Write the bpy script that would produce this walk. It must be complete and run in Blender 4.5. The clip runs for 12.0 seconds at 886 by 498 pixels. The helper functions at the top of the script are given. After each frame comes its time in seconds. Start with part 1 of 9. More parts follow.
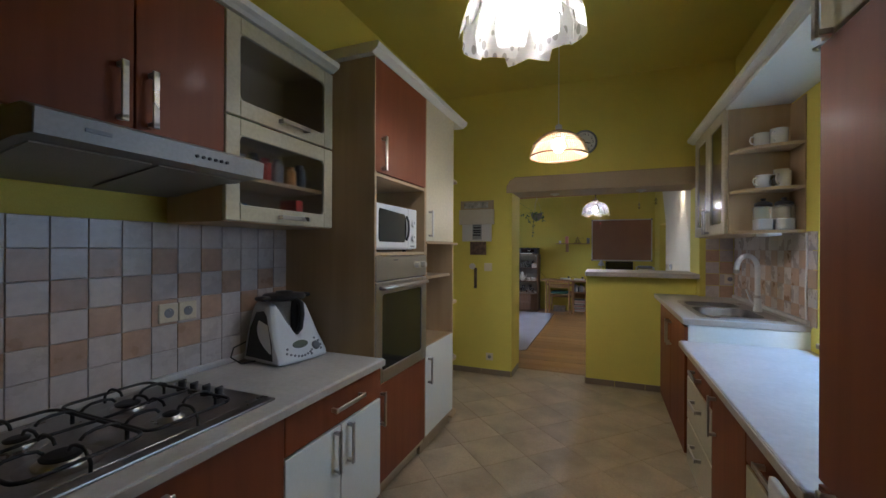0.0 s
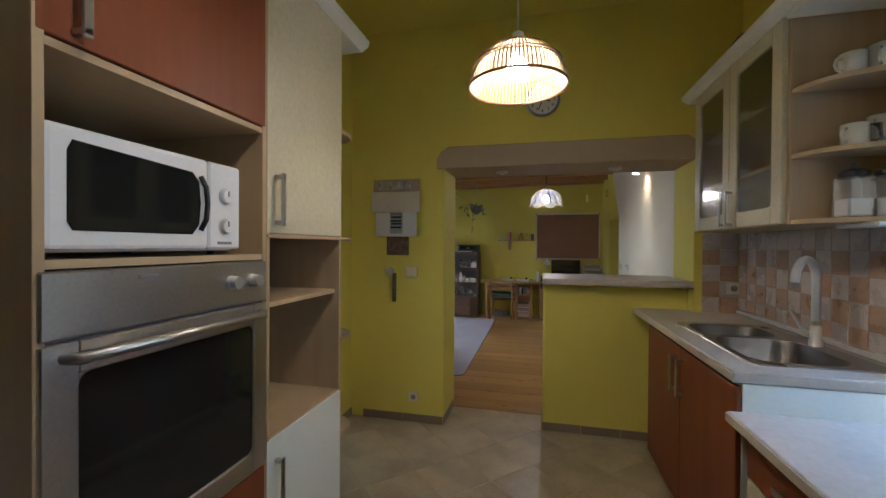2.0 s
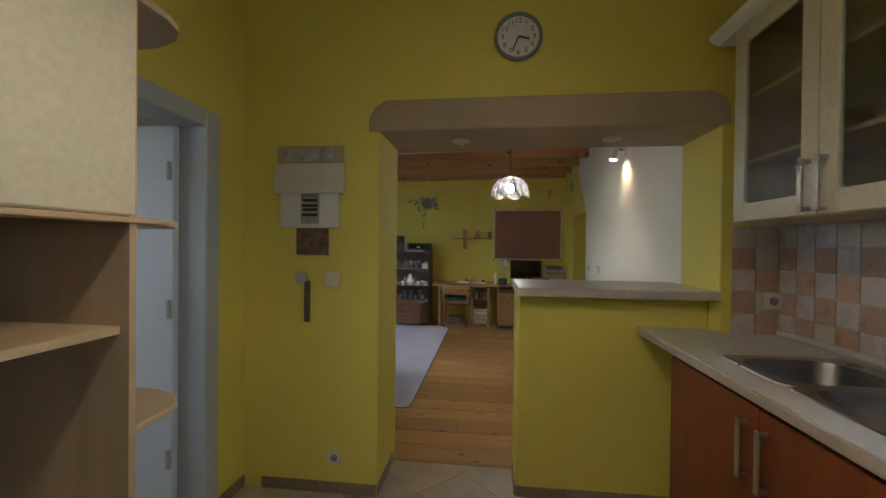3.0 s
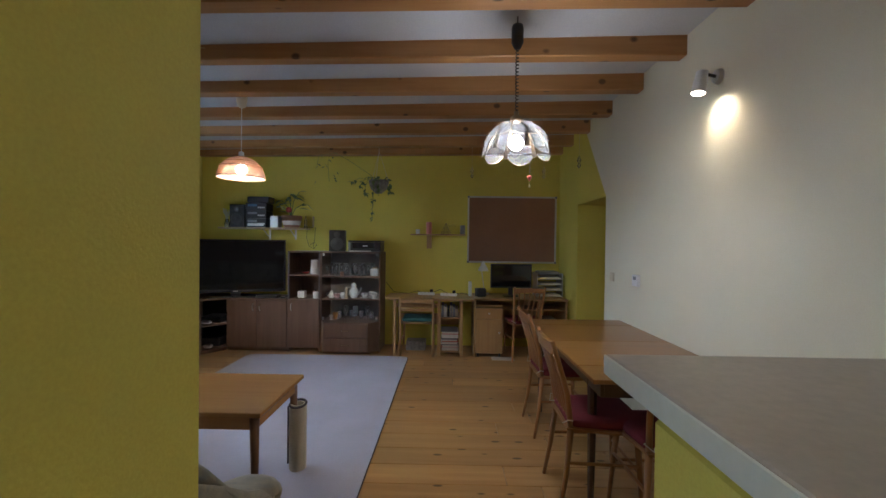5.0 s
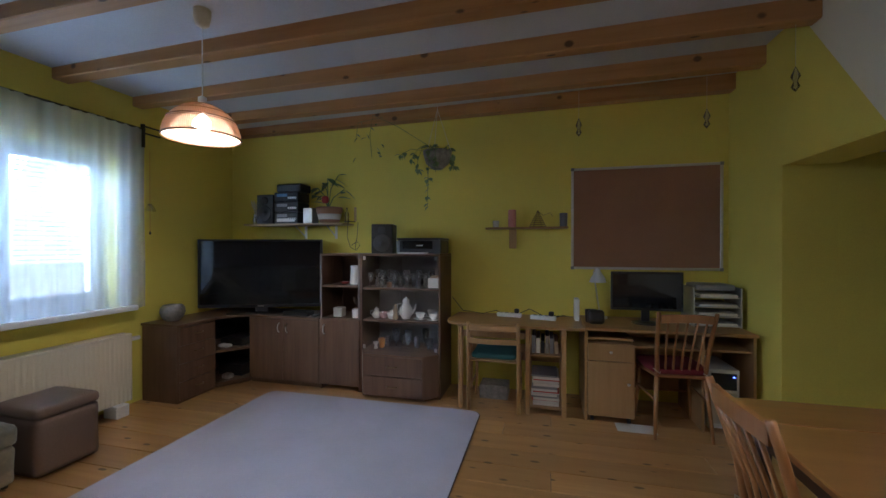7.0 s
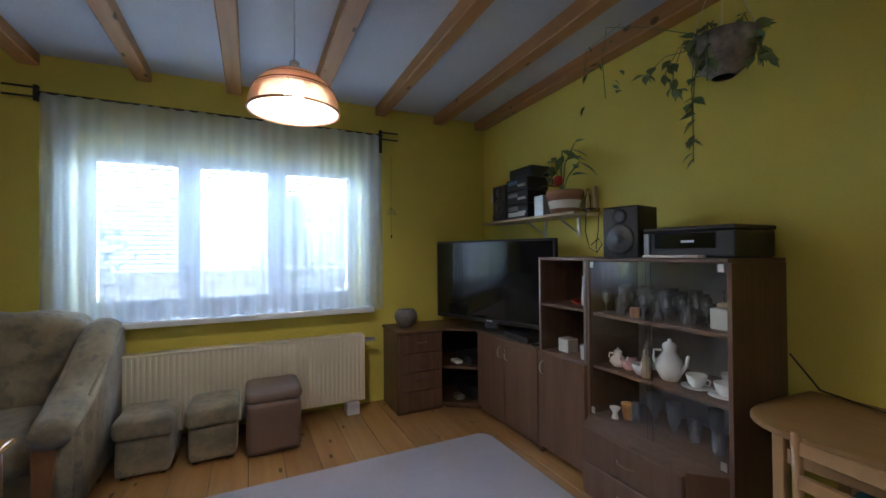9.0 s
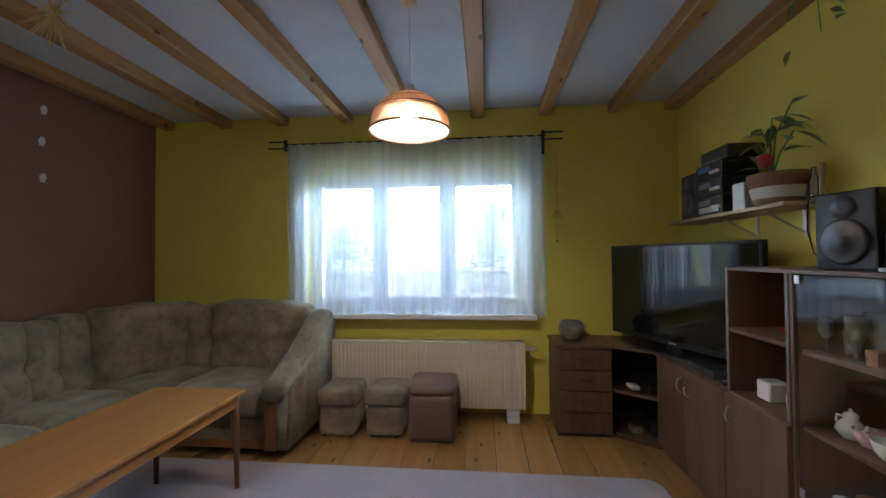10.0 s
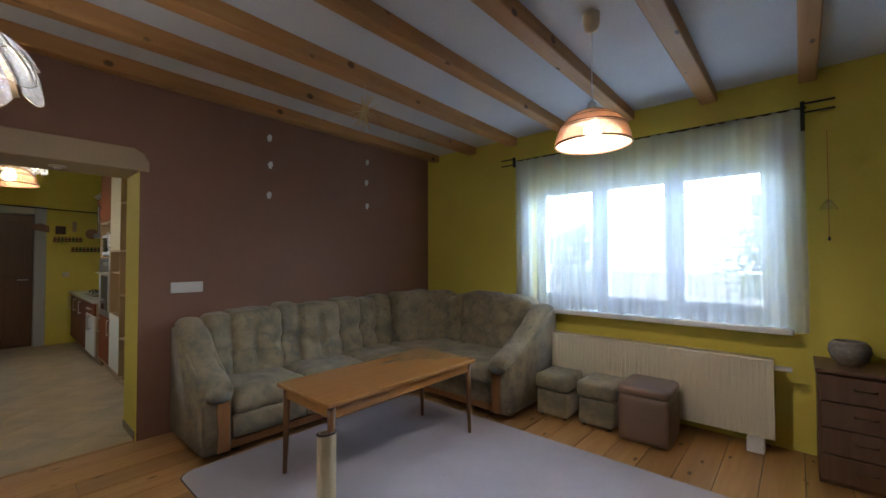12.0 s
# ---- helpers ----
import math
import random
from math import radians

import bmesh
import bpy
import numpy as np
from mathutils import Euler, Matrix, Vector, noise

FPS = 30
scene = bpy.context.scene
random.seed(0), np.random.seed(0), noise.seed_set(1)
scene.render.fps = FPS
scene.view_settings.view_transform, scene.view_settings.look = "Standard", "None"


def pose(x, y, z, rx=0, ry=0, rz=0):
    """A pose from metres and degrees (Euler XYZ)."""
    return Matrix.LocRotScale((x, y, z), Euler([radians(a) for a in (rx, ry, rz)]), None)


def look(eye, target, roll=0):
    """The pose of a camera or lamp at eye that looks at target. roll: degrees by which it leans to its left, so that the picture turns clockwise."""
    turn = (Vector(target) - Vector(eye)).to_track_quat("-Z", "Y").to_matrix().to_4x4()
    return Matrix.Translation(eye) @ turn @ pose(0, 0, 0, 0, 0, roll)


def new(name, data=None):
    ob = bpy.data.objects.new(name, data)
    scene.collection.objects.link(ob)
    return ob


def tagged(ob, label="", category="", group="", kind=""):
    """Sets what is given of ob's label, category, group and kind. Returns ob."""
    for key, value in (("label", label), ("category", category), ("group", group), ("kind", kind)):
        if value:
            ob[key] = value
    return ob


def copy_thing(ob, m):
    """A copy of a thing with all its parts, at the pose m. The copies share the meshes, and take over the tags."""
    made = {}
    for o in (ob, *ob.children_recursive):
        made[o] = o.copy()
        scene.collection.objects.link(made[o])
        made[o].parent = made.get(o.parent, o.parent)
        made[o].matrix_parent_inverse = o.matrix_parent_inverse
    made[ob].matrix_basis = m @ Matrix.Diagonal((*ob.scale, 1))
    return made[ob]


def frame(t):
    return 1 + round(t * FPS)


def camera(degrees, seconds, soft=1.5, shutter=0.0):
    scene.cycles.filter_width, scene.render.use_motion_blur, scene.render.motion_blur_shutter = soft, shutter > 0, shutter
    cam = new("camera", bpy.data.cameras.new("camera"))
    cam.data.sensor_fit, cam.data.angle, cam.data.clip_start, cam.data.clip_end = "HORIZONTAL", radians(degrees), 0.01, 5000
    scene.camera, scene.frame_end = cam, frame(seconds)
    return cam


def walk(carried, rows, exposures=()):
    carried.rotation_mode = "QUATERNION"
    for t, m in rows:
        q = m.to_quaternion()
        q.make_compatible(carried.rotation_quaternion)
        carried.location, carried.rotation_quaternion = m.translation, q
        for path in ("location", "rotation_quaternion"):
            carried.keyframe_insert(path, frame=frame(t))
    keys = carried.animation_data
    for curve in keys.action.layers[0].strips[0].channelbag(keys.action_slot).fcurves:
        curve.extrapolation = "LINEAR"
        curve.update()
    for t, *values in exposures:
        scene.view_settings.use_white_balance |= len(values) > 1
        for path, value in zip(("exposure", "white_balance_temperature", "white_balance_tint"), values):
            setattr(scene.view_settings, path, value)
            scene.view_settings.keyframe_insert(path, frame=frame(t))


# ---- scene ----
cam = camera(95.8, 12.0)
METRES, EYE, TILT, LEAN, TURN = 8.5, 1.39, 0.0, 0.0, 21.9
ROWS = [
    (0.0, 0.0, 0.0, 0.0, 0.0, -0.02, -0.27),
    (0.5, 0.0028, 0.0254, 0.0007, -0.91, -0.11, -0.2),
    (1.0, 0.0115, 0.0589, 0.0013, -2.66, -0.26, -0.28),
    (1.5, 0.0219, 0.0994, 0.0016, -5.36, -0.27, -0.22),
    (2.0, 0.0324, 0.1479, 0.0014, -8.53, -0.47, -0.36),
    (2.5, 0.047, 0.1978, 0.0001, -11.54, -0.33, -0.53),
    (3.0, 0.0598, 0.2514, -0.0009, -15.24, -0.45, -0.62),
    (5.0, 0.1229, 0.4641, 0.0, -21.0, -0.68, -0.7),
    (5.5, 0.1385, 0.5119, 0.0005, -21.02, -0.51, -0.7),
    (6.0, 0.1544, 0.5557, 0.0008, -19.62, -0.63, -0.64),
    (6.5, 0.1745, 0.6, -0.0016, -14.83, -0.57, -0.31),
    (8.5, 0.2636, 0.7834, -0.0119, 26.36, 0.5, 0.29),
    (9.0, 0.2761, 0.8248, -0.0093, 42.16, 0.64, 0.44),
    (9.5, 0.2883, 0.8576, -0.0085, 58.57, 1.11, 0.65),
    (10.0, 0.3006, 0.8834, -0.0064, 73.81, 1.25, 0.45),
    (10.5, 0.3167, 0.9026, -0.0066, 87.96, 1.5, 0.53),
    (11.0, 0.3328, 0.9168, -0.0063, 98.34, 1.68, 0.31),
    (11.5, 0.3415, 0.9227, -0.0054, 104.55, 1.44, 0.08),
    (12.0, 0.3461, 0.9247, -0.0055, 109.65, 1.33, 0.14),
]
walk(cam, [(t, pose(0, 0, EYE, TILT, LEAN, TURN) @ pose(METRES * x, METRES * y, METRES * z, 90 + pitch, roll, yaw)) for t, x, y, z, yaw, pitch, roll in ROWS], exposures=((0.0, 1.0, 5720, 15), (1.2, 0.99, 5620, 15), (2.5, 0.95, 6250, 12), (3.0, 0.96, 6250, 11), (5.0, 0.98, 5900, 11), (6.5, 0.89, 5700, 12), (9.0, 0.90, 6000, 12), (12.0, 0.97, 6450, 12)))

# ---- world, sun and lamps ----
world = bpy.data.worlds.new("sky")
scene.world = world
world.use_nodes = True
wn = world.node_tree.nodes
sky = wn.new("ShaderNodeTexSky")
sky.sky_type, sky.sun_disc = "NISHITA", False
sky.sun_elevation, sky.sun_rotation, sky.air_density, sky.dust_density = radians(31), radians(192), 1.0, 4.0
world.node_tree.links.new(sky.outputs[0], wn["Background"].inputs[0])
wn["Background"].inputs[1].default_value = 0.15


def lamp(name, kind, energy, colour, m, size=0.1, size_y=None, angle=None, blend=0.5):
    data = bpy.data.lights.new(name, kind)
    data.energy, data.color = energy, colour
    if kind == "AREA":
        data.shape, data.size, data.size_y = "RECTANGLE", size, size_y
    elif kind == "SUN":
        data.angle = radians(angle)
    else:
        data.shadow_soft_size = size
    if kind == "SPOT":
        data.spot_size, data.spot_blend = radians(angle), blend
    ob = new(name, data)
    ob.matrix_basis = m
    return ob


lamp("sun_overcast", "SUN", 1.5, (1.0, 0.97, 0.92), look((3, -7, 9), (0, 7, 0)), angle=20)
# skylight falling into the two windows
lamp("window_daylight", "AREA", 410, (0.61, 0.80, 1.0), look((-5.2, 7.3, 2.6), (-3.2, 7.3, 0.9)), 2.6, 1.5)
lamp("kitchen_daylight", "AREA", 58, (0.26, 0.54, 1.0), look((1.98, 2.05, 3.10), (0.95, 2.05, 0.8)), 1.6, 0.6)
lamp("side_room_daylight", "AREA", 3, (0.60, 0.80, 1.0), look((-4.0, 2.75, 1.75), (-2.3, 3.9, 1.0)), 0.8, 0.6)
lamp("bulb_light_wall_spot", "SPOT", 3.4, (1.0, 0.80, 0.55), look((0.880, 6.315, 2.240), (0.985, 6.29, 2.10)), 0.012, angle=104, blend=1.0)

# ---- materials ----


def nodes_of(name):
    m = bpy.data.materials.new(name)
    m.use_nodes = True
    t = m.node_tree
    return m, t, t.nodes["Principled BSDF"]


def link(t, a, b):
    t.links.new(a, b)


def coords(t, scale=(1, 1, 1), shuffle=0.0):
    tc = t.nodes.new("ShaderNodeTexCoord")
    mp = t.nodes.new("ShaderNodeMapping")
    mp.inputs["Scale"].default_value = scale
    link(t, tc.outputs["Object"], mp.inputs["Vector"])
    if shuffle:
        oi = t.nodes.new("ShaderNodeObjectInfo")
        mul = t.nodes.new("ShaderNodeVectorMath")
        mul.operation = "SCALE"
        mul.inputs[0].default_value = (shuffle, shuffle * 1.7, shuffle * 0.6)
        link(t, oi.outputs["Random"], mul.inputs["Scale"])
        link(t, mul.outputs[0], mp.inputs["Location"])
    return mp.outputs[0]


def noise_tex(t, vec, scale, detail=4.0, rough=0.55):
    n = t.nodes.new("ShaderNodeTexNoise")
    n.inputs["Scale"].default_value, n.inputs["Detail"].default_value, n.inputs["Roughness"].default_value = scale, detail, rough
    link(t, vec, n.inputs["Vector"])
    return n.outputs["Fac"]


def ramp(t, fac, stops):
    r = t.nodes.new("ShaderNodeValToRGB")
    e = r.color_ramp.elements
    while len(e) < len(stops):
        e.new(0.5)
    for el, (p, c) in zip(e, stops):
        el.position, el.color = p, (*c, 1)
    link(t, fac, r.inputs[0])
    return r.outputs[0]


def mix(t, kind, fac, a, b):
    m = t.nodes.new("ShaderNodeMix")
    m.data_type, m.blend_type = "RGBA", kind
    if isinstance(fac, float):
        m.inputs[0].default_value = fac
    else:
        link(t, fac, m.inputs[0])
    for i, v in ((6, a), (7, b)):
        if isinstance(v, tuple):
            m.inputs[i].default_value = (*v, 1)
        else:
            link(t, v, m.inputs[i])
    return m.outputs[2]


def bumps(t, bsdf, height, strength, distance=0.002):
    b = t.nodes.new("ShaderNodeBump")
    b.inputs["Strength"].default_value, b.inputs["Distance"].default_value = strength, distance
    link(t, height, b.inputs["Height"])
    link(t, b.outputs[0], bsdf.inputs["Normal"])


def shade(c, f):
    return tuple(max(0.0, min(1.0, v * f)) for v in c)


def surface(name, colour, rough=0.5, metal=0.0, var=0.12, big=1.6, fine=90, bump=0.15, per_object=0.0, gloss_var=0.1, clear=0.0):
    """Paint, plastic, metal, cloth or stone: broad stains and a fine grain."""
    m, t, b = nodes_of(name)
    vec = coords(t, shuffle=5.0 if per_object else 0.0)
    broad = noise_tex(t, vec, big, 5)
    grain = noise_tex(t, vec, fine, 3)
    col = ramp(t, broad, [(0.3, shade(colour, 1 - var)), (0.7, shade(colour, 1 + var))])
    col = mix(t, "OVERLAY", 0.18, col, ramp(t, grain, [(0.3, (0.3, 0.3, 0.3)), (0.7, (0.7, 0.7, 0.7))]))
    if per_object:
        oi = t.nodes.new("ShaderNodeObjectInfo")
        lo, hi = 1 - per_object, 1 + per_object
        col = mix(t, "MULTIPLY", 1.0, col, ramp(t, oi.outputs["Random"], [(0.0, (lo * 0.98, lo, lo)), (1.0, (min(hi, 1.0), min(hi, 1.0) * 0.99, min(hi, 1.0) * 0.97))]))
    link(t, col, b.inputs["Base Color"])
    rr = t.nodes.new("ShaderNodeMapRange")
    rr.inputs[3].default_value, rr.inputs[4].default_value = max(0.02, rough - gloss_var), min(1, rough + gloss_var)
    link(t, broad, rr.inputs[0])
    link(t, rr.outputs[0], b.inputs["Roughness"])
    b.inputs["Metallic"].default_value = metal
    b.inputs["Coat Weight"].default_value = clear
    if bump:
        bumps(t, b, grain, bump)
    return m


def wood(name, light, dark, along="x", rough=0.45, grain=24, knots=False, shuffle=7.0, tint=0.12, coat=0.0, streak=1.0):
    """Grain drawn out along one axis, each board with its own cut."""
    m, t, b = nodes_of(name)
    stretch = {"x": (0.06, 1, 1), "y": (1, 0.06, 1), "z": (1, 1, 0.06)}[along]
    vec = coords(t, stretch, shuffle)
    lines = noise_tex(t, vec, grain, 6, 0.62)
    broad = noise_tex(t, vec, grain * 0.22, 3)
    s = 0.22 * streak
    col = ramp(t, lines, [(0.5 - s, dark), (0.5 + s, light)])
    col = mix(t, "MULTIPLY", 0.6, col, ramp(t, broad, [(0.3, (0.78, 0.74, 0.7)), (0.7, (1, 1, 1))]))
    if knots:
        kv = coords(t, {"x": (1.0, 2.6, 1.3), "y": (2.6, 1.0, 1.3), "z": (2.6, 1.3, 1.0)}[along], shuffle)
        v = t.nodes.new("ShaderNodeTexVoronoi")
        v.inputs["Scale"].default_value = 4.3
        link(t, kv, v.inputs["Vector"])
        warp = noise_tex(t, kv, 9, 3)
        add = t.nodes.new("ShaderNodeMath")
        add.operation = "MULTIPLY_ADD"
        link(t, warp, add.inputs[0])
        add.inputs[1].default_value = 0.06
        link(t, v.outputs["Distance"], add.inputs[2])
        col = mix(t, "MIX", ramp(t, add.outputs[0], [(0.125, (1, 1, 1)), (0.185, (0, 0, 0))]), col, shade(dark, 0.28))
    oi = t.nodes.new("ShaderNodeObjectInfo")
    lo = 1 - tint * 2
    col = mix(t, "MULTIPLY", 1.0, col, ramp(t, oi.outputs["Random"], [(0, (lo, lo * 0.97, lo * 0.93)), (1, (1, 1, 1))]))
    link(t, col, b.inputs["Base Color"])
    b.inputs["Roughness"].default_value = rough
    b.inputs["Coat Weight"].default_value = coat
    b.inputs["Coat Roughness"].default_value = 0.12
    bumps(t, b, lines, 0.12, 0.001)
    return m


def glassy(name, colour=(1, 1, 1), rough=0.0, ior=1.45):
    m, t, b = nodes_of(name)
    b.inputs["Base Color"].default_value = (*colour, 1)
    b.inputs["Roughness"].default_value, b.inputs["IOR"].default_value = rough, ior
    b.inputs["Transmission Weight"].default_value = 1.0
    return m


def glowing(name, colour, strength):
    m, t, b = nodes_of(name)
    b.inputs["Base Color"].default_value = (*shade(colour, 0.8), 1)
    b.inputs["Emission Color"].default_value = (*colour, 1)
    b.inputs["Emission Strength"].default_value = strength
    return m


def thin(name, colour, see=0.4, soft=0.6, fine=300, rough=0.8):
    """Thin cloth, paper or frosted shade: part see-through, part lit from behind."""
    m, t, b = nodes_of(name)
    vec = coords(t)
    weave = noise_tex(t, vec, fine, 2)
    col = ramp(t, weave, [(0.3, shade(colour, 0.85)), (0.7, colour)])
    link(t, col, b.inputs["Base Color"])
    b.inputs["Roughness"].default_value = rough
    tl = t.nodes.new("ShaderNodeBsdfTranslucent")
    link(t, col, tl.inputs[0])
    m1 = t.nodes.new("ShaderNodeMixShader")
    m1.inputs[0].default_value = soft
    link(t, b.outputs[0], m1.inputs[1])
    link(t, tl.outputs[0], m1.inputs[2])
    tr = t.nodes.new("ShaderNodeBsdfTransparent")
    m2 = t.nodes.new("ShaderNodeMixShader")
    m2.inputs[0].default_value = see
    link(t, m1.outputs[0], m2.inputs[1])
    link(t, tr.outputs[0], m2.inputs[2])
    link(t, m2.outputs[0], t.nodes["Material Output"].inputs[0])
    return m


def drinking_glass():
    """Thin clear glassware: see-through, with a sharp gloss and a pale painted sparkle."""
    m, t, b = nodes_of("clear_glass")
    tr = t.nodes.new("ShaderNodeBsdfTransparent")
    tr.inputs[0].default_value = (0.97, 0.98, 0.98, 1)
    gl = t.nodes.new("ShaderNodeBsdfGlossy")
    gl.inputs["Roughness"].default_value = 0.06
    fr = t.nodes.new("ShaderNodeFresnel")
    fr.inputs[0].default_value = 1.7
    mx = t.nodes.new("ShaderNodeMixShader")
    link(t, fr.outputs[0], mx.inputs[0])
    # pale diffuse share stands in for bright highlights in the glass
    df = t.nodes.new("ShaderNodeBsdfDiffuse")
    df.inputs[0].default_value = (0.8, 0.82, 0.84, 1)
    painted_sparkle = t.nodes.new("ShaderNodeMixShader")
    painted_sparkle.inputs[0].default_value = 0.13
    link(t, tr.outputs[0], painted_sparkle.inputs[1])
    link(t, df.outputs[0], painted_sparkle.inputs[2])
    link(t, painted_sparkle.outputs[0], mx.inputs[1])
    link(t, gl.outputs[0], mx.inputs[2])
    link(t, mx.outputs[0], t.nodes["Material Output"].inputs[0])
    return m


YELLOW = surface("yellow_wall_paint", (0.68, 0.575, 0.10), 0.75, var=0.07, big=1.1, fine=160, bump=0.25)
BROWN_WALL = surface("brown_wall_paint", (0.235, 0.124, 0.085), 0.7, var=0.08, big=1.2, fine=160, bump=0.25)
CREAM_WALL = surface("cream_wall_paint", (0.74, 0.70, 0.55), 0.75, var=0.05, big=1.1, fine=160, bump=0.2)
BEIGE_PAINT = surface("beige_lintel_paint", (0.40, 0.30, 0.19), 0.6, var=0.08, fine=140, bump=0.2)
WHITE_CEILING = surface("white_ceiling_plaster", (0.53, 0.535, 0.565), 0.85, var=0.05, fine=120, bump=0.3)
HALL_PAINT = surface("pale_hall_paint", (0.50, 0.45, 0.36), 0.75, var=0.06)
SKIRT_TILE = surface("brown_skirting_tile", (0.24, 0.18, 0.12), 0.4, var=0.12, per_object=0.1)
FLOOR_TILE = surface("beige_floor_tile", (0.42, 0.335, 0.225), 0.40, var=0.24, big=3.2, fine=70, bump=0.12, per_object=0.05, gloss_var=0.12)
GROUT = surface("grey_grout", (0.36, 0.285, 0.195), 0.9, var=0.15, big=6)
WALL_GROUT = surface("pale_wall_grout", (0.44, 0.37, 0.31), 0.9, var=0.12, big=6)
WORKTOP_EDGE = surface("beige_worktop_edge", (0.46, 0.40, 0.33), 0.4, var=0.10, big=5, fine=45, bump=0.05)
PINE_FLOOR = wood("pine_floor_boards", (0.60, 0.345, 0.135), (0.45, 0.235, 0.080), "x", 0.30, 18, True, tint=0.16, coat=0.25)
PINE_BEAM = wood("pine_beam", (0.53, 0.285, 0.105), (0.39, 0.18, 0.055), "x", 0.5, 16, True, tint=0.06)
CHERRY = wood("cherry_laminate", (0.265, 0.075, 0.026), (0.18, 0.046, 0.0155), "z", 0.50, 20, tint=0.05, coat=0.02, streak=1.6)
CHERRY.node_tree.nodes["Principled BSDF"].inputs["Specular IOR Level"].default_value = 0.28
CREAM = surface("cream_lacquer", (0.52, 0.47, 0.325), 0.38, var=0.03, fine=60, bump=0.04, gloss_var=0.05)
WHITE_DOOR = surface("white_lacquer", (0.76, 0.76, 0.68), 0.38, var=0.03, fine=60, bump=0.04, gloss_var=0.05)
BEECH = wood("beech_laminate", (0.50, 0.37, 0.22), (0.43, 0.31, 0.17), "z", 0.45, 34, tint=0.03, streak=1.6)
BEECH_H = wood("beech_laminate_flat", (0.55, 0.42, 0.26), (0.48, 0.35, 0.20), "y", 0.45, 34, tint=0.03, streak=1.6)
WORKTOP = surface("cream_stone_worktop", (0.52, 0.50, 0.47), 0.35, var=0.10, big=4, fine=45, bump=0.05)
BAR_TOP = surface("beige_bar_laminate", (0.47, 0.41, 0.345), 0.35, var=0.10, big=4, fine=45, bump=0.05)
TILE_WHITE = surface("white_wall_tile", (0.54, 0.465, 0.43), 0.28, var=0.03, big=7, fine=40, bump=0.06, per_object=0.06)
TILE_PEACH = surface("peach_wall_tile", (0.47, 0.30, 0.20), 0.30, var=0.10, big=9, fine=40, bump=0.1, per_object=0.14)
HOB_STEEL = surface("worn_hob_steel", (0.30, 0.28, 0.26), 0.30, 1.0, var=0.12, big=5, fine=120, bump=0.05)
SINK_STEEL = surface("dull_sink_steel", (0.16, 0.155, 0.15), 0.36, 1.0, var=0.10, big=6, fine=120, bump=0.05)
STEEL = surface("brushed_steel", (0.50, 0.48, 0.45), 0.33, 1.0, var=0.06, big=3, fine=120, bump=0.05)
HOOD_GREY = surface("grey_hood_enamel", (0.26, 0.25, 0.24), 0.45, 0.4, var=0.06, big=3, bump=0.03)
HANDLE = surface("satin_nickel", (0.52, 0.50, 0.47), 0.3, 1.0, var=0.05, bump=0)
BLACK = surface("black_plastic", (0.016, 0.016, 0.018), 0.4, var=0.2, bump=0.05)
IRON = surface("black_iron", (0.012, 0.012, 0.012), 0.5, var=0.3, fine=60, bump=0.2)
BLACK_GLASS = surface("dark_oven_glass", (0.012, 0.013, 0.012), 0.07, var=0.1, bump=0, gloss_var=0.02)
SCREEN = surface("dark_screen", (0.010, 0.011, 0.013), 0.06, var=0.1, bump=0, gloss_var=0.02)
WHITE_PLASTIC = surface("white_plastic", (0.76, 0.76, 0.76), 0.35, var=0.03, bump=0.03)
IVORY = surface("ivory_plastic", (0.66, 0.58, 0.42), 0.4, var=0.04, bump=0.03)
GREY_PLASTIC = surface("grey_plastic", (0.20, 0.20, 0.22), 0.4, var=0.06, bump=0.05)
PORCELAIN = surface("white_porcelain", (0.72, 0.70, 0.66), 0.15, var=0.04, bump=0.0, gloss_var=0.05)
CLEAR = drinking_glass()
PANE = glassy("window_glass", (0.97, 0.99, 1.0))
SMOKED = glassy("cabinet_glass", (0.95, 0.97, 0.98))
FROSTED = glassy("frosted_cabinet_glass", (0.74, 0.78, 0.80), 0.14)
RUG = surface("pale_lilac_rug", (0.435, 0.42, 0.49), 0.95, var=0.07, big=2.2, fine=260, bump=0.6)
RUG_EDGE = surface("dark_rug_binding", (0.09, 0.07, 0.07), 0.9, var=0.1)
WALNUT = wood("dark_walnut_laminate", (0.19, 0.11, 0.068), (0.12, 0.065, 0.040), "z", 0.42, 26, tint=0.06)
WALNUT_H = wood("dark_walnut_laminate_flat", (0.19, 0.11, 0.068), (0.12, 0.065, 0.040), "x", 0.42, 26, tint=0.06)
OAK_DESK = wood("honey_oak_laminate", (0.46, 0.28, 0.12), (0.37, 0.21, 0.082), "x", 0.4, 26, tint=0.06)
OAK_V = wood("honey_oak_laminate_upright", (0.46, 0.28, 0.12), (0.37, 0.21, 0.082), "z", 0.4, 26, tint=0.06)
TABLE_WOOD = wood("dining_table_veneer", (0.33, 0.155, 0.045), (0.25, 0.108, 0.031), "x", 0.30, 18, tint=0.08, coat=0.25)
COFFEE_WOOD = wood("orange_teak_veneer", (0.47, 0.235, 0.075), (0.41, 0.19, 0.058), "x", 0.22, 22, tint=0.05, coat=0.7)
LEG_WOOD = wood("brown_beech_legs", (0.22, 0.10, 0.036), (0.15, 0.065, 0.022), "z", 0.4, 24, tint=0.05)
DARK_WOOD = wood("dark_table_legs", (0.075, 0.035, 0.022), (0.045, 0.02, 0.012), "z", 0.35, 24, tint=0.05)
CHAIR_WOOD = wood("warm_beech_chair", (0.40, 0.19, 0.068), (0.30, 0.13, 0.042), "z", 0.35, 24, tint=0.06, coat=0.2)
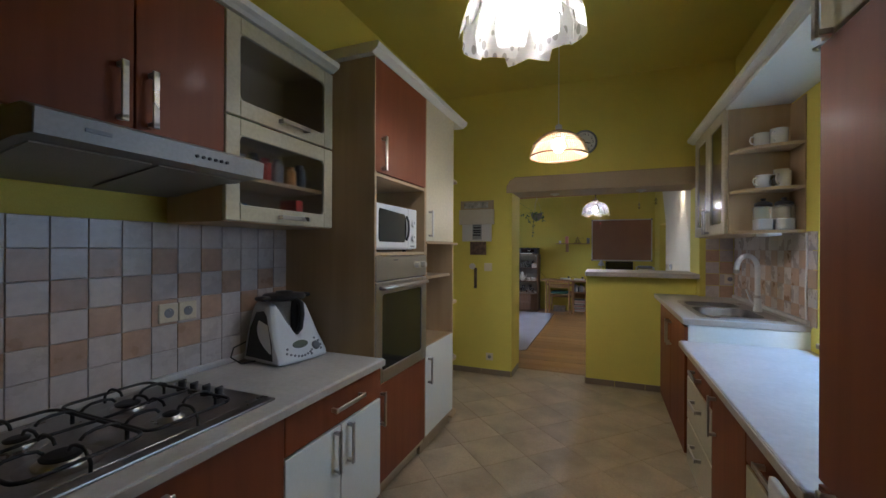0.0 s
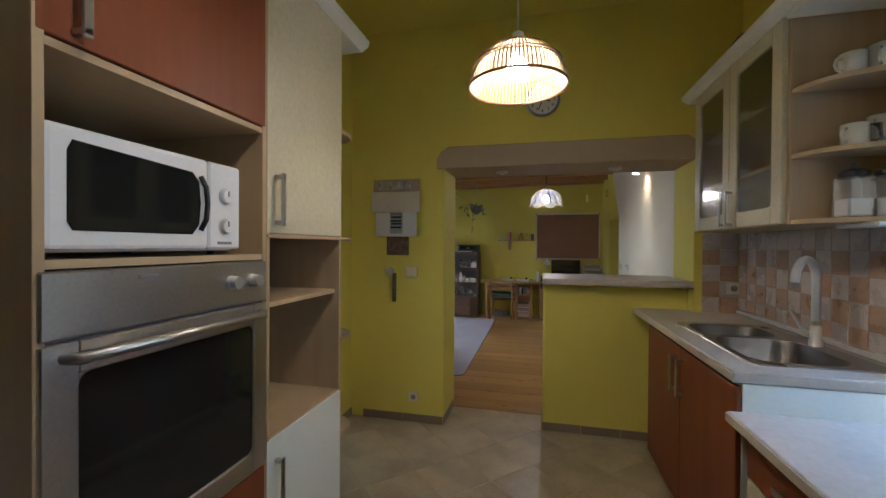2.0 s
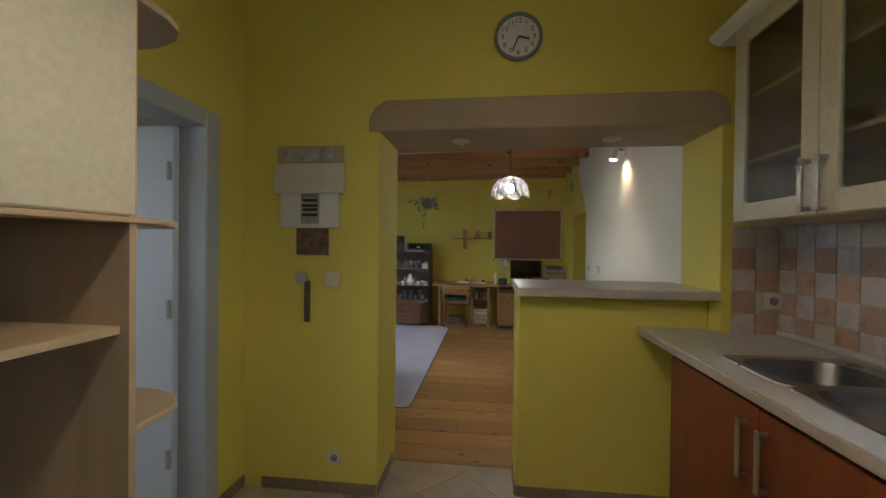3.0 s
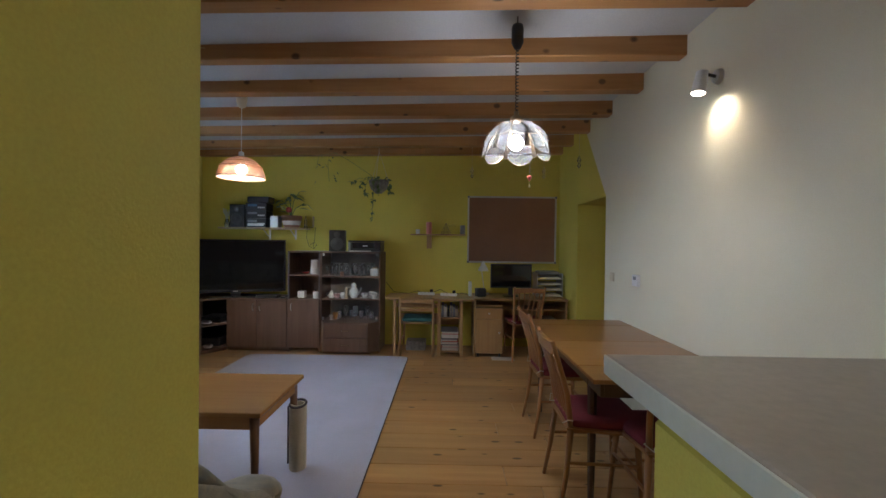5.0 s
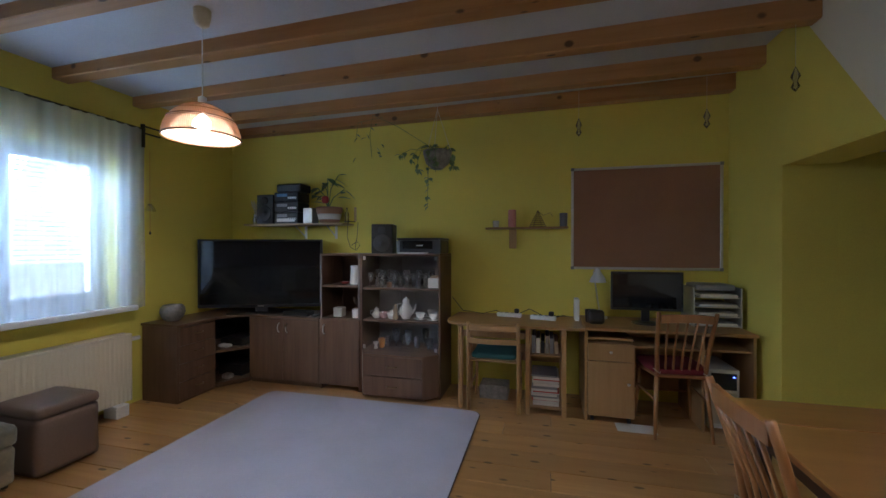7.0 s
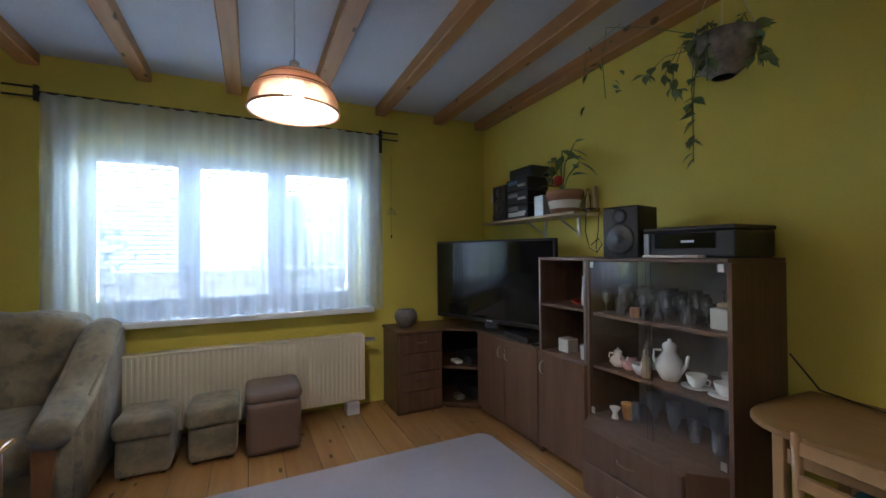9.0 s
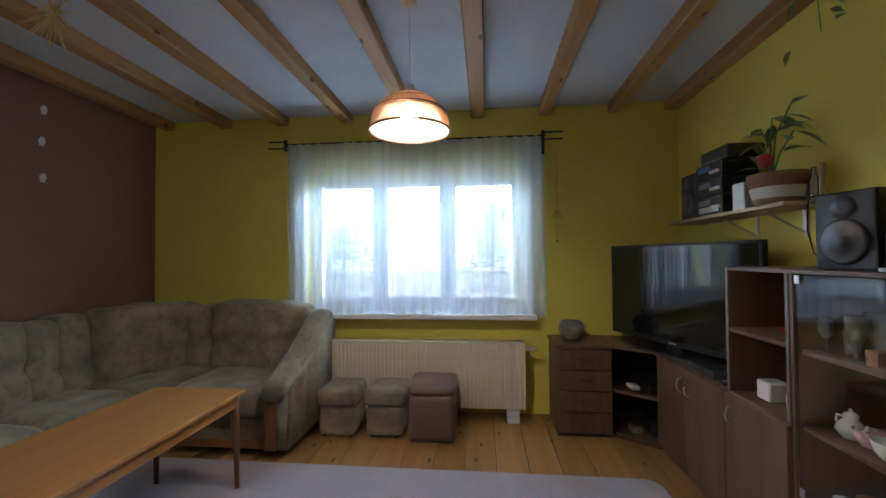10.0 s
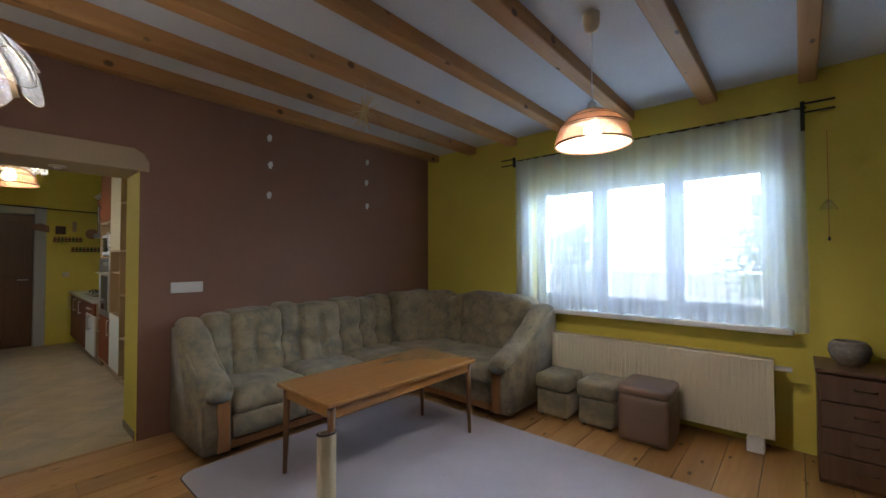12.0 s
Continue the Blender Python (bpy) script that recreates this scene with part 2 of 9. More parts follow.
PALE_CHAIR = wood("pale_beech_chair", (0.50, 0.31, 0.14), (0.40, 0.23, 0.095), "z", 0.4, 24, tint=0.05)
RED_CLOTH = surface("dark_red_cloth", (0.15, 0.014, 0.022), 0.9, var=0.2, big=6, fine=320, bump=0.5)
TEAL_CLOTH = surface("teal_cloth", (0.035, 0.12, 0.12), 0.9, var=0.15, big=6, fine=320, bump=0.5)
TAUPE = surface("taupe_leatherette", (0.165, 0.108, 0.080), 0.5, var=0.08, fine=140, bump=0.3)
RADIATOR = surface("cream_radiator_enamel", (0.72, 0.66, 0.52), 0.35, var=0.03, bump=0.02)
FRAME_WHITE = surface("white_window_frame", (0.74, 0.76, 0.78), 0.35, var=0.03, bump=0.02)
DOOR_WHITE = surface("pale_painted_door", (0.66, 0.69, 0.74), 0.45, var=0.04, bump=0.05)
FRAME_GREY = surface("grey_steel_door_frame", (0.42, 0.45, 0.46), 0.45, var=0.04, bump=0.05)
DOOR_DARK = wood("dark_brown_door", (0.12, 0.055, 0.028), (0.08, 0.033, 0.017), "z", 0.4, 22, tint=0.03)
CORK = surface("brown_cork", (0.29, 0.15, 0.085), 0.9, var=0.08, big=3, fine=220, bump=0.5)
TIN = surface("pale_aluminium", (0.62, 0.60, 0.57), 0.4, 0.8, var=0.04, bump=0.03)
LEAF = surface("green_leaf", (0.13, 0.19, 0.075), 0.5, var=0.35, big=14, fine=60, bump=0.1)
LEAF_PALE = surface("pale_green_leaf", (0.17, 0.22, 0.08), 0.5, var=0.3, big=14, fine=60, bump=0.1)
TERRACOTTA = surface("terracotta_pot", (0.32, 0.17, 0.095), 0.7, var=0.15, fine=60, bump=0.3)
CERAMIC_GREY = surface("grey_patterned_ceramic", (0.22, 0.20, 0.18), 0.5, var=0.35, big=30, fine=90, bump=0.4)
WICKER = thin("wicker_reed", (0.70, 0.51, 0.37), 0.0, 0.34, 60, 0.6)
WICKER_PALE = thin("pale_wicker_reed", (0.56, 0.40, 0.24), 0.0, 0.15, 60, 0.6)
BULB_KITCHEN = glowing("lit_white_bulb", (1.0, 0.94, 0.86), 118.0)
BULB_LIVING = glowing("lit_cool_bulb", (1.0, 0.97, 0.94), 180.0)
BULB_WARM = glowing("lit_warm_bulb", (1.0, 0.88, 0.72), 125.0)
BULB_BRIGHT = glowing("lit_bright_warm_bulb", (1.0, 0.90, 0.76), 210.0)
SPOT_GLOW = glowing("lit_spot_lens", (1.0, 0.88, 0.68), 22.0)
BRASS = surface("dark_brass", (0.24, 0.17, 0.10), 0.35, 0.9, var=0.1, bump=0.05)
SISAL = surface("cream_sisal_rope", (0.62, 0.53, 0.38), 0.9, var=0.12, big=5, fine=180, bump=0.9)
PAPER = surface("white_paper", (0.66, 0.63, 0.58), 0.8, var=0.05, bump=0.03)
PINK = surface("pink_wax", (0.62, 0.24, 0.20), 0.5, var=0.06, bump=0.05)
RED = surface("red_plastic", (0.45, 0.04, 0.03), 0.4, var=0.1, bump=0.03)
ORANGE = surface("orange_glaze", (0.50, 0.22, 0.05), 0.4, var=0.1, bump=0.03)
GREEN_BOX = surface("green_card", (0.06, 0.20, 0.07), 0.6, var=0.15, bump=0.03)
BLUE_BOX = surface("blue_card", (0.08, 0.18, 0.33), 0.6, var=0.15, bump=0.03)
SALT = surface("white_sugar", (0.74, 0.72, 0.70), 0.9, var=0.03, fine=300, bump=0.3)
# ground colour kept pale to stand in for the glare outdoors
PALE_GROUND = surface("pale_gravel", (0.50, 0.50, 0.46), 0.9, var=0.3, big=0.8, fine=40, bump=0.5)
BARK = surface("bark", (0.09, 0.06, 0.04), 0.9, var=0.3, big=8, bump=0.6)


def sofa_cloth():
    m, t, b = nodes_of("sage_patterned_velour")
    vec = coords(t)
    patches = noise_tex(t, vec, 7.0, 5, 0.6)
    spots = noise_tex(t, vec, 16.0, 3, 0.5)
    nap = noise_tex(t, vec, 240, 2)
    col = ramp(t, patches, [(0.34, (0.155, 0.140, 0.104)), (0.5, (0.245, 0.206, 0.133)), (0.66, (0.315, 0.265, 0.172))])
    col = mix(t, "MIX", ramp(t, spots, [(0.56, (0, 0, 0)), (0.66, (0.70, 0.70, 0.70))]), col, (0.150, 0.143, 0.122))
    link(t, col, b.inputs["Base Color"])
    b.inputs["Roughness"].default_value = 0.9
    b.inputs["Sheen Weight"].default_value = 0.25
    bumps(t, b, nap, 0.5)
    return m


SOFA = sofa_cloth()


def voile():
    """Sheer cloth, denser where it is gathered into upright folds."""
    m = thin("sheer_white_voile", (0.80, 0.88, 1.0), 0.7, 0.46)
    t = m.node_tree
    gathers = noise_tex(t, coords(t, (1, 11, 0.3)), 1.0, 3, 0.5)
    see = ramp(t, gathers, [(0.34, (0.63, 0.63, 0.63)), (0.50, (0.59, 0.59, 0.59)), (0.68, (0.54, 0.54, 0.54))])
    for n in t.nodes:
        if n.type == "MIX_SHADER" and n.inputs[2].links[0].from_node.type == "BSDF_TRANSPARENT":
            link(t, see, n.inputs[0])
    return m


CURTAIN = voile()


def etched_glass():
    """Clear lamp glass with frosted, wheel-cut rings."""
    m = thin("etched_glass_petals", (0.11, 0.112, 0.116), 0.5, 0.35, 40, 0.15)
    t = m.node_tree
    vec = coords(t, (13, 13, 13))
    v = t.nodes.new("ShaderNodeTexVoronoi")
    v.inputs["Scale"].default_value = 1.0
    link(t, vec, v.inputs["Vector"])
    w = t.nodes.new("ShaderNodeMath")
    w.operation = "PINGPONG"
    w.inputs[1].default_value = 0.11
    link(t, v.outputs["Distance"], w.inputs[0])
    see = ramp(t, w.outputs[0], [(0.02, (0.30, 0.30, 0.30)), (0.08, (0.62, 0.62, 0.62))])
    for n in t.nodes:
        if n.type == "MIX_SHADER" and n.inputs[2].links[0].from_node.type == "BSDF_TRANSPARENT":
            link(t, see, n.inputs[0])
    return m


LAMP_GLASS = etched_glass()

# ---- building helpers ----
ORIGIN = {}


def thing(name, x, y, z, label, category, group="", kind=""):
    """An empty at a thing's base; its parts are given in world places."""
    ob = new(name)
    ob.location = (x, y, z)
    ob.empty_display_size = 0.1
    ORIGIN[ob.name] = Vector((x, y, z))
    return tagged(ob, label, category, group, kind)


def meshed(bm, name, material, smooth=False):
    bmesh.ops.recalc_face_normals(bm, faces=bm.faces)
    me = bpy.data.meshes.new(name)
    bm.to_mesh(me)
    bm.free()
    for mt in (material if isinstance(material, (list, tuple)) else [material]):
        me.materials.append(mt)
    if smooth:
        me.polygons.foreach_set("use_smooth", [True] * len(me.polygons))
    return me


def part(name, bm, material, parent, label="", smooth=False):
    o = ORIGIN[parent.name]
    bmesh.ops.translate(bm, verts=bm.verts, vec=-o)
    ob = new(name, meshed(bm, name, material, smooth))
    ob.parent = parent
    ob.visible_shadow = material not in (SMOKED, FROSTED, CLEAR)
    ORIGIN[ob.name] = o
    return tagged(ob, label)


def single(name, bm, material, label, category, group="", kind="", smooth=False):
    """A thing of one mesh, its origin at the middle of its base."""
    vs = [v.co for v in bm.verts]
    o = Vector(((min(v.x for v in vs) + max(v.x for v in vs)) / 2, (min(v.y for v in vs) + max(v.y for v in vs)) / 2, min(v.z for v in vs)))
    bmesh.ops.translate(bm, verts=bm.verts, vec=-o)
    ob = new(name, meshed(bm, name, material, smooth))
    ob.location = o
    ORIGIN[ob.name] = o
    return tagged(ob, label, category, group, kind)


def piece(name, me, parent, at, turn=0.0):
    ob = new(name, me)
    ob.parent = parent
    ob.location = Vector(at) - ORIGIN[parent.name]
    ob.rotation_euler = (0, 0, turn)
    return ob


def box(x0, y0, z0, x1, y1, z1, b=0.003, bm=None, seg=1):
    bm = bm or bmesh.new()
    r = bmesh.ops.create_cube(bm, size=1.0)["verts"]
    for v in r:
        v.co = Vector(((x0 + x1) / 2 + v.co.x * (x1 - x0), (y0 + y1) / 2 + v.co.y * (y1 - y0), (z0 + z1) / 2 + v.co.z * (z1 - z0)))
    if b:
        b = min(b, 0.45 * min(abs(x1 - x0), abs(y1 - y0), abs(z1 - z0)))
        edges = list({e for v in r for e in v.link_edges})
        bmesh.ops.bevel(bm, geom=edges, offset=b, segments=seg, profile=0.5, affect="EDGES")
    return bm


def tube(points, r, n=8, bm=None, r_end=None):
    """A round rod along a line of points."""
    bm = bm or bmesh.new()
    pts = [Vector(p) for p in points]
    rings = []
    up = None
    for i, p in enumerate(pts):
        d = (pts[min(i + 1, len(pts) - 1)] - pts[max(i - 1, 0)]).normalized()
        if up is None:
            up = Vector((0, 0, 1)) if abs(d.z) < 0.9 else Vector((1, 0, 0))
        a = d.cross(up).normalized()
        c = a.cross(d).normalized()
        up = c
        rr = r if r_end is None else r + (r_end - r) * i / (len(pts) - 1)
        rings.append([bm.verts.new(p + (a * math.cos(k * 2 * math.pi / n) + c * math.sin(k * 2 * math.pi / n)) * rr) for k in range(n)])
    for q, s in zip(rings, rings[1:]):
        for k in range(n):
            bm.faces.new((q[k], q[(k + 1) % n], s[(k + 1) % n], s[k]))
    bm.faces.new(rings[0][::-1])
    bm.faces.new(rings[-1])
    return bm


def lathe(profile, x, y, z, n=24, bm=None):
    """A turned shape from (radius, height) pairs."""
    bm = bm or bmesh.new()
    rings = []
    for r, h in profile:
        if r < 1e-5:
            rings.append([bm.verts.new((x, y, z + h))])
        else:
            rings.append([bm.verts.new((x + r * math.cos(k * 2 * math.pi / n), y + r * math.sin(k * 2 * math.pi / n), z + h)) for k in range(n)])
    for q, s in zip(rings, rings[1:]):
        for k in range(n):
            a, c, d, e = q[k % len(q)], q[(k + 1) % len(q)], s[(k + 1) % len(s)], s[k % len(s)]
            f = []
            for v in (a, c, d, e):
                if v not in f:
                    f.append(v)
            if len(f) > 2:
                bm.faces.new(f)
    return bm


def prism(outline, axis, a0, a1, b=0.0, bm=None, seg=1):
    """An outline of (u, v) pairs drawn out along an axis: x gives (y, z), y gives (x, z), z gives (x, y)."""
    bm = bm or bmesh.new()
    put = {"x": lambda u, v, a: (a, u, v), "y": lambda u, v, a: (u, a, v), "z": lambda u, v, a: (u, v, a)}[axis]
    lo = [bm.verts.new(put(u, v, a0)) for u, v in outline]
    hi = [bm.verts.new(put(u, v, a1)) for u, v in outline]
    n = len(lo)
    fs = [bm.faces.new(lo), bm.faces.new(hi[::-1])] + [bm.faces.new((lo[i], lo[(i + 1) % n], hi[(i + 1) % n], hi[i])) for i in range(n)]
    if b:
        bmesh.ops.bevel(bm, geom=list({e for f in fs[:2] for e in f.edges}), offset=b, segments=seg, affect="EDGES")
    return bm


def puffy(x0, y0, z0, x1, y1, z1, r=0.06, cuts=9, lump=0.006, bm=None, seed=0.0):
    """An upholstered block: rounded edges and a slightly uneven skin."""
    bm = bm or bmesh.new()
    t = bmesh.new()
    bmesh.ops.create_cube(t, size=2.0)
    bmesh.ops.subdivide_edges(t, edges=t.edges, cuts=cuts, use_grid_fill=True)
    c = Vector(((x0 + x1) / 2, (y0 + y1) / 2, (z0 + z1) / 2))
    h = Vector(((x1 - x0) / 2, (y1 - y0) / 2, (z1 - z0) / 2))
    r = min(r, 0.95 * min(h))
    for v in t.verts:
        q = Vector((v.co.x * h.x, v.co.y * h.y, v.co.z * h.z))
        core = Vector([max(-(h[i] - r), min(h[i] - r, q[i])) for i in range(3)])
        d = q - core
        q = core + d.normalized() * r if d.length > 1e-6 else q
        v.co = c + q
        k = noise.noise((v.co + Vector((seed, seed * 2, 0))) * 7.0)
        v.co += (q.normalized() if q.length else Vector()) * k * lump
    me = bpy.data.meshes.new("block")
    t.to_mesh(me)
    t.free()
    bm.from_mesh(me)
    bpy.data.meshes.remove(me)
    return bm


def wall_with(axis, at, thick, a0, a1, z0, z1, holes=()):
    """A wall along an axis from a0 to a1, its near face at 'at', with openings (a, b, low, high) right through it."""
    bm = bmesh.new()
    us = sorted({a0, a1, *[v for h in holes for v in h[:2]]})
    for u0, u1 in zip(us, us[1:]):
        cut = sorted([h[2:] for h in holes if h[0] <= u0 + 1e-6 and h[1] >= u1 - 1e-6])
        z = z0
        spans = []
        for lo, hi in cut:
            if lo > z + 1e-6:
                spans.append((z, lo))
            z = hi
        if z < z1 - 1e-6:
            spans.append((z, z1))
        for s0, s1 in spans:
            lo, hi = min(at, at + thick), max(at, at + thick)
            if axis == "x":
                box(u0, lo, s0, u1, hi, s1, 0, bm)
            else:
                box(lo, u0, s0, hi, u1, s1, 0, bm)
    bmesh.ops.remove_doubles(bm, verts=bm.verts, dist=1e-5)
    return bm


def clip(poly, x0, y0, x1, y1):
    """The part of a polygon inside a rectangle."""
    for i, lim, sign in ((0, x0, 1), (0, x1, -1), (1, y0, 1), (1, y1, -1)):
        out = []
        for p, q in zip(poly, poly[1:] + poly[:1]):
            dp, dq = (p[i] - lim) * sign, (q[i] - lim) * sign
            if dp >= 0:
                out.append(p)
            if dp * dq < 0:
                k = dp / (dp - dq)
                out.append((p[0] + (q[0] - p[0]) * k, p[1] + (q[1] - p[1]) * k))
        poly = out
        if len(poly) < 3:
            return []
    return poly


def structure(name, bm, material, label, category):
    return single(name, bm, material, label, category, kind="structure")


# ---- the rooms ----
KL, KR, KN, KC = -1.71, 1.09, 4.31, 3.11      # kitchen: left and right walls, far wall, ceiling
LW, LE, LS, LN, LC = -3.93, 1.00, 4.72, 9.55, 2.745   # living room: walls and ceiling

wall_kitchen_left = structure("wall_west_kitchen", wall_with("y", KL, -0.15, -0.60, KN, 0, KC, [(3.20, 3.99, 0, 1.97)]), YELLOW, "yellow painted kitchen wall with a doorway", "wall")
wall_kitchen_right = structure("wall_east_kitchen", wall_with("y", KR, 0.36, -0.60, KN, 0, KC, [(1.35, 2.79, 0.88, 2.14)]), YELLOW, "yellow painted kitchen wall with a window opening", "wall")
wall_between = structure("wall_between_rooms", wall_with("x", KN, 0.39, -3.93, 1.45, 0, KC, [(-0.93, 0.82, 0, 2.02)]), YELLOW, "yellow painted thick wall with a wide opening", "wall")
skin = prism([(LW, 4.70), (-0.93, 4.70), (-0.93, 4.72), (LW, 4.83)], "z", 0, LC)
box(-0.93, 4.70, 2.02, 0.82, 4.72, LC, 0, skin)
box(0.82, 4.70, 0, LE, 4.72, LC, 0, skin)
structure("wall_south_living", skin, BROWN_WALL, "matt brown painted living room wall", "wall")
structure("wall_west_living", wall_with("y", LW, -0.36, 4.0, 9.9, 0, LC + 0.3, [(6.31, 8.28, 0.85, 2.12)]), YELLOW, "yellow painted wall with a wide window opening", "wall")
structure("wall_north_living", wall_with("x", LN, 0.3, LW, 2.3, 0, LC + 0.3), YELLOW, "yellow painted living room wall", "wall")
cream = prism([(LS, 0), (7.93, 0), (7.93, 1.87), (8.50, 2.62), (8.50, 3.1), (LS, 3.1)], "x", LE, LE + 0.3)
structure("wall_east_living", cream, CREAM_WALL, "cream painted living room wall", "wall")
end = prism([(7.93, 1.87), (8.77, 1.87), (8.77, 0), (LN, 0), (LN, 3.1), (8.50, 3.1), (8.50, 2.62)], "x", LE, LE + 0.3)
structure("wall_east_living_end", end, YELLOW, "yellow painted wall end with a passage", "wall")
structure("wall_passage", box(1.3, 8.77, 0, 2.0, 8.9, 2.2, 0), YELLOW, "yellow painted passage wall", "wall")
structure("wall_passage_side", box(1.3, 7.80, 0, 2.0, 7.93, 2.2, 0), YELLOW, "yellow painted passage side wall", "wall")
structure("wall_passage_end", box(1.95, 7.93, 0, 2.05, 8.77, 2.2, 0), HALL_PAINT, "pale wall closing the passage", "wall")
structure("ceiling_passage", box(1.3, 7.8, 1.93, 2.05, 8.9, 2.05, 0), WHITE_CEILING, "white passage ceiling", "ceiling")
structure("ceiling_kitchen", box(-2.0, -0.7, KC, 1.5, 4.7, KC + 0.1, 0), YELLOW, "yellow painted kitchen ceiling", "ceiling")
DROP = 0.0225      # the ceiling falls towards the window


def sloped(bm):
    for v in bm.verts:
        v.co.z += (v.co.x - LE) * DROP
    return bm


def under_beam(x):
    """Height of the beams' underside, which falls less than the ceiling."""
    return 2.618 + (x - LE) * 0.0125


structure("ceiling_living", sloped(box(-4.3, 4.6, LC, 1.4, 9.9, LC + 0.3, 0)), WHITE_CEILING, "white plaster ceiling between pine beams", "ceiling")

# the beige lintel of the opening, its upper corners rounded
lint = [(-0.985, 2.0), (0.845, 2.0), (0.845, 2.08), (0.82, 2.13), (0.765, 2.165), (-0.89, 2.165), (-0.95, 2.13), (-0.985, 2.07)]
structure("trim_lintel", prism(lint, "y", 4.285, 4.745, 0.006), BEIGE_PAINT, "beige painted lintel with rounded corners over the opening", "lintel")

structure("trim_pier", box(-0.9295, 4.312, 0, -0.9265, 4.7235, 1.998, 0), YELLOW, "yellow painted reveal of the opening", "reveal")

structure("trim_pier_bar", box(0.8165, 4.312, 1.169, 0.8195, 4.7235, 1.998, 0), YELLOW, "yellow painted reveal of the opening above the bar", "reveal")

# half wall with its bar top
structure("wall_half", box(-0.17, 4.415, 0, 0.82, 4.70, 1.12, 0.01), YELLOW, "yellow painted half wall under a bar top", "half wall")
bar = thing("bar_top", 0.3, 4.6, 1.122, "beige laminate bar top with a pale edge on the half wall", "bar top")
part("slab", box(-0.172, 4.308, 1.122, 0.82, 4.882, 1.167, 0.003), BAR_TOP, bar)
part("edge_strip", box(-0.177, 4.300, 1.124, -0.1725, 4.888, 1.165, 0.002), WHITE_DOOR, bar, "pale edge strip")
part("edge_strip", box(-0.172, 4.300, 1.124, 0.82, 4.3075, 1.165, 0.002), BAR_TOP, bar)
part("edge_strip", box(-0.172, 4.8825, 1.124, 0.82, 4.888, 1.165, 0.002), BAR_TOP, bar)

# back of the kitchen: a wall with a passage to a brown door
structure("wall_south_kitchen", wall_with("x", -0.41, -0.19, -1.86, 1.45, 0, KC, [(-0.77, 0.35, 0, 2.16)]), YELLOW, "yellow painted wall with a passage", "wall")
structure("wall_entry_west", box(-0.97, -2.2, 0, -0.77, -0.60, 2.6, 0), HALL_PAINT, "pale passage wall", "wall")
structure("wall_entry_east", box(0.35, -2.2, 0, 0.55, -0.60, 2.6, 0), HALL_PAINT, "pale passage wall", "wall")
structure("wall_entry_end", wall_with("x", -2.03, -0.15, -0.97, 0.55, 0, 2.6), HALL_PAINT, "pale wall at the end of the passage", "wall")
structure("ceiling_entry", box(-0.97, -2.2, 2.30, 0.55, -0.60, 2.4, 0), WHITE_CEILING, "white passage ceiling", "ceiling")
back_door = thing("door_1", -0.21, -0.53, 0.0, "brown panelled door, closed, in a pale grey frame", "door", kind="structure")
for nm, b in (("frame_jamb", box(-0.770, -0.59, 0, -0.640, -0.398, 2.16, 0.005)), ("frame_jamb", box(0.220, -0.59, 0, 0.350, -0.398, 2.16, 0.005)), ("frame_head", box(-0.639, -0.59, 2.035, 0.219, -0.398, 2.16, 0.005))):
    part(nm, b, FRAME_GREY, back_door)
leaf_1 = part("door_leaf", box(-0.638, -0.555, 0.004, 0.218, -0.515, 2.033, 0.004), DOOR_DARK, back_door)
for z0, z1 in ((0.15, 0.92), (1.10, 1.90)):
    for x0, x1 in ((-0.55, -0.25), (-0.17, 0.13)):
        part("door_panel", box(x0, -0.519, z0, x1, -0.505, z1, 0.008), DOOR_DARK, leaf_1)
part("door_handle", tube([(-0.58, -0.515, 1.03), (-0.58, -0.465, 1.03), (-0.47, -0.465, 1.03)], 0.008), HANDLE, leaf_1, "steel lever handle")

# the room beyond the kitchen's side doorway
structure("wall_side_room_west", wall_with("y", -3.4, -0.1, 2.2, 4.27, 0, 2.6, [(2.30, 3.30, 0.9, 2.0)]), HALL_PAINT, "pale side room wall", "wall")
structure("wall_side_room_south", box(-3.5, 2.1, 0, -1.86, 2.2, 2.6, 0), HALL_PAINT, "pale side room wall", "wall")
structure("wall_side_room_north", box(-3.5, 4.27, 0, -1.86, 4.308, 2.6, 0), HALL_PAINT, "pale side room wall", "wall")
structure("ceiling_side_room", box(-3.5, 2.1, 2.5, -1.86, 4.31, 2.6, 0), HALL_PAINT, "pale side room ceiling", "ceiling")
structure("floor_side_room", box(-3.5, 2.1, -0.1, -1.70, 4.31, -0.002, 0), FLOOR_TILE, "beige tiled side room floor", "floor")
fr = thing("door_2", KL, 3.99, 0.0, "pale grey door standing open in a grey steel frame", "door", kind="structure")
for nm, b in (("frame_jamb", box(-1.868, 3.965, 0, -1.69, 4.065, 2.035, 0.006)), ("frame_jamb", box(-1.868, 3.125, 0, -1.69, 3.225, 2.035, 0.006)), ("frame_head", box(-1.868, 3.226, 1.945, -1.69, 3.964, 2.035, 0.006))):
    part(nm, b, FRAME_GREY, fr)
leaf = part("door_leaf", box(-2.62, 3.925, 0.01, -1.83, 3.963, 1.945, 0.004), DOOR_WHITE, fr)
for z in (0.30, 1.02, 1.68):
    part("hinge", tube([(-1.845, 3.915, z), (-1.845, 3.915, z + 0.09)], 0.009), FRAME_GREY, leaf)

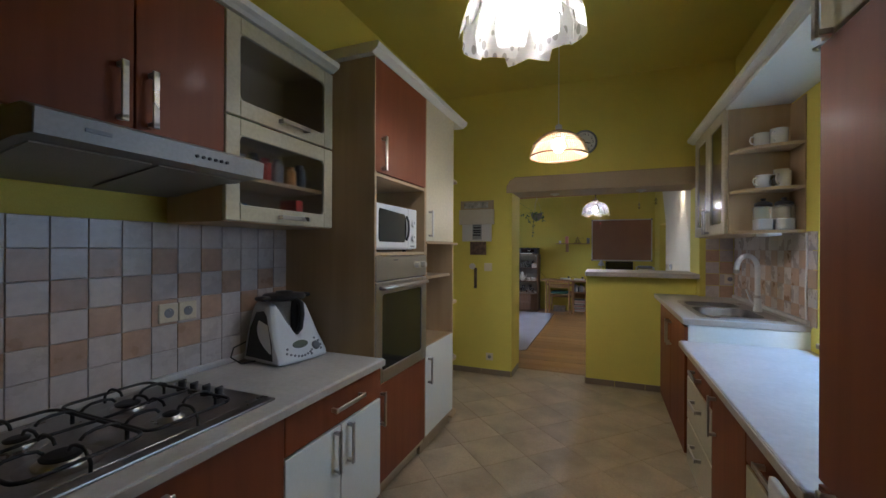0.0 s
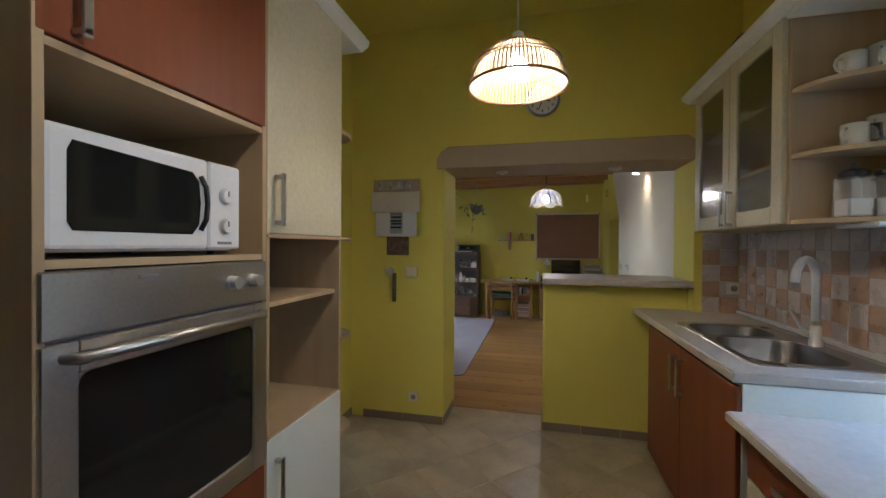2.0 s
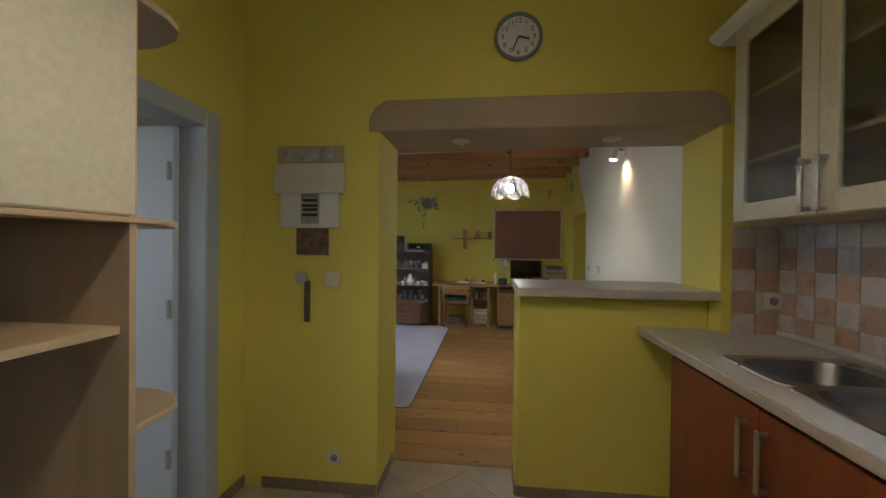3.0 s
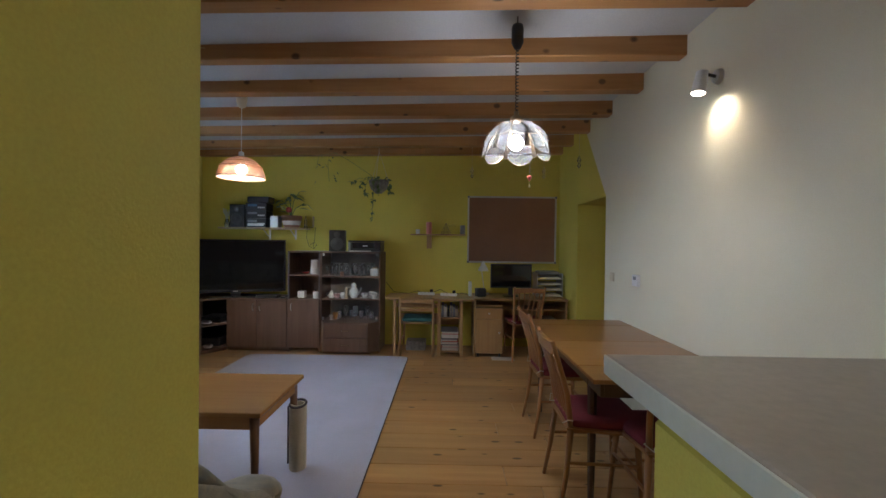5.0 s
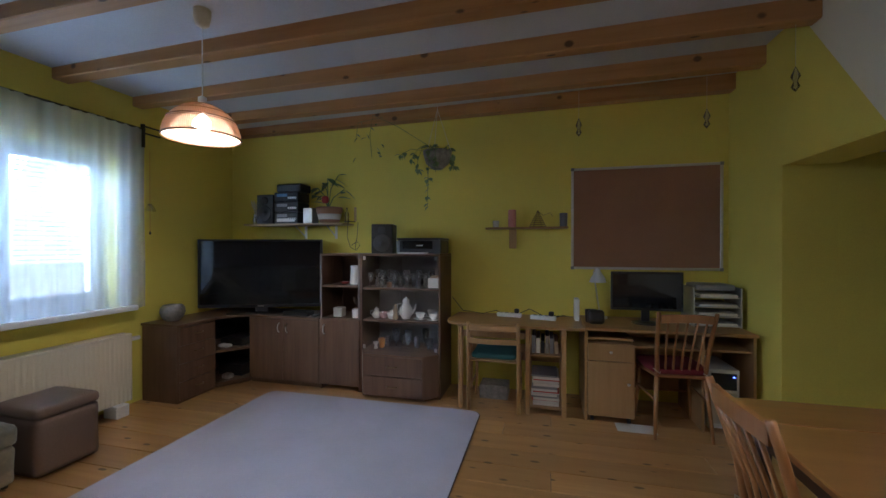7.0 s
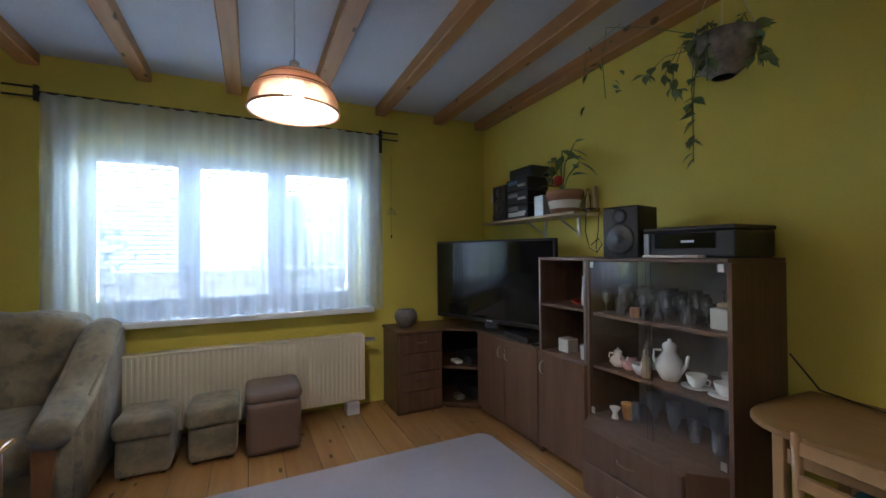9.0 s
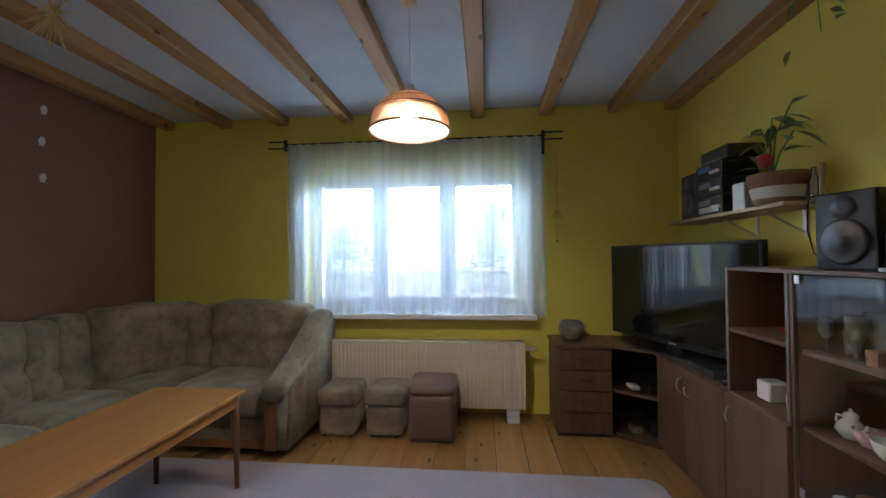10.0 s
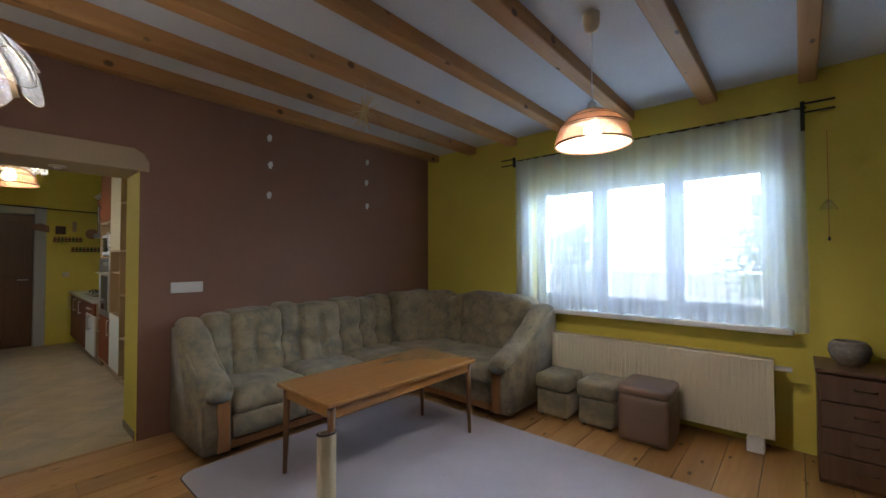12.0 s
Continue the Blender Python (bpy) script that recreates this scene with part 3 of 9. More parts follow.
# window in the kitchen's right wall
kw = thing("window_2", 1.36, 2.07, 0.88, "white framed kitchen window above the worktop", "window", kind="structure")
for nm, b in (("window_frame", box(1.33, 1.35, 0.88, 1.40, 1.42, 2.14)), ("window_frame", box(1.33, 2.72, 0.88, 1.40, 2.79, 2.14)), ("window_frame", box(1.33, 1.42, 0.88, 1.40, 2.72, 0.96)), ("window_frame", box(1.33, 1.42, 2.06, 1.40, 2.72, 2.14)), ("window_mullion", box(1.33, 2.03, 0.96, 1.40, 2.11, 2.06))):
    part(nm, b, FRAME_WHITE, kw)
for y0, y1 in ((1.42, 2.03), (2.11, 2.72)):
    ob = part("pane", box(1.36, y0, 0.96, 1.366, y1, 2.06, 0), PANE, kw)
    ob.visible_shadow = False
structure("sill_kitchen", box(1.075, 1.35, 0.855, 1.33, 2.79, 0.884, 0.004), SKIRT_TILE, "brown tiled window sill in the kitchen", "window sill")

# window of the living room
lw = thing("window_1", -4.1, 7.29, 0.85, "three-light white window with lowered blinds", "window", kind="structure")
fx0, fx1 = -4.17, -4.10
for nm, b in (("window_frame", box(fx0, 6.31, 0.85, fx1, 6.37, 2.12)), ("window_frame", box(fx0, 8.22, 0.85, fx1, 8.28, 2.12)), ("window_frame", box(fx0, 6.37, 0.85, fx1, 8.22, 0.93)), ("window_frame", box(fx0, 6.37, 2.04, fx1, 8.22, 2.12)),
              ("window_mullion", box(fx0, 6.93, 0.93, fx1, 7.01, 2.04)), ("window_mullion", box(fx0, 7.56, 0.93, fx1, 7.64, 2.04))):
    part(nm, b, FRAME_WHITE, lw)
LIGHTS = ((6.37, 6.93), (7.01, 7.56), (7.64, 8.22))
for y0, y1 in LIGHTS:
    sash = bmesh.new()
    for b in ((y0, 0.93, y0 + 0.038, 2.04), (y1 - 0.038, 0.93, y1, 2.04), (y0 + 0.038, 0.93, y1 - 0.038, 0.975), (y0 + 0.038, 1.995, y1 - 0.038, 2.04)):
        box(fx1 - 0.05, b[0], b[1], fx1 + 0.012, b[2], b[3], 0.004, sash)
    sash = part("sash", sash, FRAME_WHITE, lw)
    ob = part("pane", box(fx1 - 0.03, y0 + 0.04, 0.97, fx1 - 0.024, y1 - 0.04, 2.0, 0), PANE, sash)
    ob.visible_shadow = False
structure("sill_living", box(-4.099, 6.28, 0.812, -3.80, 8.36, 0.856, 0.01, seg=2), FRAME_WHITE, "white window sill board above the radiator", "window sill")

# pine beams under the living room ceiling
for i, y in enumerate((4.98, 5.55, 6.10, 6.71, 7.285, 7.885, 8.46, 9.04, 9.50)):
    w = 0.048 + 0.004 * ((i * 7) % 3)
    beam = box(LW - 0.02, y - w, 0, LE + 0.02, y + w, 0.15, 0.007)
    for v in beam.verts:
        v.co.z += under_beam(v.co.x)
        v.co.y -= (v.co.x - LW) * 0.004
    single("ceiling_beam", beam, PINE_BEAM, "planed pine ceiling beam with knots", "beam", "beams under the living room ceiling")

# floors: slabs, then boards and tiles in them
floor_kitchen = structure("floor_kitchen", box(-1.9, -2.3, -0.10, 1.3, 4.70, -0.004, 0), GROUT, "beige tiled kitchen floor laid on the diagonal", "floor")
floor_living = structure("floor_living", box(-4.1, 4.70, -0.10, 2.1, 9.7, -0.016, 0), DARK_WOOD, "pine board floor in the living room", "floor")
single("trim_threshold", box(-0.93, 4.685, -0.02, -0.17, 4.715, 0.004, 0.003), OAK_DESK, "thin wooden threshold strip between tiles and boards", "threshold", kind="structure")

# outdoors
structure("backdrop", box(-62, -60, -2, -61.5, 80, 60, 0), glowing("bright_overcast_sky", (0.84, 0.92, 1.0), 0.72), "bright overcast sky beyond the window", "sky")
structure("backdrop_far", box(61.5, -60, -2, 62, 80, 60, 0), glowing("bright_overcast_sky_far", (0.62, 0.81, 1.0), 1.3), "bright overcast sky beyond the kitchen window", "sky")
structure("ground", box(-900, -900, -0.75, 900, 900, -0.72, 0), PALE_GROUND, "ground outside the house, outdoor glare in its pale colour", "ground")

# ---- kitchen ----


def bar_handle(parent, x, y, z, side, upright=True, length=0.16):
    """A flat bent bar on two posts, standing out from a front that faces side * x."""
    bm = bmesh.new()
    h = length / 2
    out = x + side * 0.030
    a, b = sorted((x, out + side * 0.004))
    if upright:
        for s in (-1, 1):
            box(a, y - 0.009, z + s * h - 0.007, b, y + 0.009, z + s * h + 0.007, 0.002, bm)
        a, b = sorted((out - side * 0.004, out + side * 0.004))
        box(a, y - 0.010, z - h - 0.012, b, y + 0.010, z + h + 0.012, 0.002, bm)
    else:
        for s in (-1, 1):
            box(a, y + s * h - 0.007, z - 0.009, b, y + s * h + 0.007, z + 0.009, 0.002, bm)
        a, b = sorted((out - side * 0.004, out + side * 0.004))
        box(a, y - h - 0.012, z - 0.010, b, y + h + 0.012, z + 0.010, 0.002, bm)
    return part("handle", bm, HANDLE, parent, "satin nickel bar handle")


def front(parent, name, x, side, y0, y1, z0, z1, material, handle=None, length=0.16):
    a, b = sorted((x, x + side * 0.019))
    d = part(name, box(a, y0 + 0.002, z0 + 0.002, b, y1 - 0.002, z1 - 0.002, 0.004, seg=2), material, parent)
    if handle:
        bar_handle(d, x + side * 0.019, handle[1], handle[2], side, handle[0] == "v", length)
    return d


def ring(x, side, y0, y1, z0, z1, w, thick=0.020):
    """A door frame round a glass field."""
    bm = bmesh.new()
    a, b = sorted((x, x + side * thick))
    for q in ((y0, z0, y0 + w, z1), (y1 - w, z0, y1, z1), (y0 + w, z0, y1 - w, z0 + w), (y0 + w, z1 - w, y1 - w, z1)):
        box(a, q[0], q[1], b, q[2], q[3], 0.003, bm)
    # rounded inner corners
    c = 0.022
    for yy, sy in ((y0 + w, 1), (y1 - w, -1)):
        for zz, sz in ((z0 + w, 1), (z1 - w, -1)):
            arc = [(yy, zz), (yy + sy * c, zz)] + [(yy + sy * c * (1 - math.sin(k * math.pi / 8)), zz + sz * c * (1 - math.cos(k * math.pi / 8))) for k in (1, 2, 3)] + [(yy, zz + sz * c)]
            prism(arc, "x", a + 0.002, b - 0.002, bm=bm)
    return bm


def glass_front(parent, x, side, y0, y1, z0, z1, w, handle, pane=FROSTED, length=0.16):
    d = part("glass_door", ring(x, side, y0 + 0.002, y1 - 0.002, z0 + 0.002, z1 - 0.002, w), CREAM, parent)
    a, b = sorted((x + side * 0.006, x + side * 0.011))
    g = part("pane", box(a, y0 + w - 0.004, z0 + w - 0.004, b, y1 - w + 0.004, z1 - w + 0.004, 0), pane, d, "frosted glass pane")
    g.visible_shadow = False
    bar_handle(d, x + side * 0.020, handle[1], handle[2], side, handle[0] == "v", length)
    return d


def carcass(parent, x0, x1, y0, y1, z0, z1, shelves=(), open_side=1, back=True, mat=None):
    """Panels of a cabinet body that is open towards open_side * x."""
    t = 0.018
    mat = mat or BEECH
    part("side_panel", box(x0, y0, z0, x1, y0 + t, z1, 0.001), mat, parent)
    part("side_panel", box(x0, y1 - t, z0, x1, y1, z1, 0.001), mat, parent)
    part("bottom_panel", box(x0, y0 + t, z0, x1, y1 - t, z0 + t, 0.001), BEECH_H, parent)
    part("top_panel", box(x0, y0 + t, z1 - t, x1, y1 - t, z1, 0.001), BEECH_H, parent)
    if back:
        bx = (x0, x0 + 0.006) if open_side > 0 else (x1 - 0.006, x1)
        part("back_panel", box(bx[0], y0 + t, z0 + t, bx[1], y1 - t, z1 - t, 0), mat, parent)
    for z in shelves:
        s = (x0 + 0.008, x1 - 0.03) if open_side > 0 else (x0 + 0.03, x1 - 0.008)
        part("shelf", box(s[0], y0 + t, z - 0.009, s[1], y1 - t, z + 0.009, 0.002), BEECH_H, parent)


XL = -1.085      # fronts of the left base units
WL = -1.045      # edge of the left worktop
for y0, y1 in ((-0.40, 0.10), (0.10, 0.63), (0.63, 1.13)):
    u = thing("base_cabinet", -1.4, (y0 + y1) / 2, 0, "low kitchen cabinet with a cherry laminate door", "cabinet", "left base cabinets")
    part("body", box(KL, y0, 0.10, XL, y1, 0.785, 0.001), BEECH, u)
    part("plinth", box(KL, y0, 0, XL - 0.05, y1, 0.098, 0.001), BEECH, u)
    front(u, "door", XL, 1, y0, y1, 0.12, 0.778, CHERRY, ("v", y0 + 0.07, 0.655))
u = thing("base_cabinet", -1.4, 1.5, 0, "low kitchen cabinet with a cherry drawer over two white doors", "cabinet", "left base cabinets")
part("body", box(KL, 1.13, 0.10, XL, 1.80, 0.785, 0.001), BEECH, u)
part("plinth", box(KL, 1.13, 0, XL - 0.05, 1.80, 0.098, 0.001), BEECH, u)
front(u, "drawer", XL, 1, 1.13, 1.80, 0.625, 0.778, CHERRY, ("h", 1.50, 0.705), 0.20)
front(u, "door", XL, 1, 1.13, 1.465, 0.12, 0.62, WHITE_DOOR, ("v", 1.42, 0.52))
front(u, "door", XL, 1, 1.465, 1.80, 0.12, 0.62, WHITE_DOOR, ("v", 1.515, 0.52))
wl = single("worktop", box(KL, -0.40, 0.787, WL, 1.803, 0.825, 0.008, seg=2), WORKTOP, "cream stone-patterned worktop along the hob", "worktop")
part("front_edge", box(WL - 0.002, -0.40, 0.789, WL + 0.004, 1.803, 0.820, 0.003, seg=2), WORKTOP_EDGE, wl, "rounded beige front edge")
single("worktop_upstand", box(KL + 0.001, -0.40, 0.826, KL + 0.024, 1.80, 0.855, 0.008, seg=2), WORKTOP, "narrow cream upstand behind the worktop", "upstand")

# gas hob
hob = thing("gas_hob", -1.40, 0.80, 0.848, "stainless steel four-burner gas hob with black iron grates", "hob")
plate = box(-1.66, 0.42, 0.848, -1.13, 1.15, 0.858, 0.004, seg=2)
part("plate", plate, HOB_STEEL, hob)
part("tray", box(-1.63, 0.45, 0.858, -1.17, 1.02, 0.8595, 0.001), HOB_STEEL, hob)
for bx, by, r in ((-1.51, 0.59, 0.030), (-1.29, 0.59, 0.046), (-1.51, 0.87, 0.038), (-1.29, 0.87, 0.026)):
    part("burner_well", lathe([(r + 0.045, 0), (r + 0.040, 0.002), (r + 0.018, 0.0012), (0, 0.001)], bx, by, 0.8595, 28), HOB_STEEL, hob, "pressed ring round the burner", True)
    bn = part("burner", lathe([(r + 0.012, 0), (r + 0.012, 0.006), (r, 0.010), (r, 0.014), (0, 0.014)], bx, by, 0.861, 24), STEEL, hob, smooth=True)
    part("burner_cap", lathe([(r - 0.003, 0), (r - 0.001, 0.005), (r - 0.010, 0.009), (0, 0.010)], bx, by, 0.876, 24), IRON, bn)
for y0, y1 in ((0.455, 0.725), (0.735, 1.005)):
    g = bmesh.new()
    ym = (y0 + y1) / 2
    zt, c = 0.896, 0.035
    loop = []
    for cx, cy, q in ((-1.175 - c, y1 - c, 0), (-1.63 + c, y1 - c, 1), (-1.63 + c, y0 + c, 2), (-1.175 - c, y0 + c, 3)):
        loop += [(cx + c * math.cos((q + k / 4) * math.pi / 2), cy + c * math.sin((q + k / 4) * math.pi / 2), zt) for k in range(5)]
    tube(loop + loop[:1], 0.0050, 6, g)
    tube([(-1.40, y0, zt), (-1.40, ym - 0.03, zt + 0.004), (-1.40, ym + 0.03, zt + 0.004), (-1.40, y1, zt)], 0.0046, 6, g)
    for bx in (-1.51, -1.29):
        for dx, dy in ((1, 0), (-1, 0), (0, 1), (0, -1)):
            far = (0.112 if dx else (y1 - y0) / 2)
            # fingers rise from the ring, then dip towards the flame
            tube([(bx + dx * far * q, ym + dy * far * q, zt + h) for q, h in ((1.0, 0.0), (0.92, 0.012), (0.80, 0.019), (0.55, 0.020), (0.36, 0.014), (0.28, 0.002))], 0.0046, 6, g)
    for fx, fy in ((-1.63, ym), (-1.175, ym), (-1.54, y0), (-1.27, y0), (-1.54, y1), (-1.27, y1)):
        ox, oy = (0.008 if fx > -1.4 else -0.008, 0) if fy == ym else (0, 0.006 if fy == y1 else -0.006)
        tube([(fx, fy, zt), (fx + ox, fy + oy, zt - 0.012), (fx + ox, fy + oy, 0.8605)], 0.0048, 6, g)
    part("pan_grate", g, IRON, hob, "black wire pan grate", True)
for k in range(4):
    kn = part("knob", lathe([(0.021, 0), (0.021, 0.006), (0.013, 0.009), (0.0145, 0.030), (0.011, 0.036), (0, 0.036)], -1.525 + k * 0.066, 1.072, 0.858, 16), BLACK, hob, "black turning knob", True)
    part("grip", box(-1.530 + k * 0.066, 1.056, 0.868, -1.520 + k * 0.066, 1.088, 0.897, 0.003), BLACK, kn)
part("badge", box(-1.20, 1.07, 0.858, -1.17, 1.11, 0.8592, 0.0005), GREY_PLASTIC, hob)

hob.location.z -= 0.023

# extractor hood
hood = thing("extractor_hood", -1.45, 0.83, 1.60, "slim silver extractor hood under the wall cabinets", "hood")
part("body", prism([(KL, 1.60), (-1.30, 1.655), (-1.22, 1.655), (-1.215, 1.715), (-1.27, 1.735), (KL, 1.735)], "y", 0.50, 1.175, 0.003), HOOD_GREY, hood)
part("filter", prism([(KL + 0.05, 1.600), (-1.31, 1.648), (-1.31, 1.652), (KL + 0.05, 1.604)], "y", 0.53, 0.82, 0.001), surface("filter_mesh", (0.30, 0.29, 0.26), 0.5, 0.6, fine=200, bump=0.5), hood)
part("filter", prism([(KL + 0.05, 1.600), (-1.31, 1.648), (-1.31, 1.652), (KL + 0.05, 1.604)], "y", 0.84, 1.15, 0.001), surface("filter_mesh_worn", (0.30, 0.29, 0.26), 0.5, 0.6, fine=200, bump=0.5), hood)
for k in range(6):
    part("button", tube([(-1.222, 0.90 + k * 0.022, 1.685), (-1.212, 0.90 + k * 0.022, 1.685)], 0.0055, 8), BLACK, hood)
part("badge", box(-1.222, 0.60, 1.682, -1.213, 0.66, 1.692, 0.001), GREY_PLASTIC, hood)

# left wall cabinets
XU = -1.39
u = thing("wall_cabinet", -1.55, 0.46, 1.74, "wall cabinet with two cherry laminate doors above the hood", "cabinet", "left wall cabinets")
carcass(u, KL, XU, -0.40, 0.46, 1.74, 2.34)
front(u, "door", XU, 1, -0.40, 0.03, 1.742, 2.33, CHERRY, ("v", -0.04, 1.84))
front(u, "door", XU, 1, 0.03, 0.46, 1.742, 2.33, CHERRY, ("v", 0.10, 1.84))
u = thing("wall_cabinet", -1.55, 0.80, 1.74, "wall cabinet with two cherry laminate doors above the hood", "cabinet", "left wall cabinets")
carcass(u, KL, XU, 0.46, 1.128, 1.74, 2.34)
front(u, "door", XU, 1, 0.46, 0.806, 1.742, 2.33, CHERRY, ("v", 0.762, 1.865))
front(u, "door", XU, 1, 0.806, 1.128, 1.742, 2.33, CHERRY, ("v", 0.852, 1.865))
u = thing("wall_cabinet", -1.55, 1.45, 1.495, "wall cabinet with two cream lift-up glass doors", "cabinet", "left wall cabinets")
carcass(u, KL, XU, 1.13, 1.795, 1.495, 2.34, (1.69, 1.92))
glass_front(u, XU, 1, 1.13, 1.795, 1.922, 2.33, 0.068, ("h", 1.49, 1.965))
glass_front(u, XU, 1, 1.13, 1.795, 1.497, 1.918, 0.068, ("h", 1.49, 1.53))
corn = [(KL, 2.341), (XU + 0.02, 2.341), (XU + 0.035, 2.352), (XU + 0.055, 2.362), (XU + 0.062, 2.385), (XU + 0.05, 2.392), (KL, 2.392)]
single("cornice", prism(corn, "y", -0.40, 1.803, 0.002), WHITE_DOOR, "pale moulded cornice over the wall cabinets", "cornice")
# what shows through the frosted panes
for k, (yy, zz, r, h, mt) in enumerate(((1.30, 1.701, 0.030, 0.10, WHITE_PLASTIC), (1.37, 1.701, 0.028, 0.12, BLACK), (1.44, 1.701, 0.030, 0.11, RED), (1.52, 1.701, 0.028, 0.12, GREY_PLASTIC), (1.60, 1.701, 0.033, 0.10, ORANGE), (1.67, 1.701, 0.030, 0.12, BLACK))):
    single("spice_jar", lathe([(r, 0), (r, h * 0.8), (r * 0.7, h * 0.86), (r * 0.72, h), (0, h)], -1.49, yy, zz, 14), mt, "small spice jar behind a frosted pane", "jar", "spice jars")
for yy, w, h, mt in ((1.25, 0.12, 0.07, BLUE_BOX), (1.40, 0.14, 0.055, GREEN_BOX), (1.63, 0.05, 0.12, RED)):
    single("food_box", box(-1.56, yy - w / 2, 1.514, -1.45, yy + w / 2, 1.514 + h, 0.003), mt, "cardboard food box behind a frosted pane", "box", "food boxes")
single("food_box", box(-1.56, 1.24, 1.930, -1.45, 1.38, 2.0, 0.003), GREEN_BOX, "green food carton behind a frosted pane", "box", "food boxes")
single("fruit_bowl", lathe([(0.03, 0), (0.075, 0.05), (0.07, 0.052), (0, 0.012)], -1.52, 1.50, 1.930, 18), RED, "small red bowl behind a frosted pane", "bowl")

# tall oven column
XT = -1.13
u = thing("oven_column", -1.4, 2.13, 0, "tall beech cabinet column holding the oven and microwave", "cabinet")
for y0, y1 in ((1.806, 1.826), (2.434, 2.452)):
    part("side_panel", box(KL, y0, 0.10, XT + 0.018, y1, 2.40, 0.001), BEECH, u)
part("plinth", box(KL, 1.806, 0, XT - 0.04, 2.452, 0.098, 0.001), BEECH, u)
part("back_panel", box(KL + 0.001, 1.826, 0.10, KL + 0.01, 2.434, 2.39, 0), BEECH, u)
for z in (0.10, 0.650, 1.352, 1.774, 2.382):
    part("shelf", box(KL + 0.01, 1.826, z, XT + 0.016, 2.434, z + 0.018, 0.001), BEECH_H, u)
front(u, "door", XT, 1, 1.808, 2.450, 0.12, 0.660, CHERRY, ("v", 1.875, 0.53))
front(u, "door", XT, 1, 1.808, 2.450, 1.795, 2.40, CHERRY, ("v", 1.878, 1.90))
oven = thing("oven", -1.38, 2.13, 0.668, "built-in stainless steel oven with a dark glass door", "oven")
part("body", box(-1.66, 1.834, 0.672, XT + 0.005, 2.426, 1.345, 0.002), GREY_PLASTIC, oven)
part("control_panel", box(XT + 0.005, 1.812, 1.215, XT + 0.026, 2.448, 1.348, 0.004), STEEL, oven)
od = part("oven_door", ring(XT + 0.005, 1, 1.812, 2.448, 0.664, 1.208, 0.066, 0.022), STEEL, oven)
part("pane", box(XT + 0.010, 1.87, 0.726, XT + 0.020, 2.39, 1.15, 0.001), BLACK_GLASS, od, "dark oven glass")
hh = tube([(XT + 0.02, 1.85, 1.178), (XT + 0.055, 1.86, 1.178), (XT + 0.060, 2.13, 1.178), (XT + 0.055, 2.40, 1.178), (XT + 0.02, 2.41, 1.178)], 0.012, 10)
part("door_handle", hh, STEEL, od, smooth=True)
for yy in (2.285, 2.375):
    part("knob", tube([(XT + 0.026, yy, 1.288), (XT + 0.036, yy, 1.288), (XT + 0.037, yy, 1.288), (XT + 0.056, yy, 1.288)], 0.021, 16, r_end=0.018), TIN, oven, "silver turning knob")
part("badge", box(XT + 0.026, 2.00, 1.322, XT + 0.0275, 2.05, 1.330, 0.0005), GREY_PLASTIC, oven)
mw = thing("microwave", -1.36, 2.13, 1.371, "white microwave oven in the open niche", "microwave")
part("body", box(-1.58, 1.860, 1.383, -1.155, 2.385, 1.644, 0.012, seg=2), WHITE_PLASTIC, mw)
part("door", box(-1.158, 1.864, 1.388, -1.128, 2.255, 1.640, 0.010, seg=2), WHITE_PLASTIC, mw)
win = [(1.912, 1.428), (2.20, 1.428), (2.222, 1.455), (2.228, 1.515), (2.222, 1.575), (2.20, 1.598), (1.912, 1.612), (1.902, 1.59), (1.902, 1.445)]
part("door_window", prism(win, "x", -1.132, -1.125, 0.002), BLACK_GLASS, mw, "dark door window")
part("door_handle", tube([(-1.126, 2.226, 1.440), (-1.117, 2.236, 1.47), (-1.115, 2.239, 1.515), (-1.117, 2.236, 1.56), (-1.126, 2.226, 1.590)], 0.007, 8), BLACK, mw, "dark curved door grip", True)
part("control_panel", box(-1.158, 2.259, 1.388, -1.130, 2.382, 1.640, 0.006), WHITE_PLASTIC, mw)
for zz in (1.455, 1.545):
    part("dial", tube([(-1.131, 2.32, zz), (-1.119, 2.32, zz), (-1.117, 2.32, zz)], 0.021, 20, r_end=0.018), WHITE_PLASTIC, mw)
    part("dial_ring", tube([(-1.1305, 2.32, zz), (-1.1285, 2.32, zz)], 0.025, 20), TIN, mw)
    part("dial_pointer", box(-1.118, 2.3175, zz, -1.1155, 2.3225, zz + 0.016, 0.0005), GREY_PLASTIC, mw)
part("badge", box(-1.131, 2.29, 1.402, -1.1285, 2.345, 1.410, 0.0005), GREY_PLASTIC, mw)
for fx in (-1.53, -1.20):
    for fy in (1.90, 2.34):
        part("foot", lathe([(0.012, 0), (0.012, 0.013), (0, 0.013)], fx, fy, 1.3705, 10), BLACK, mw)

mw.location.y -= 0.030

# second tall column with open shelves and rounded end shelves
u = thing("tall_cabinet", -1.4, 2.74, 0, "tall cabinet with cream doors and open shelves between", "cabinet")
part("side_panel", box(KL, 2.454, 0.10, XT + 0.018, 2.472, 2.40, 0.001), BEECH, u)
part("side_panel", box(KL, 2.967, 0.10, XT + 0.018, 2.985, 2.40, 0.001), BEECH, u)
part("plinth", box(KL, 2.454, 0, XT - 0.02, 2.985, 0.098, 0.001), BEECH, u)
part("back_panel", box(KL + 0.001, 2.472, 0.10, KL + 0.01, 2.967, 2.39, 0), BEECH, u)
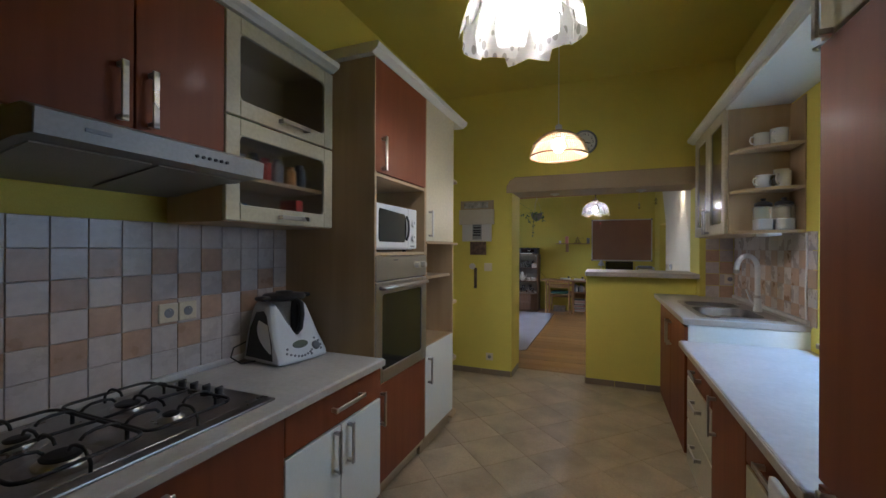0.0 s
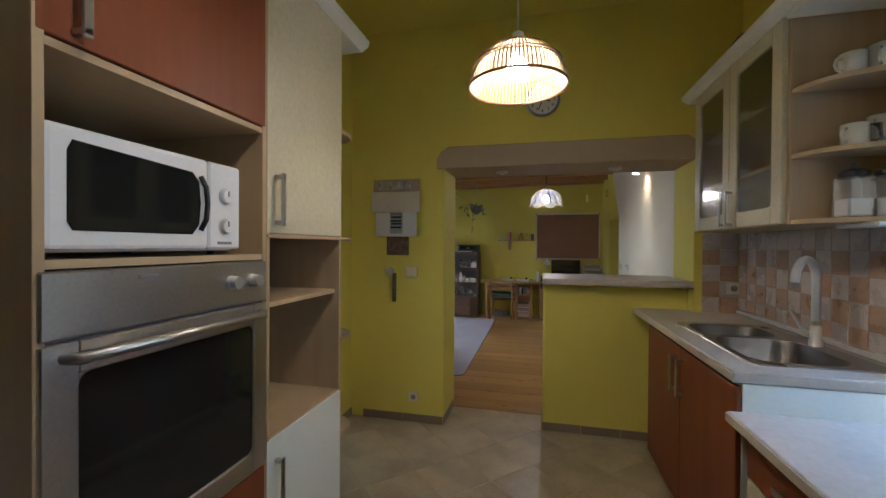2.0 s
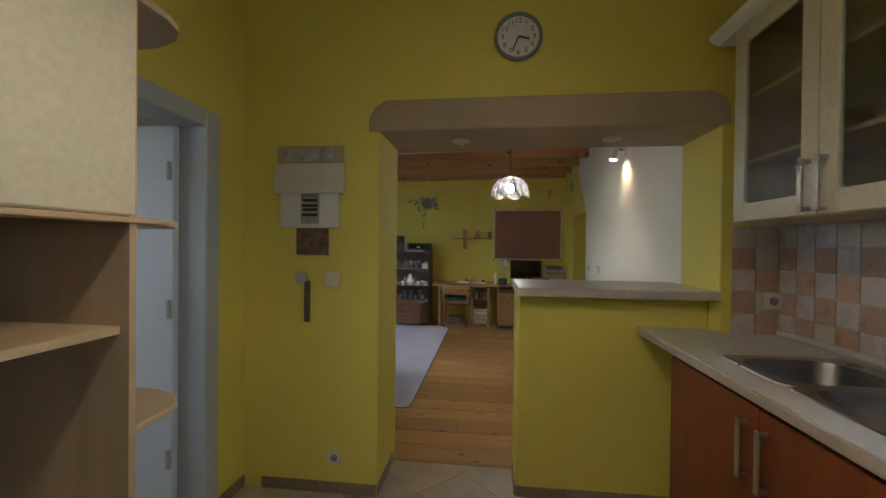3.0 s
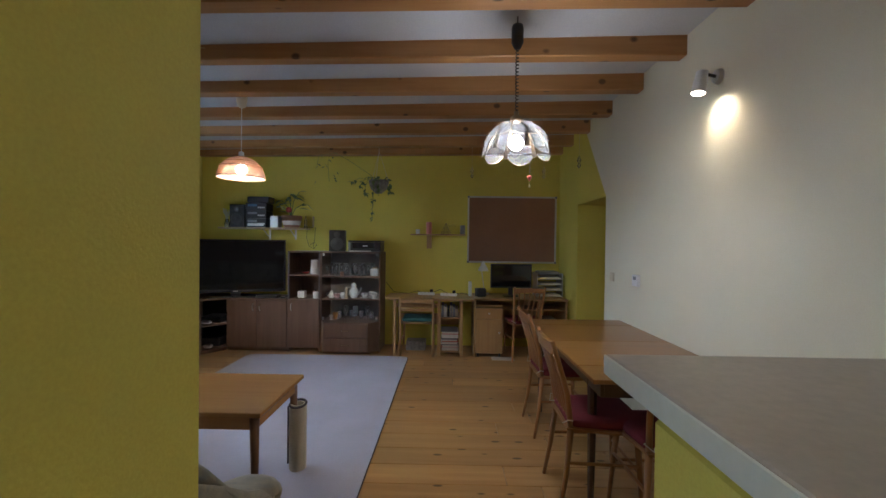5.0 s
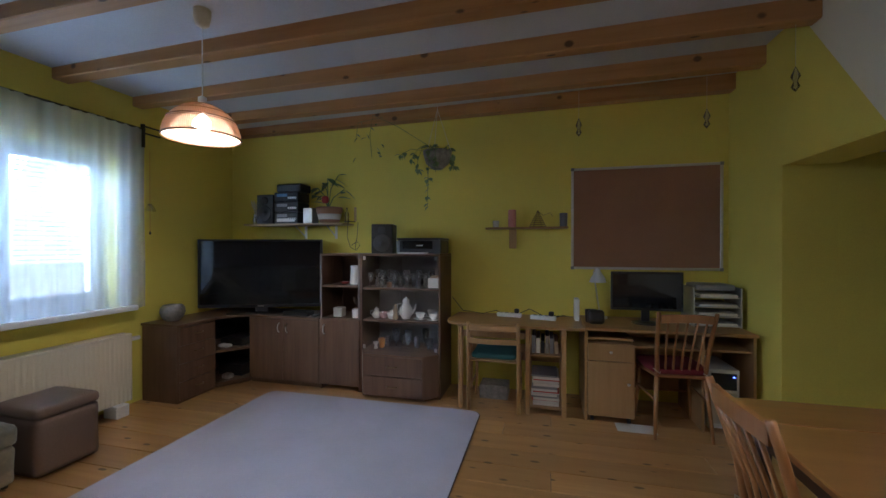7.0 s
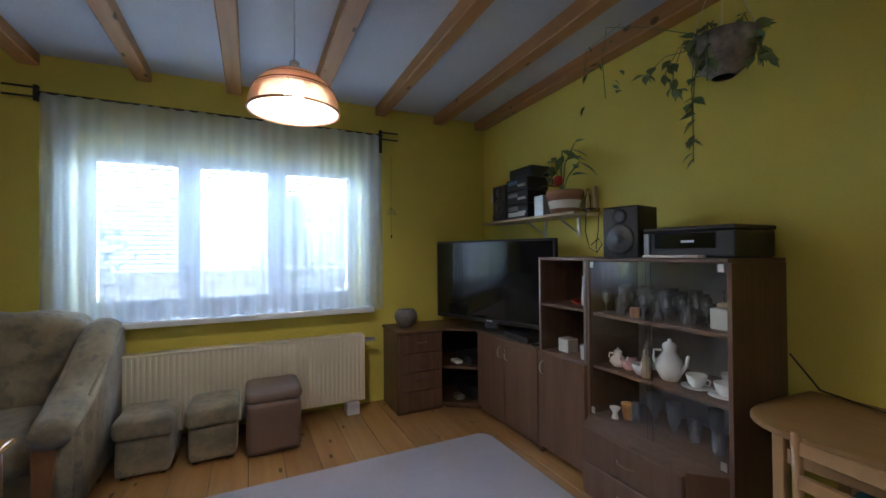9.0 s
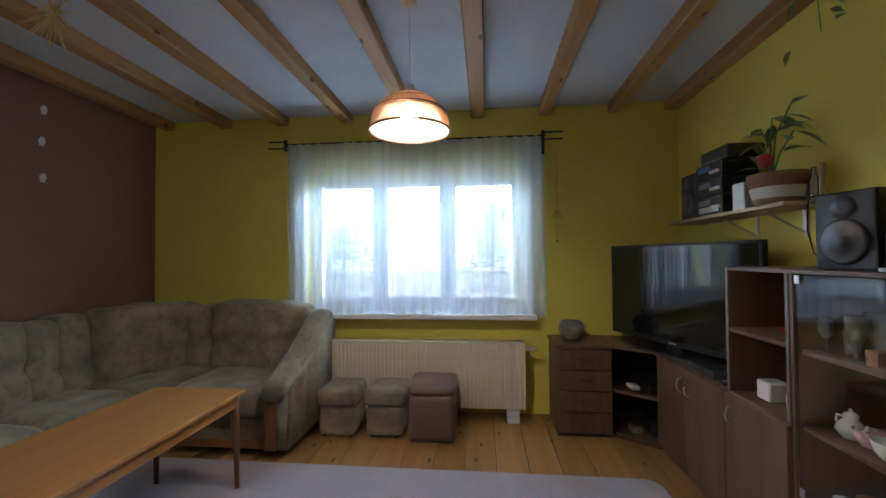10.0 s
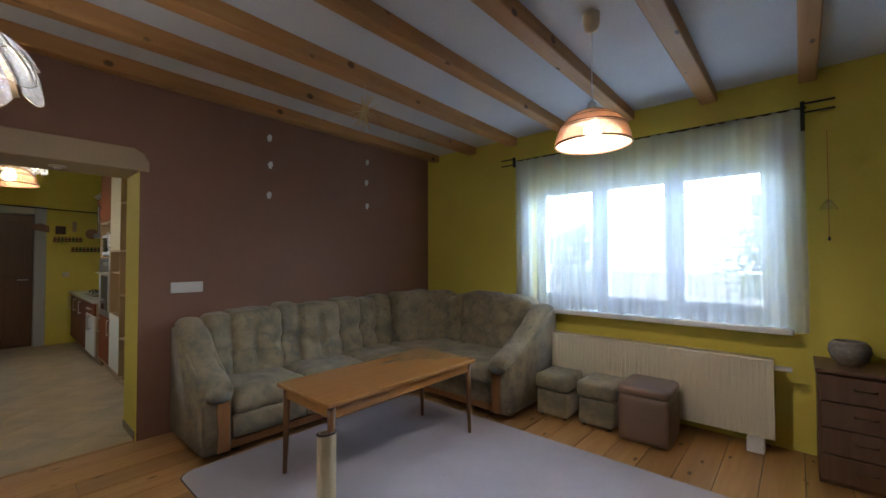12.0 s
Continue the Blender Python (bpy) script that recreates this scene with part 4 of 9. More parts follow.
for z in (0.10, 0.715, 1.18, 1.440, 2.382):
    part("shelf", box(KL + 0.01, 2.472, z, XT + (0.016 if z != 1.18 else -0.004), 2.967, z + 0.018, 0.001), BEECH_H, u)
part("ledge", box(XT - 0.05, 2.456, 1.425, XT + 0.026, 3.07, 1.438, 0.002), BEECH_H, u)
front(u, "door", XT, 1, 2.456, 2.983, 0.12, 0.728, WHITE_DOOR, ("v", 2.505, 0.56))
front(u, "door", XT, 1, 2.456, 2.983, 1.440, 2.40, CREAM, ("v", 2.505, 1.56))
for z in (0.04, 0.49, 0.95, 1.42, 1.93):
    arc = [(KL + 0.01, 2.986), (XT + 0.012, 2.986), (XT + 0.012, 3.075), (XT - 0.005, 3.13), (XT - 0.05, 3.175), (XT - 0.13, 3.205), (KL + 0.01, 3.215)]
    part("end_shelf", prism(arc, "z", z, z + 0.018, 0.002), BEECH_H, u)
part("end_back", box(KL + 0.001, 2.987, 0.04, KL + 0.009, 3.22, 2.40, 0.001), BEECH, u)
corn = [(KL, 2.401), (XT + 0.02, 2.401), (XT + 0.035, 2.412), (XT + 0.055, 2.424), (XT + 0.062, 2.450), (XT + 0.05, 2.458), (KL, 2.458)]
single("cornice", prism(corn, "y", 1.77, 3.20, 0.002), WHITE_DOOR, "pale moulded cornice over the tall cabinets", "cornice")

# food processor
fp = thing("food_processor", -1.44, 1.58, 0.848, "white kitchen food processor with a steel bowl and black lid", "food processor")


def placed(bm, x, y, z, turn):
    bmesh.ops.transform(bm, matrix=pose(x, y, z, 0, 0, turn), verts=bm.verts)
    return bm


FX, FY, FT, FZ = -1.535, 1.628, -9, 0.827


def processor_front(z):
    """How far the front stands out at a height."""
    for (z0, a), (z1, b) in zip(((0.0, 0.150), (0.03, 0.147), (0.115, 0.092), (0.29, 0.020)), ((0.03, 0.147), (0.115, 0.092), (0.29, 0.020), (0.40, 0.0))):
        if z <= z1:
            return a + (b - a) * (z - z0) / (z1 - z0)
    return 0.0


def processor_shell():
    """A tent-shaped housing whose front is cut away in a V for the bowl."""
    bm = bmesh.new()
    cols, rows = 36, 24
    front, back = [], []
    for i in range(rows + 1):
        z = 0.006 + 0.284 * i / rows
        w = 0.150 - 0.048 * (z / 0.29) ** 1.6
        if z > 0.262:
            w -= 0.10 * ((z - 0.262) / 0.028) ** 2 * 0.22
        v = max(0.0, (z - 0.112) / 0.178) ** 0.8 * 0.082
        fr, bk = [], []
        for j in range(cols + 1):
            u = (j / cols * 2 - 1)
            edge = 0.012 * max(0.0, abs(u) - 0.86) / 0.14
            cut = max(0.0, min(1.0, (v - abs(u) * w) / 0.012))
            d = processor_front(z) - edge - 0.105 * cut + 0.010 * (1 - u * u)
            fr.append(bm.verts.new((d, u * w, z)))
            bk.append(bm.verts.new((-0.135 + 0.02 * (z / 0.29) + edge, u * w, z)))
        front.append(fr)
        back.append(bk)
    for g in (front, back):
        for a, b in zip(g, g[1:]):
            for j in range(cols):
                bm.faces.new((a[j], a[j + 1], b[j + 1], b[j]))
    for i in range(rows):
        for j in (0, cols):
            bm.faces.new((front[i][j], front[i + 1][j], back[i + 1][j], back[i][j]))
    for i in (0, rows):
        for j in range(cols):
            bm.faces.new((front[i][j], front[i][j + 1], back[i][j + 1], back[i][j]))
    return bm


body = part("body", placed(processor_shell(), FX, FY, FZ, FT), WHITE_PLASTIC, fp, smooth=True)
for s in (-1, 1):
    cheek = bmesh.new()
    quad = [(-0.108, 0.022), (0.100, 0.022), (0.082, 0.10), (0.010, 0.225), (-0.020, 0.248), (-0.075, 0.240), (-0.100, 0.16)]
    ring_v = [[cheek.verts.new((d, s * (0.150 - 0.048 * (z / 0.29) ** 1.6 + o), z)) for d, z in quad] for o in (-0.012, 0.0025)]
    cheek.faces.new(ring_v[1])
    for k in range(len(quad)):
        cheek.faces.new((ring_v[0][k], ring_v[0][(k + 1) % 7], ring_v[1][(k + 1) % 7], ring_v[1][k]))
    part("side_panel", placed(cheek, FX, FY, FZ, FT), BLACK, fp, "black ventilated side panel")
bowl = lathe([(0.040, 0.105), (0.052, 0.125), (0.080, 0.285), (0.082, 0.296), (0, 0.296)], -0.005, 0, 0, 28)
part("bowl", placed(bowl, FX, FY, FZ, FT), STEEL, fp, "steel mixing bowl", True)
lid = lathe([(0.094, 0.296), (0.104, 0.302), (0.106, 0.318), (0.098, 0.327), (0.045, 0.332), (0.040, 0.340), (0.0, 0.341)], -0.012, 0, 0, 28)
for s in (-1, 1):
    box(-0.05, s * 0.122 - 0.026, 0.300, 0.02, s * 0.122 + 0.026, 0.322, 0.008, lid)
part("lid", placed(lid, FX, FY, FZ, FT), BLACK, fp, "black lid", True)
grip = bmesh.new()
box(0.062, -0.024, 0.135, 0.100, 0.024, 0.305, 0.012, grip, 2)
tube([(0.075, 0.0, 0.300), (0.118, 0.0, 0.285), (0.124, 0.0, 0.23), (0.112, 0.0, 0.16), (0.085, 0.0, 0.135)], 0.014, 10, grip)
part("handle", placed(grip, FX, FY, FZ, FT), BLACK, fp, "black bowl handle", True)
SLOPE = math.degrees(math.atan2(0.085, 0.055))


def on_panel(bm, u, z):
    """Lay a shape on the sloping control panel."""
    bmesh.ops.transform(bm, matrix=pose(processor_front(z) + 0.0105 * (1 - (u / 0.14) ** 2), u, z, 0, SLOPE, 0), verts=bm.verts)
    return placed(bm, FX, FY, FZ, FT)


disp = lathe([(1.0, -0.004), (1.0, 0.002), (0.92, 0.003), (0, 0.003)], 0, 0, 0, 28)
for v in disp.verts:
    v.co.x, v.co.y = v.co.x * 0.020, v.co.y * 0.046
part("display", on_panel(disp, -0.008, 0.082), surface("grey_green_display", (0.13, 0.15, 0.12), 0.25, bump=0), fp)
dial = lathe([(0.023, -0.004), (0.022, 0.010), (0.016, 0.013), (0, 0.013)], 0, 0, 0, 20)
part("dial", on_panel(dial, 0.078, 0.060), GREY_PLASTIC, fp, smooth=True)
for u, z in [(-0.098 + k * 0.0185, 0.052 - 0.022 * math.sin(k / 7 * math.pi * 0.8)) for k in range(8)] + [(-0.088, 0.070), (0.045, 0.046), (0.036, 0.030), (0.108, 0.078), (0.112, 0.058), (0.106, 0.042), (0.088, 0.094)]:
    part("button", on_panel(lathe([(0.0062, -0.003), (0.006, 0.003), (0, 0.004)], 0, 0, 0, 8), u, z), GREY_PLASTIC, fp)
part("cord", tube([(-1.665, 1.56, 0.90), (-1.680, 1.51, 0.915), (-1.683, 1.44, 0.90), (-1.655, 1.40, 0.865), (-1.61, 1.42, 0.835), (-1.59, 1.50, 0.832)], 0.0035, 6), BLACK, fp)
part("foot", placed(box(-0.125, -0.135, -0.001, 0.135, 0.135, 0.008, 0.002), FX, FY, FZ, FT), BLACK, fp)


def socket(parent_name, x, y, z, facing, label, mat=IVORY, double=False):
    """A wall socket: plate, well and earth pin; facing is the outward axis."""
    s = thing(parent_name, x, y, z, label, "socket")
    for k in range(2 if double else 1):
        if facing == "x":
            o = k * 0.083
            part("plate", box(x, y + o - 0.040, z - 0.040, x + 0.011, y + o + 0.040, z + 0.040, 0.004, seg=2), mat, s)
            part("well", tube([(x + 0.011, y + o, z), (x + 0.0125, y + o, z)], 0.020, 18), GREY_PLASTIC, s, "dark socket well")
            part("pin", tube([(x + 0.0125, y + o, z + 0.012), (x + 0.02, y + o, z + 0.012)], 0.003, 6), HANDLE, s)
        else:
            part("plate", box(x - 0.040, y - 0.011, z - 0.040, x + 0.040, y, z + 0.040, 0.004, seg=2), mat, s)
            part("well", tube([(x, y - 0.011, z), (x, y - 0.0125, z)], 0.020, 18), GREY_PLASTIC, s, "dark socket well")
            part("pin", tube([(x, y - 0.0125, z + 0.012), (x, y - 0.02, z + 0.012)], 0.003, 6), HANDLE, s)
    return s


socket("wall_socket", KL + 0.008, 1.13, 1.115, "x", "ivory double wall socket on the tiles", double=True)
socket("wall_socket", -1.17, KN, 0.20, "y", "beige wall socket low on the yellow wall")

# ---- right side of the kitchen ----
XR = 0.47
u = thing("tall_cabinet", 0.78, 0.87, 0, "tall cherry cabinet with a cream top door beside the worktop", "cabinet")
part("body", box(0.482, 0.55, 0.10, KR, 1.185, 2.34, 0.001), BEECH, u)
part("plinth", box(0.53, 0.55, 0, KR, 1.185, 0.098, 0.001), BEECH, u)
front(u, "door", 0.481, -1, 0.55, 1.187, 0.86, 1.865, CHERRY, ("v", 0.62, 1.25))
front(u, "door", 0.481, -1, 0.55, 1.187, 0.12, 0.855, CHERRY, ("v", 1.10, 0.78))
front(u, "door", 0.481, -1, 0.55, 1.187, 1.87, 2.33, CREAM, ("v", 1.13, 1.95))
for y0, y1, kinds in ((1.19, 1.72, "drawers"), (1.72, 2.20, "door"), (2.20, 2.80, "drawers")):
    u = thing("base_cabinet", 0.78, (y0 + y1) / 2, 0, "low cabinet with a cherry drawer over cream drawers" if kinds == "drawers" else "low cabinet with a cherry laminate door", "cabinet", "right base cabinets")
    part("body", box(XR + 0.02, y0, 0.10, KR, y1, 0.785, 0.001), BEECH, u)
    part("plinth", box(XR + 0.06, y0, 0, KR, y1, 0.098, 0.001), BEECH, u)
    ym = (y0 + y1) / 2
    if kinds == "drawers":
        front(u, "drawer", XR + 0.019, -1, y0, y1, 0.640, 0.775, CHERRY, ("h", ym, 0.710))
        front(u, "drawer", XR + 0.019, -1, y0, y1, 0.380, 0.635, CREAM, ("h", ym, 0.545))
        front(u, "drawer", XR + 0.019, -1, y0, y1, 0.12, 0.375, CREAM, ("h", ym, 0.295))
    else:
        front(u, "door", XR + 0.019, -1, y0, y1, 0.12, 0.775, CHERRY, ("v", y1 - 0.07, 0.64))
wr = single("worktop", box(0.440, 1.19, 0.788, KR, 2.878, 0.826, 0.008, seg=2), WORKTOP, "cream worktop under the kitchen window", "worktop")
part("front_edge", box(0.436, 1.19, 0.790, 0.442, 2.878, 0.821, 0.003, seg=2), WORKTOP_EDGE, wr, "rounded beige front edge")
towel = puffy(0.400, 1.20, 0.70, 0.424, 1.30, 0.80, 0.011, 4, 0.006)
single("dish_cloth", towel, PAPER, "white cloth hung over a drawer handle", "cloth", smooth=True)

# raised sink block
u = thing("sink_cabinet", 0.78, 3.4, 0, "raised sink cabinet with two cherry doors", "cabinet")
part("body", box(XR + 0.02, 2.898, 0.10, KR, 4.012, 0.785, 0.001), WHITE_DOOR, u)
for y in (2.88, 4.013):
    part("side_panel", box(XR + 0.02, y, 0.10, KR, y + 0.017, 0.922, 0.001), WHITE_DOOR, u)
part("front_rail", box(XR + 0.02, 2.898, 0.786, XR + 0.038, 4.012, 0.922, 0.001), WHITE_DOOR, u)
part("plinth", box(XR + 0.06, 2.88, 0, KR, 4.03, 0.098, 0.001), BEECH, u)
front(u, "door", XR + 0.019, -1, 2.88, 3.45, 0.12, 0.914, CHERRY, ("v", 3.41, 0.77))
front(u, "door", XR + 0.019, -1, 3.45, 4.03, 0.12, 0.914, CHERRY, ("v", 3.50, 0.77))
SX0, SX1, SY0, SY1 = 0.565, 1.03, 2.985, 3.86
wt = bmesh.new()
for q in ((0.462, 2.880, SX0 + 0.030, 4.408), (SX1 - 0.030, 2.880, KR, 4.408), (SX0 + 0.030, 2.880, SX1 - 0.030, SY0 + 0.030), (SX0 + 0.030, SY1 - 0.030, SX1 - 0.030, 4.408)):
    box(q[0], q[1], 0.925, q[2], q[3], 0.963, 0.0, wt)
bmesh.ops.remove_doubles(wt, verts=wt.verts, dist=1e-5)
wk = single("worktop", wt, WORKTOP, "cream raised worktop round the sink", "worktop")
part("front_edge", box(0.457, 2.876, 0.927, 0.463, 4.408, 0.959, 0.003, seg=2), WORKTOP_EDGE, wk, "rounded beige front edge")
part("end_edge", box(0.464, 2.875, 0.927, KR, 2.881, 0.959, 0.003, seg=2), WORKTOP_EDGE, wk, "rounded beige end edge")
single("worktop_upstand", box(KR - 0.024, 2.87, 0.964, KR - 0.001, 4.30, 0.993, 0.008, seg=2), WORKTOP, "narrow cream upstand behind the sink", "upstand")
sink = thing("kitchen_sink", 0.76, 3.44, 0.95, "stainless steel double bowl sink", "sink")
rim = bmesh.new()
BOWLS = ((3.03, 3.475), (3.525, 3.815))


def rounded(x0, y0, x1, y1, c, n=6):
    """Corner-rounded rectangle, anticlockwise."""
    pts = []
    for cx, cy, q in ((x1 - c, y1 - c, 0), (x0 + c, y1 - c, 1), (x0 + c, y0 + c, 2), (x1 - c, y0 + c, 3)):
        pts += [(cx + c * math.cos((q + k / n) * math.pi / 2), cy + c * math.sin((q + k / n) * math.pi / 2)) for k in range(n + 1)]
    return pts


# a pressed rim: an outer edge that rolls down, joined to each bowl's mouth
half_y = (BOWLS[0][1] + BOWLS[1][0]) / 2
for (a, b), lo, hi in ((BOWLS[0], SY0, half_y), (BOWLS[1], half_y, SY1)):
    inner = rounded(SX0 + 0.035, a, 0.945, b, 0.085)
    outer = rounded(SX0, lo, SX1, hi, 0.048)
    lo_v = [rim.verts.new((x, y, 0.9505)) for x, y in outer]
    out_v = [rim.verts.new((x + (0.004 if x < 0.75 else -0.004), y, 0.9555)) for x, y in outer]
    in_v = [rim.verts.new((x, y, 0.9550)) for x, y in inner]
    for p, q in ((lo_v, out_v), (out_v, in_v)):
        for k in range(len(p)):
            rim.faces.new((p[k], p[(k + 1) % len(p)], q[(k + 1) % len(p)], q[k]))
part("rim", rim, HOB_STEEL, sink)
# bowls take a darker steel colour than the rim
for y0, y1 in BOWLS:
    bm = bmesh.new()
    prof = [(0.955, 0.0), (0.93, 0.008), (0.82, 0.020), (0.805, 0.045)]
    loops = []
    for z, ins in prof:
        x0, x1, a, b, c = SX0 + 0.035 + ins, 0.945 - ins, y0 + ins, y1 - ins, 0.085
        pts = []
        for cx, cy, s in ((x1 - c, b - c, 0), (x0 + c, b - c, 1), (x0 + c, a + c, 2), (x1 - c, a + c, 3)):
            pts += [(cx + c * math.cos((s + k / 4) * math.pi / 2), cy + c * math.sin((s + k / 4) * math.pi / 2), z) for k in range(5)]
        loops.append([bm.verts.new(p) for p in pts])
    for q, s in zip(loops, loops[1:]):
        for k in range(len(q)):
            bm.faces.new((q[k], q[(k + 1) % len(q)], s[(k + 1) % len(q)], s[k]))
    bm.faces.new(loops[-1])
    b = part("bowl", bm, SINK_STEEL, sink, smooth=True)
    part("drain", lathe([(0.035, 0), (0.03, 0.003), (0, 0.001)], 0.745, (y0 + y1) / 2, 0.8055, 16), GREY_PLASTIC, b)
sink.location.z += 0.013
TX, TY = 0.985, 3.372
tap = thing("mixer_tap", TX, TY, 0.956, "white swan-neck mixer tap", "tap")
part("base", lathe([(0.026, 0), (0.026, 0.02), (0.021, 0.03), (0.021, 0.085), (0.013, 0.095), (0, 0.095)], TX, TY, 0.956, 18), WHITE_PLASTIC, tap, smooth=True)
UX, UY = -0.727, -0.687      # the way the spout is turned
neck = [(TX, TY, 1.04), (TX, TY, 1.17), (TX, TY, 1.245)]
for k in range(1, 13):
    a = k * math.pi / 12
    r = 0.112 * (1 - math.cos(a))
    neck.append((TX + UX * r, TY + UY * r, 1.245 + 0.095 * math.sin(a)))
part("spout", tube(neck, 0.0165, 14), WHITE_PLASTIC, tap, smooth=True)
nx, ny = TX + UX * 0.224, TY + UY * 0.224
part("nozzle", tube([(nx, ny, 1.246), (nx, ny, 1.222)], 0.0175, 14), HANDLE, tap)
part("collar", tube([(TX, TY, 1.048), (TX, TY, 1.066)], 0.0185, 14), HANDLE, tap)
part("lever", tube([(TX - 0.015, TY + 0.018, 1.005), (TX - 0.02, TY + 0.06, 1.02), (TX - 0.035, TY + 0.115, 1.095)], 0.010, 8, r_end=0.006), WHITE_PLASTIC, tap, smooth=True)

tap.location.z += 0.013

# right wall cabinets
XQ = 0.76
u = thing("wall_cabinet", 0.92, 3.62, 1.50, "cream wall cabinet with two frosted glass doors", "cabinet")
carcass(u, XQ, KR, 3.16, 4.08, 1.495, 2.34, (1.76, 2.04), open_side=-1)
for y0, y1, hy in ((3.16, 3.62, 3.585), (3.62, 4.08, 3.655)):
    glass_front(u, XQ, -1, y0, y1, 1.497, 2.335, 0.075, ("v", hy, 1.60))
for z in (1.495, 1.77, 2.05):
    part("end_shelf", prism([(0.86, 4.081), (KR, 4.081), (KR, 4.25), (0.95, 4.25), (0.88, 4.20)], "z", z, z + 0.016, 0.002), BEECH_H, u)
u = thing("open_shelf", 0.94, 3.05, 1.50, "open end shelf unit with rounded boards", "shelf")
part("end_panel", box(XQ, 3.142, 1.495, KR, 3.158, 2.33, 0.001), BEECH, u)
part("back_panel", box(KR - 0.008, 2.94, 1.495, KR - 0.001, 3.142, 2.30, 0.001), BEECH, u)
for z in (1.495, 1.755, 2.015):
    arc = [(KR - 0.009, 3.141), (XQ + 0.004, 3.141)] + [(KR - 0.009 - (KR - XQ - 0.013) * math.cos(a), 3.141 - 0.205 * math.sin(a)) for a in [k * math.pi / 16 for k in range(1, 9)]]
    part("shelf", prism(arc, "z", z, z + 0.018, 0.002), BEECH_H, u)
single("light_bar", box(0.90, 2.92, 1.477, 0.97, 3.12, 1.494, 0.004), WHITE_PLASTIC, "slim white lamp under the open shelf", "lamp")
can = thing("canopy_board", 0.92, 2.1, 2.30, "white canopy board with recessed spots over the window", "canopy")
part("board", box(XQ - 0.02, 1.19, 2.312, KR, 3.141, 2.338, 0.002), WHITE_DOOR, can)
for yy in (1.55, 2.32):
    sp = part("recessed_spot", lathe([(0.040, 0), (0.040, -0.005), (0.030, -0.006), (0.026, 0.0), (0, 0.0)], 0.92, yy, 2.3115, 20), HANDLE, can)
    part("lens", lathe([(0.022, -0.001), (0.018, -0.006), (0, -0.008)], 0.92, yy, 2.3115, 16), GREY_PLASTIC, sp)
corn = [(KR, 2.341), (XQ - 0.02, 2.341), (XQ - 0.035, 2.352), (XQ - 0.055, 2.362), (XQ - 0.062, 2.385), (XQ - 0.05, 2.395), (KR, 2.395)]
single("cornice", prism(corn, "y", 1.19, 4.22, 0.002), WHITE_DOOR, "pale moulded cornice over the right cabinets", "cornice")
bk = thing("wicker_basket", 0.93, 3.75, 2.396, "dark round wicker basket on top of the cabinet", "basket")
bkm = bmesh.new()
for k in range(9):
    r = 0.10 + 0.035 * math.sin(k / 8 * math.pi)
    tube([(0.93 + r * math.cos(a), 3.75 + r * math.sin(a), 2.404 + k * 0.016) for a in [j * math.pi / 12 for j in range(25)]], 0.009, 6, bkm)
part("weave", bkm, BARK, bk, smooth=True)
part("base", lathe([(0.10, 0), (0.10, 0.008), (0, 0.008)], 0.93, 3.75, 2.396, 20), BARK, bk)


def mug(x, y, z, r, h, mt, label, turn=0.0, grip=True):
    m = thing("mug", x, y, z, label, "mug", "mugs on the shelf")
    part("cup", lathe([(r * 0.75, 0), (r * 0.95, h * 0.1), (r, h), (r - 0.004, h), (r * 0.9, h * 0.12), (0, h * 0.08)], x, y, z, 20), mt, m, smooth=True)
    if grip:
        c, s = math.cos(turn), math.sin(turn)
        part("handle", tube([(x + c * (r * 0.95 + d), y + s * (r * 0.95 + d), z + h * q) for d, q in ((0, 0.8), (0.022, 0.75), (0.028, 0.5), (0.02, 0.28), (0, 0.22))], 0.005, 6), mt, m, smooth=True)


mug(0.92, 3.06, 1.773, 0.042, 0.085, PORCELAIN, "white porcelain mug on the shelf", 3.6)
mug(1.01, 3.035, 1.773, 0.042, 0.10, PORCELAIN, "tall white porcelain mug", 3.9)
mug(1.02, 3.09, 1.773, 0.040, 0.12, PORCELAIN, "white porcelain mug stacked behind", 2.5)
mug(0.91, 3.06, 2.033, 0.042, 0.085, PORCELAIN, "white mug with an orange pattern", 3.4)
mug(0.99, 3.035, 2.033, 0.045, 0.10, PORCELAIN, "white mug with a blue pattern", 3.9)
mug(0.95, 3.09, 2.033, 0.036, 0.075, BLUE_BOX, "small blue glazed mug", 2.8, False)
single("glass_cup", lathe([(0.028, 0), (0.036, 0.02), (0.038, 0.075), (0.035, 0.075), (0.033, 0.022), (0, 0.006)], 0.965, 3.045, 1.774, 18), CLEAR, "small clear glass cup", "glass", smooth=True)
for x, y in ((0.92, 3.06), (1.015, 3.03)):
    j = thing("storage_jar", x, y, 1.513, "square glass storage jar half full of sugar with a black lid", "jar", "storage jars")
    part("glass", box(x - 0.045, y - 0.045, 1.5135, x + 0.045, y + 0.045, 1.665, 0.010, seg=2), CLEAR, j)
    part("contents", box(x - 0.040, y - 0.040, 1.518, x + 0.040, y + 0.040, 1.585, 0.006), SALT, j, "white sugar")
    part("lid", lathe([(0.046, 0), (0.046, 0.016), (0.03, 0.026), (0.012, 0.03), (0.014, 0.046), (0, 0.048)], x, y, 1.666, 18), BLACK, j, "black lid")
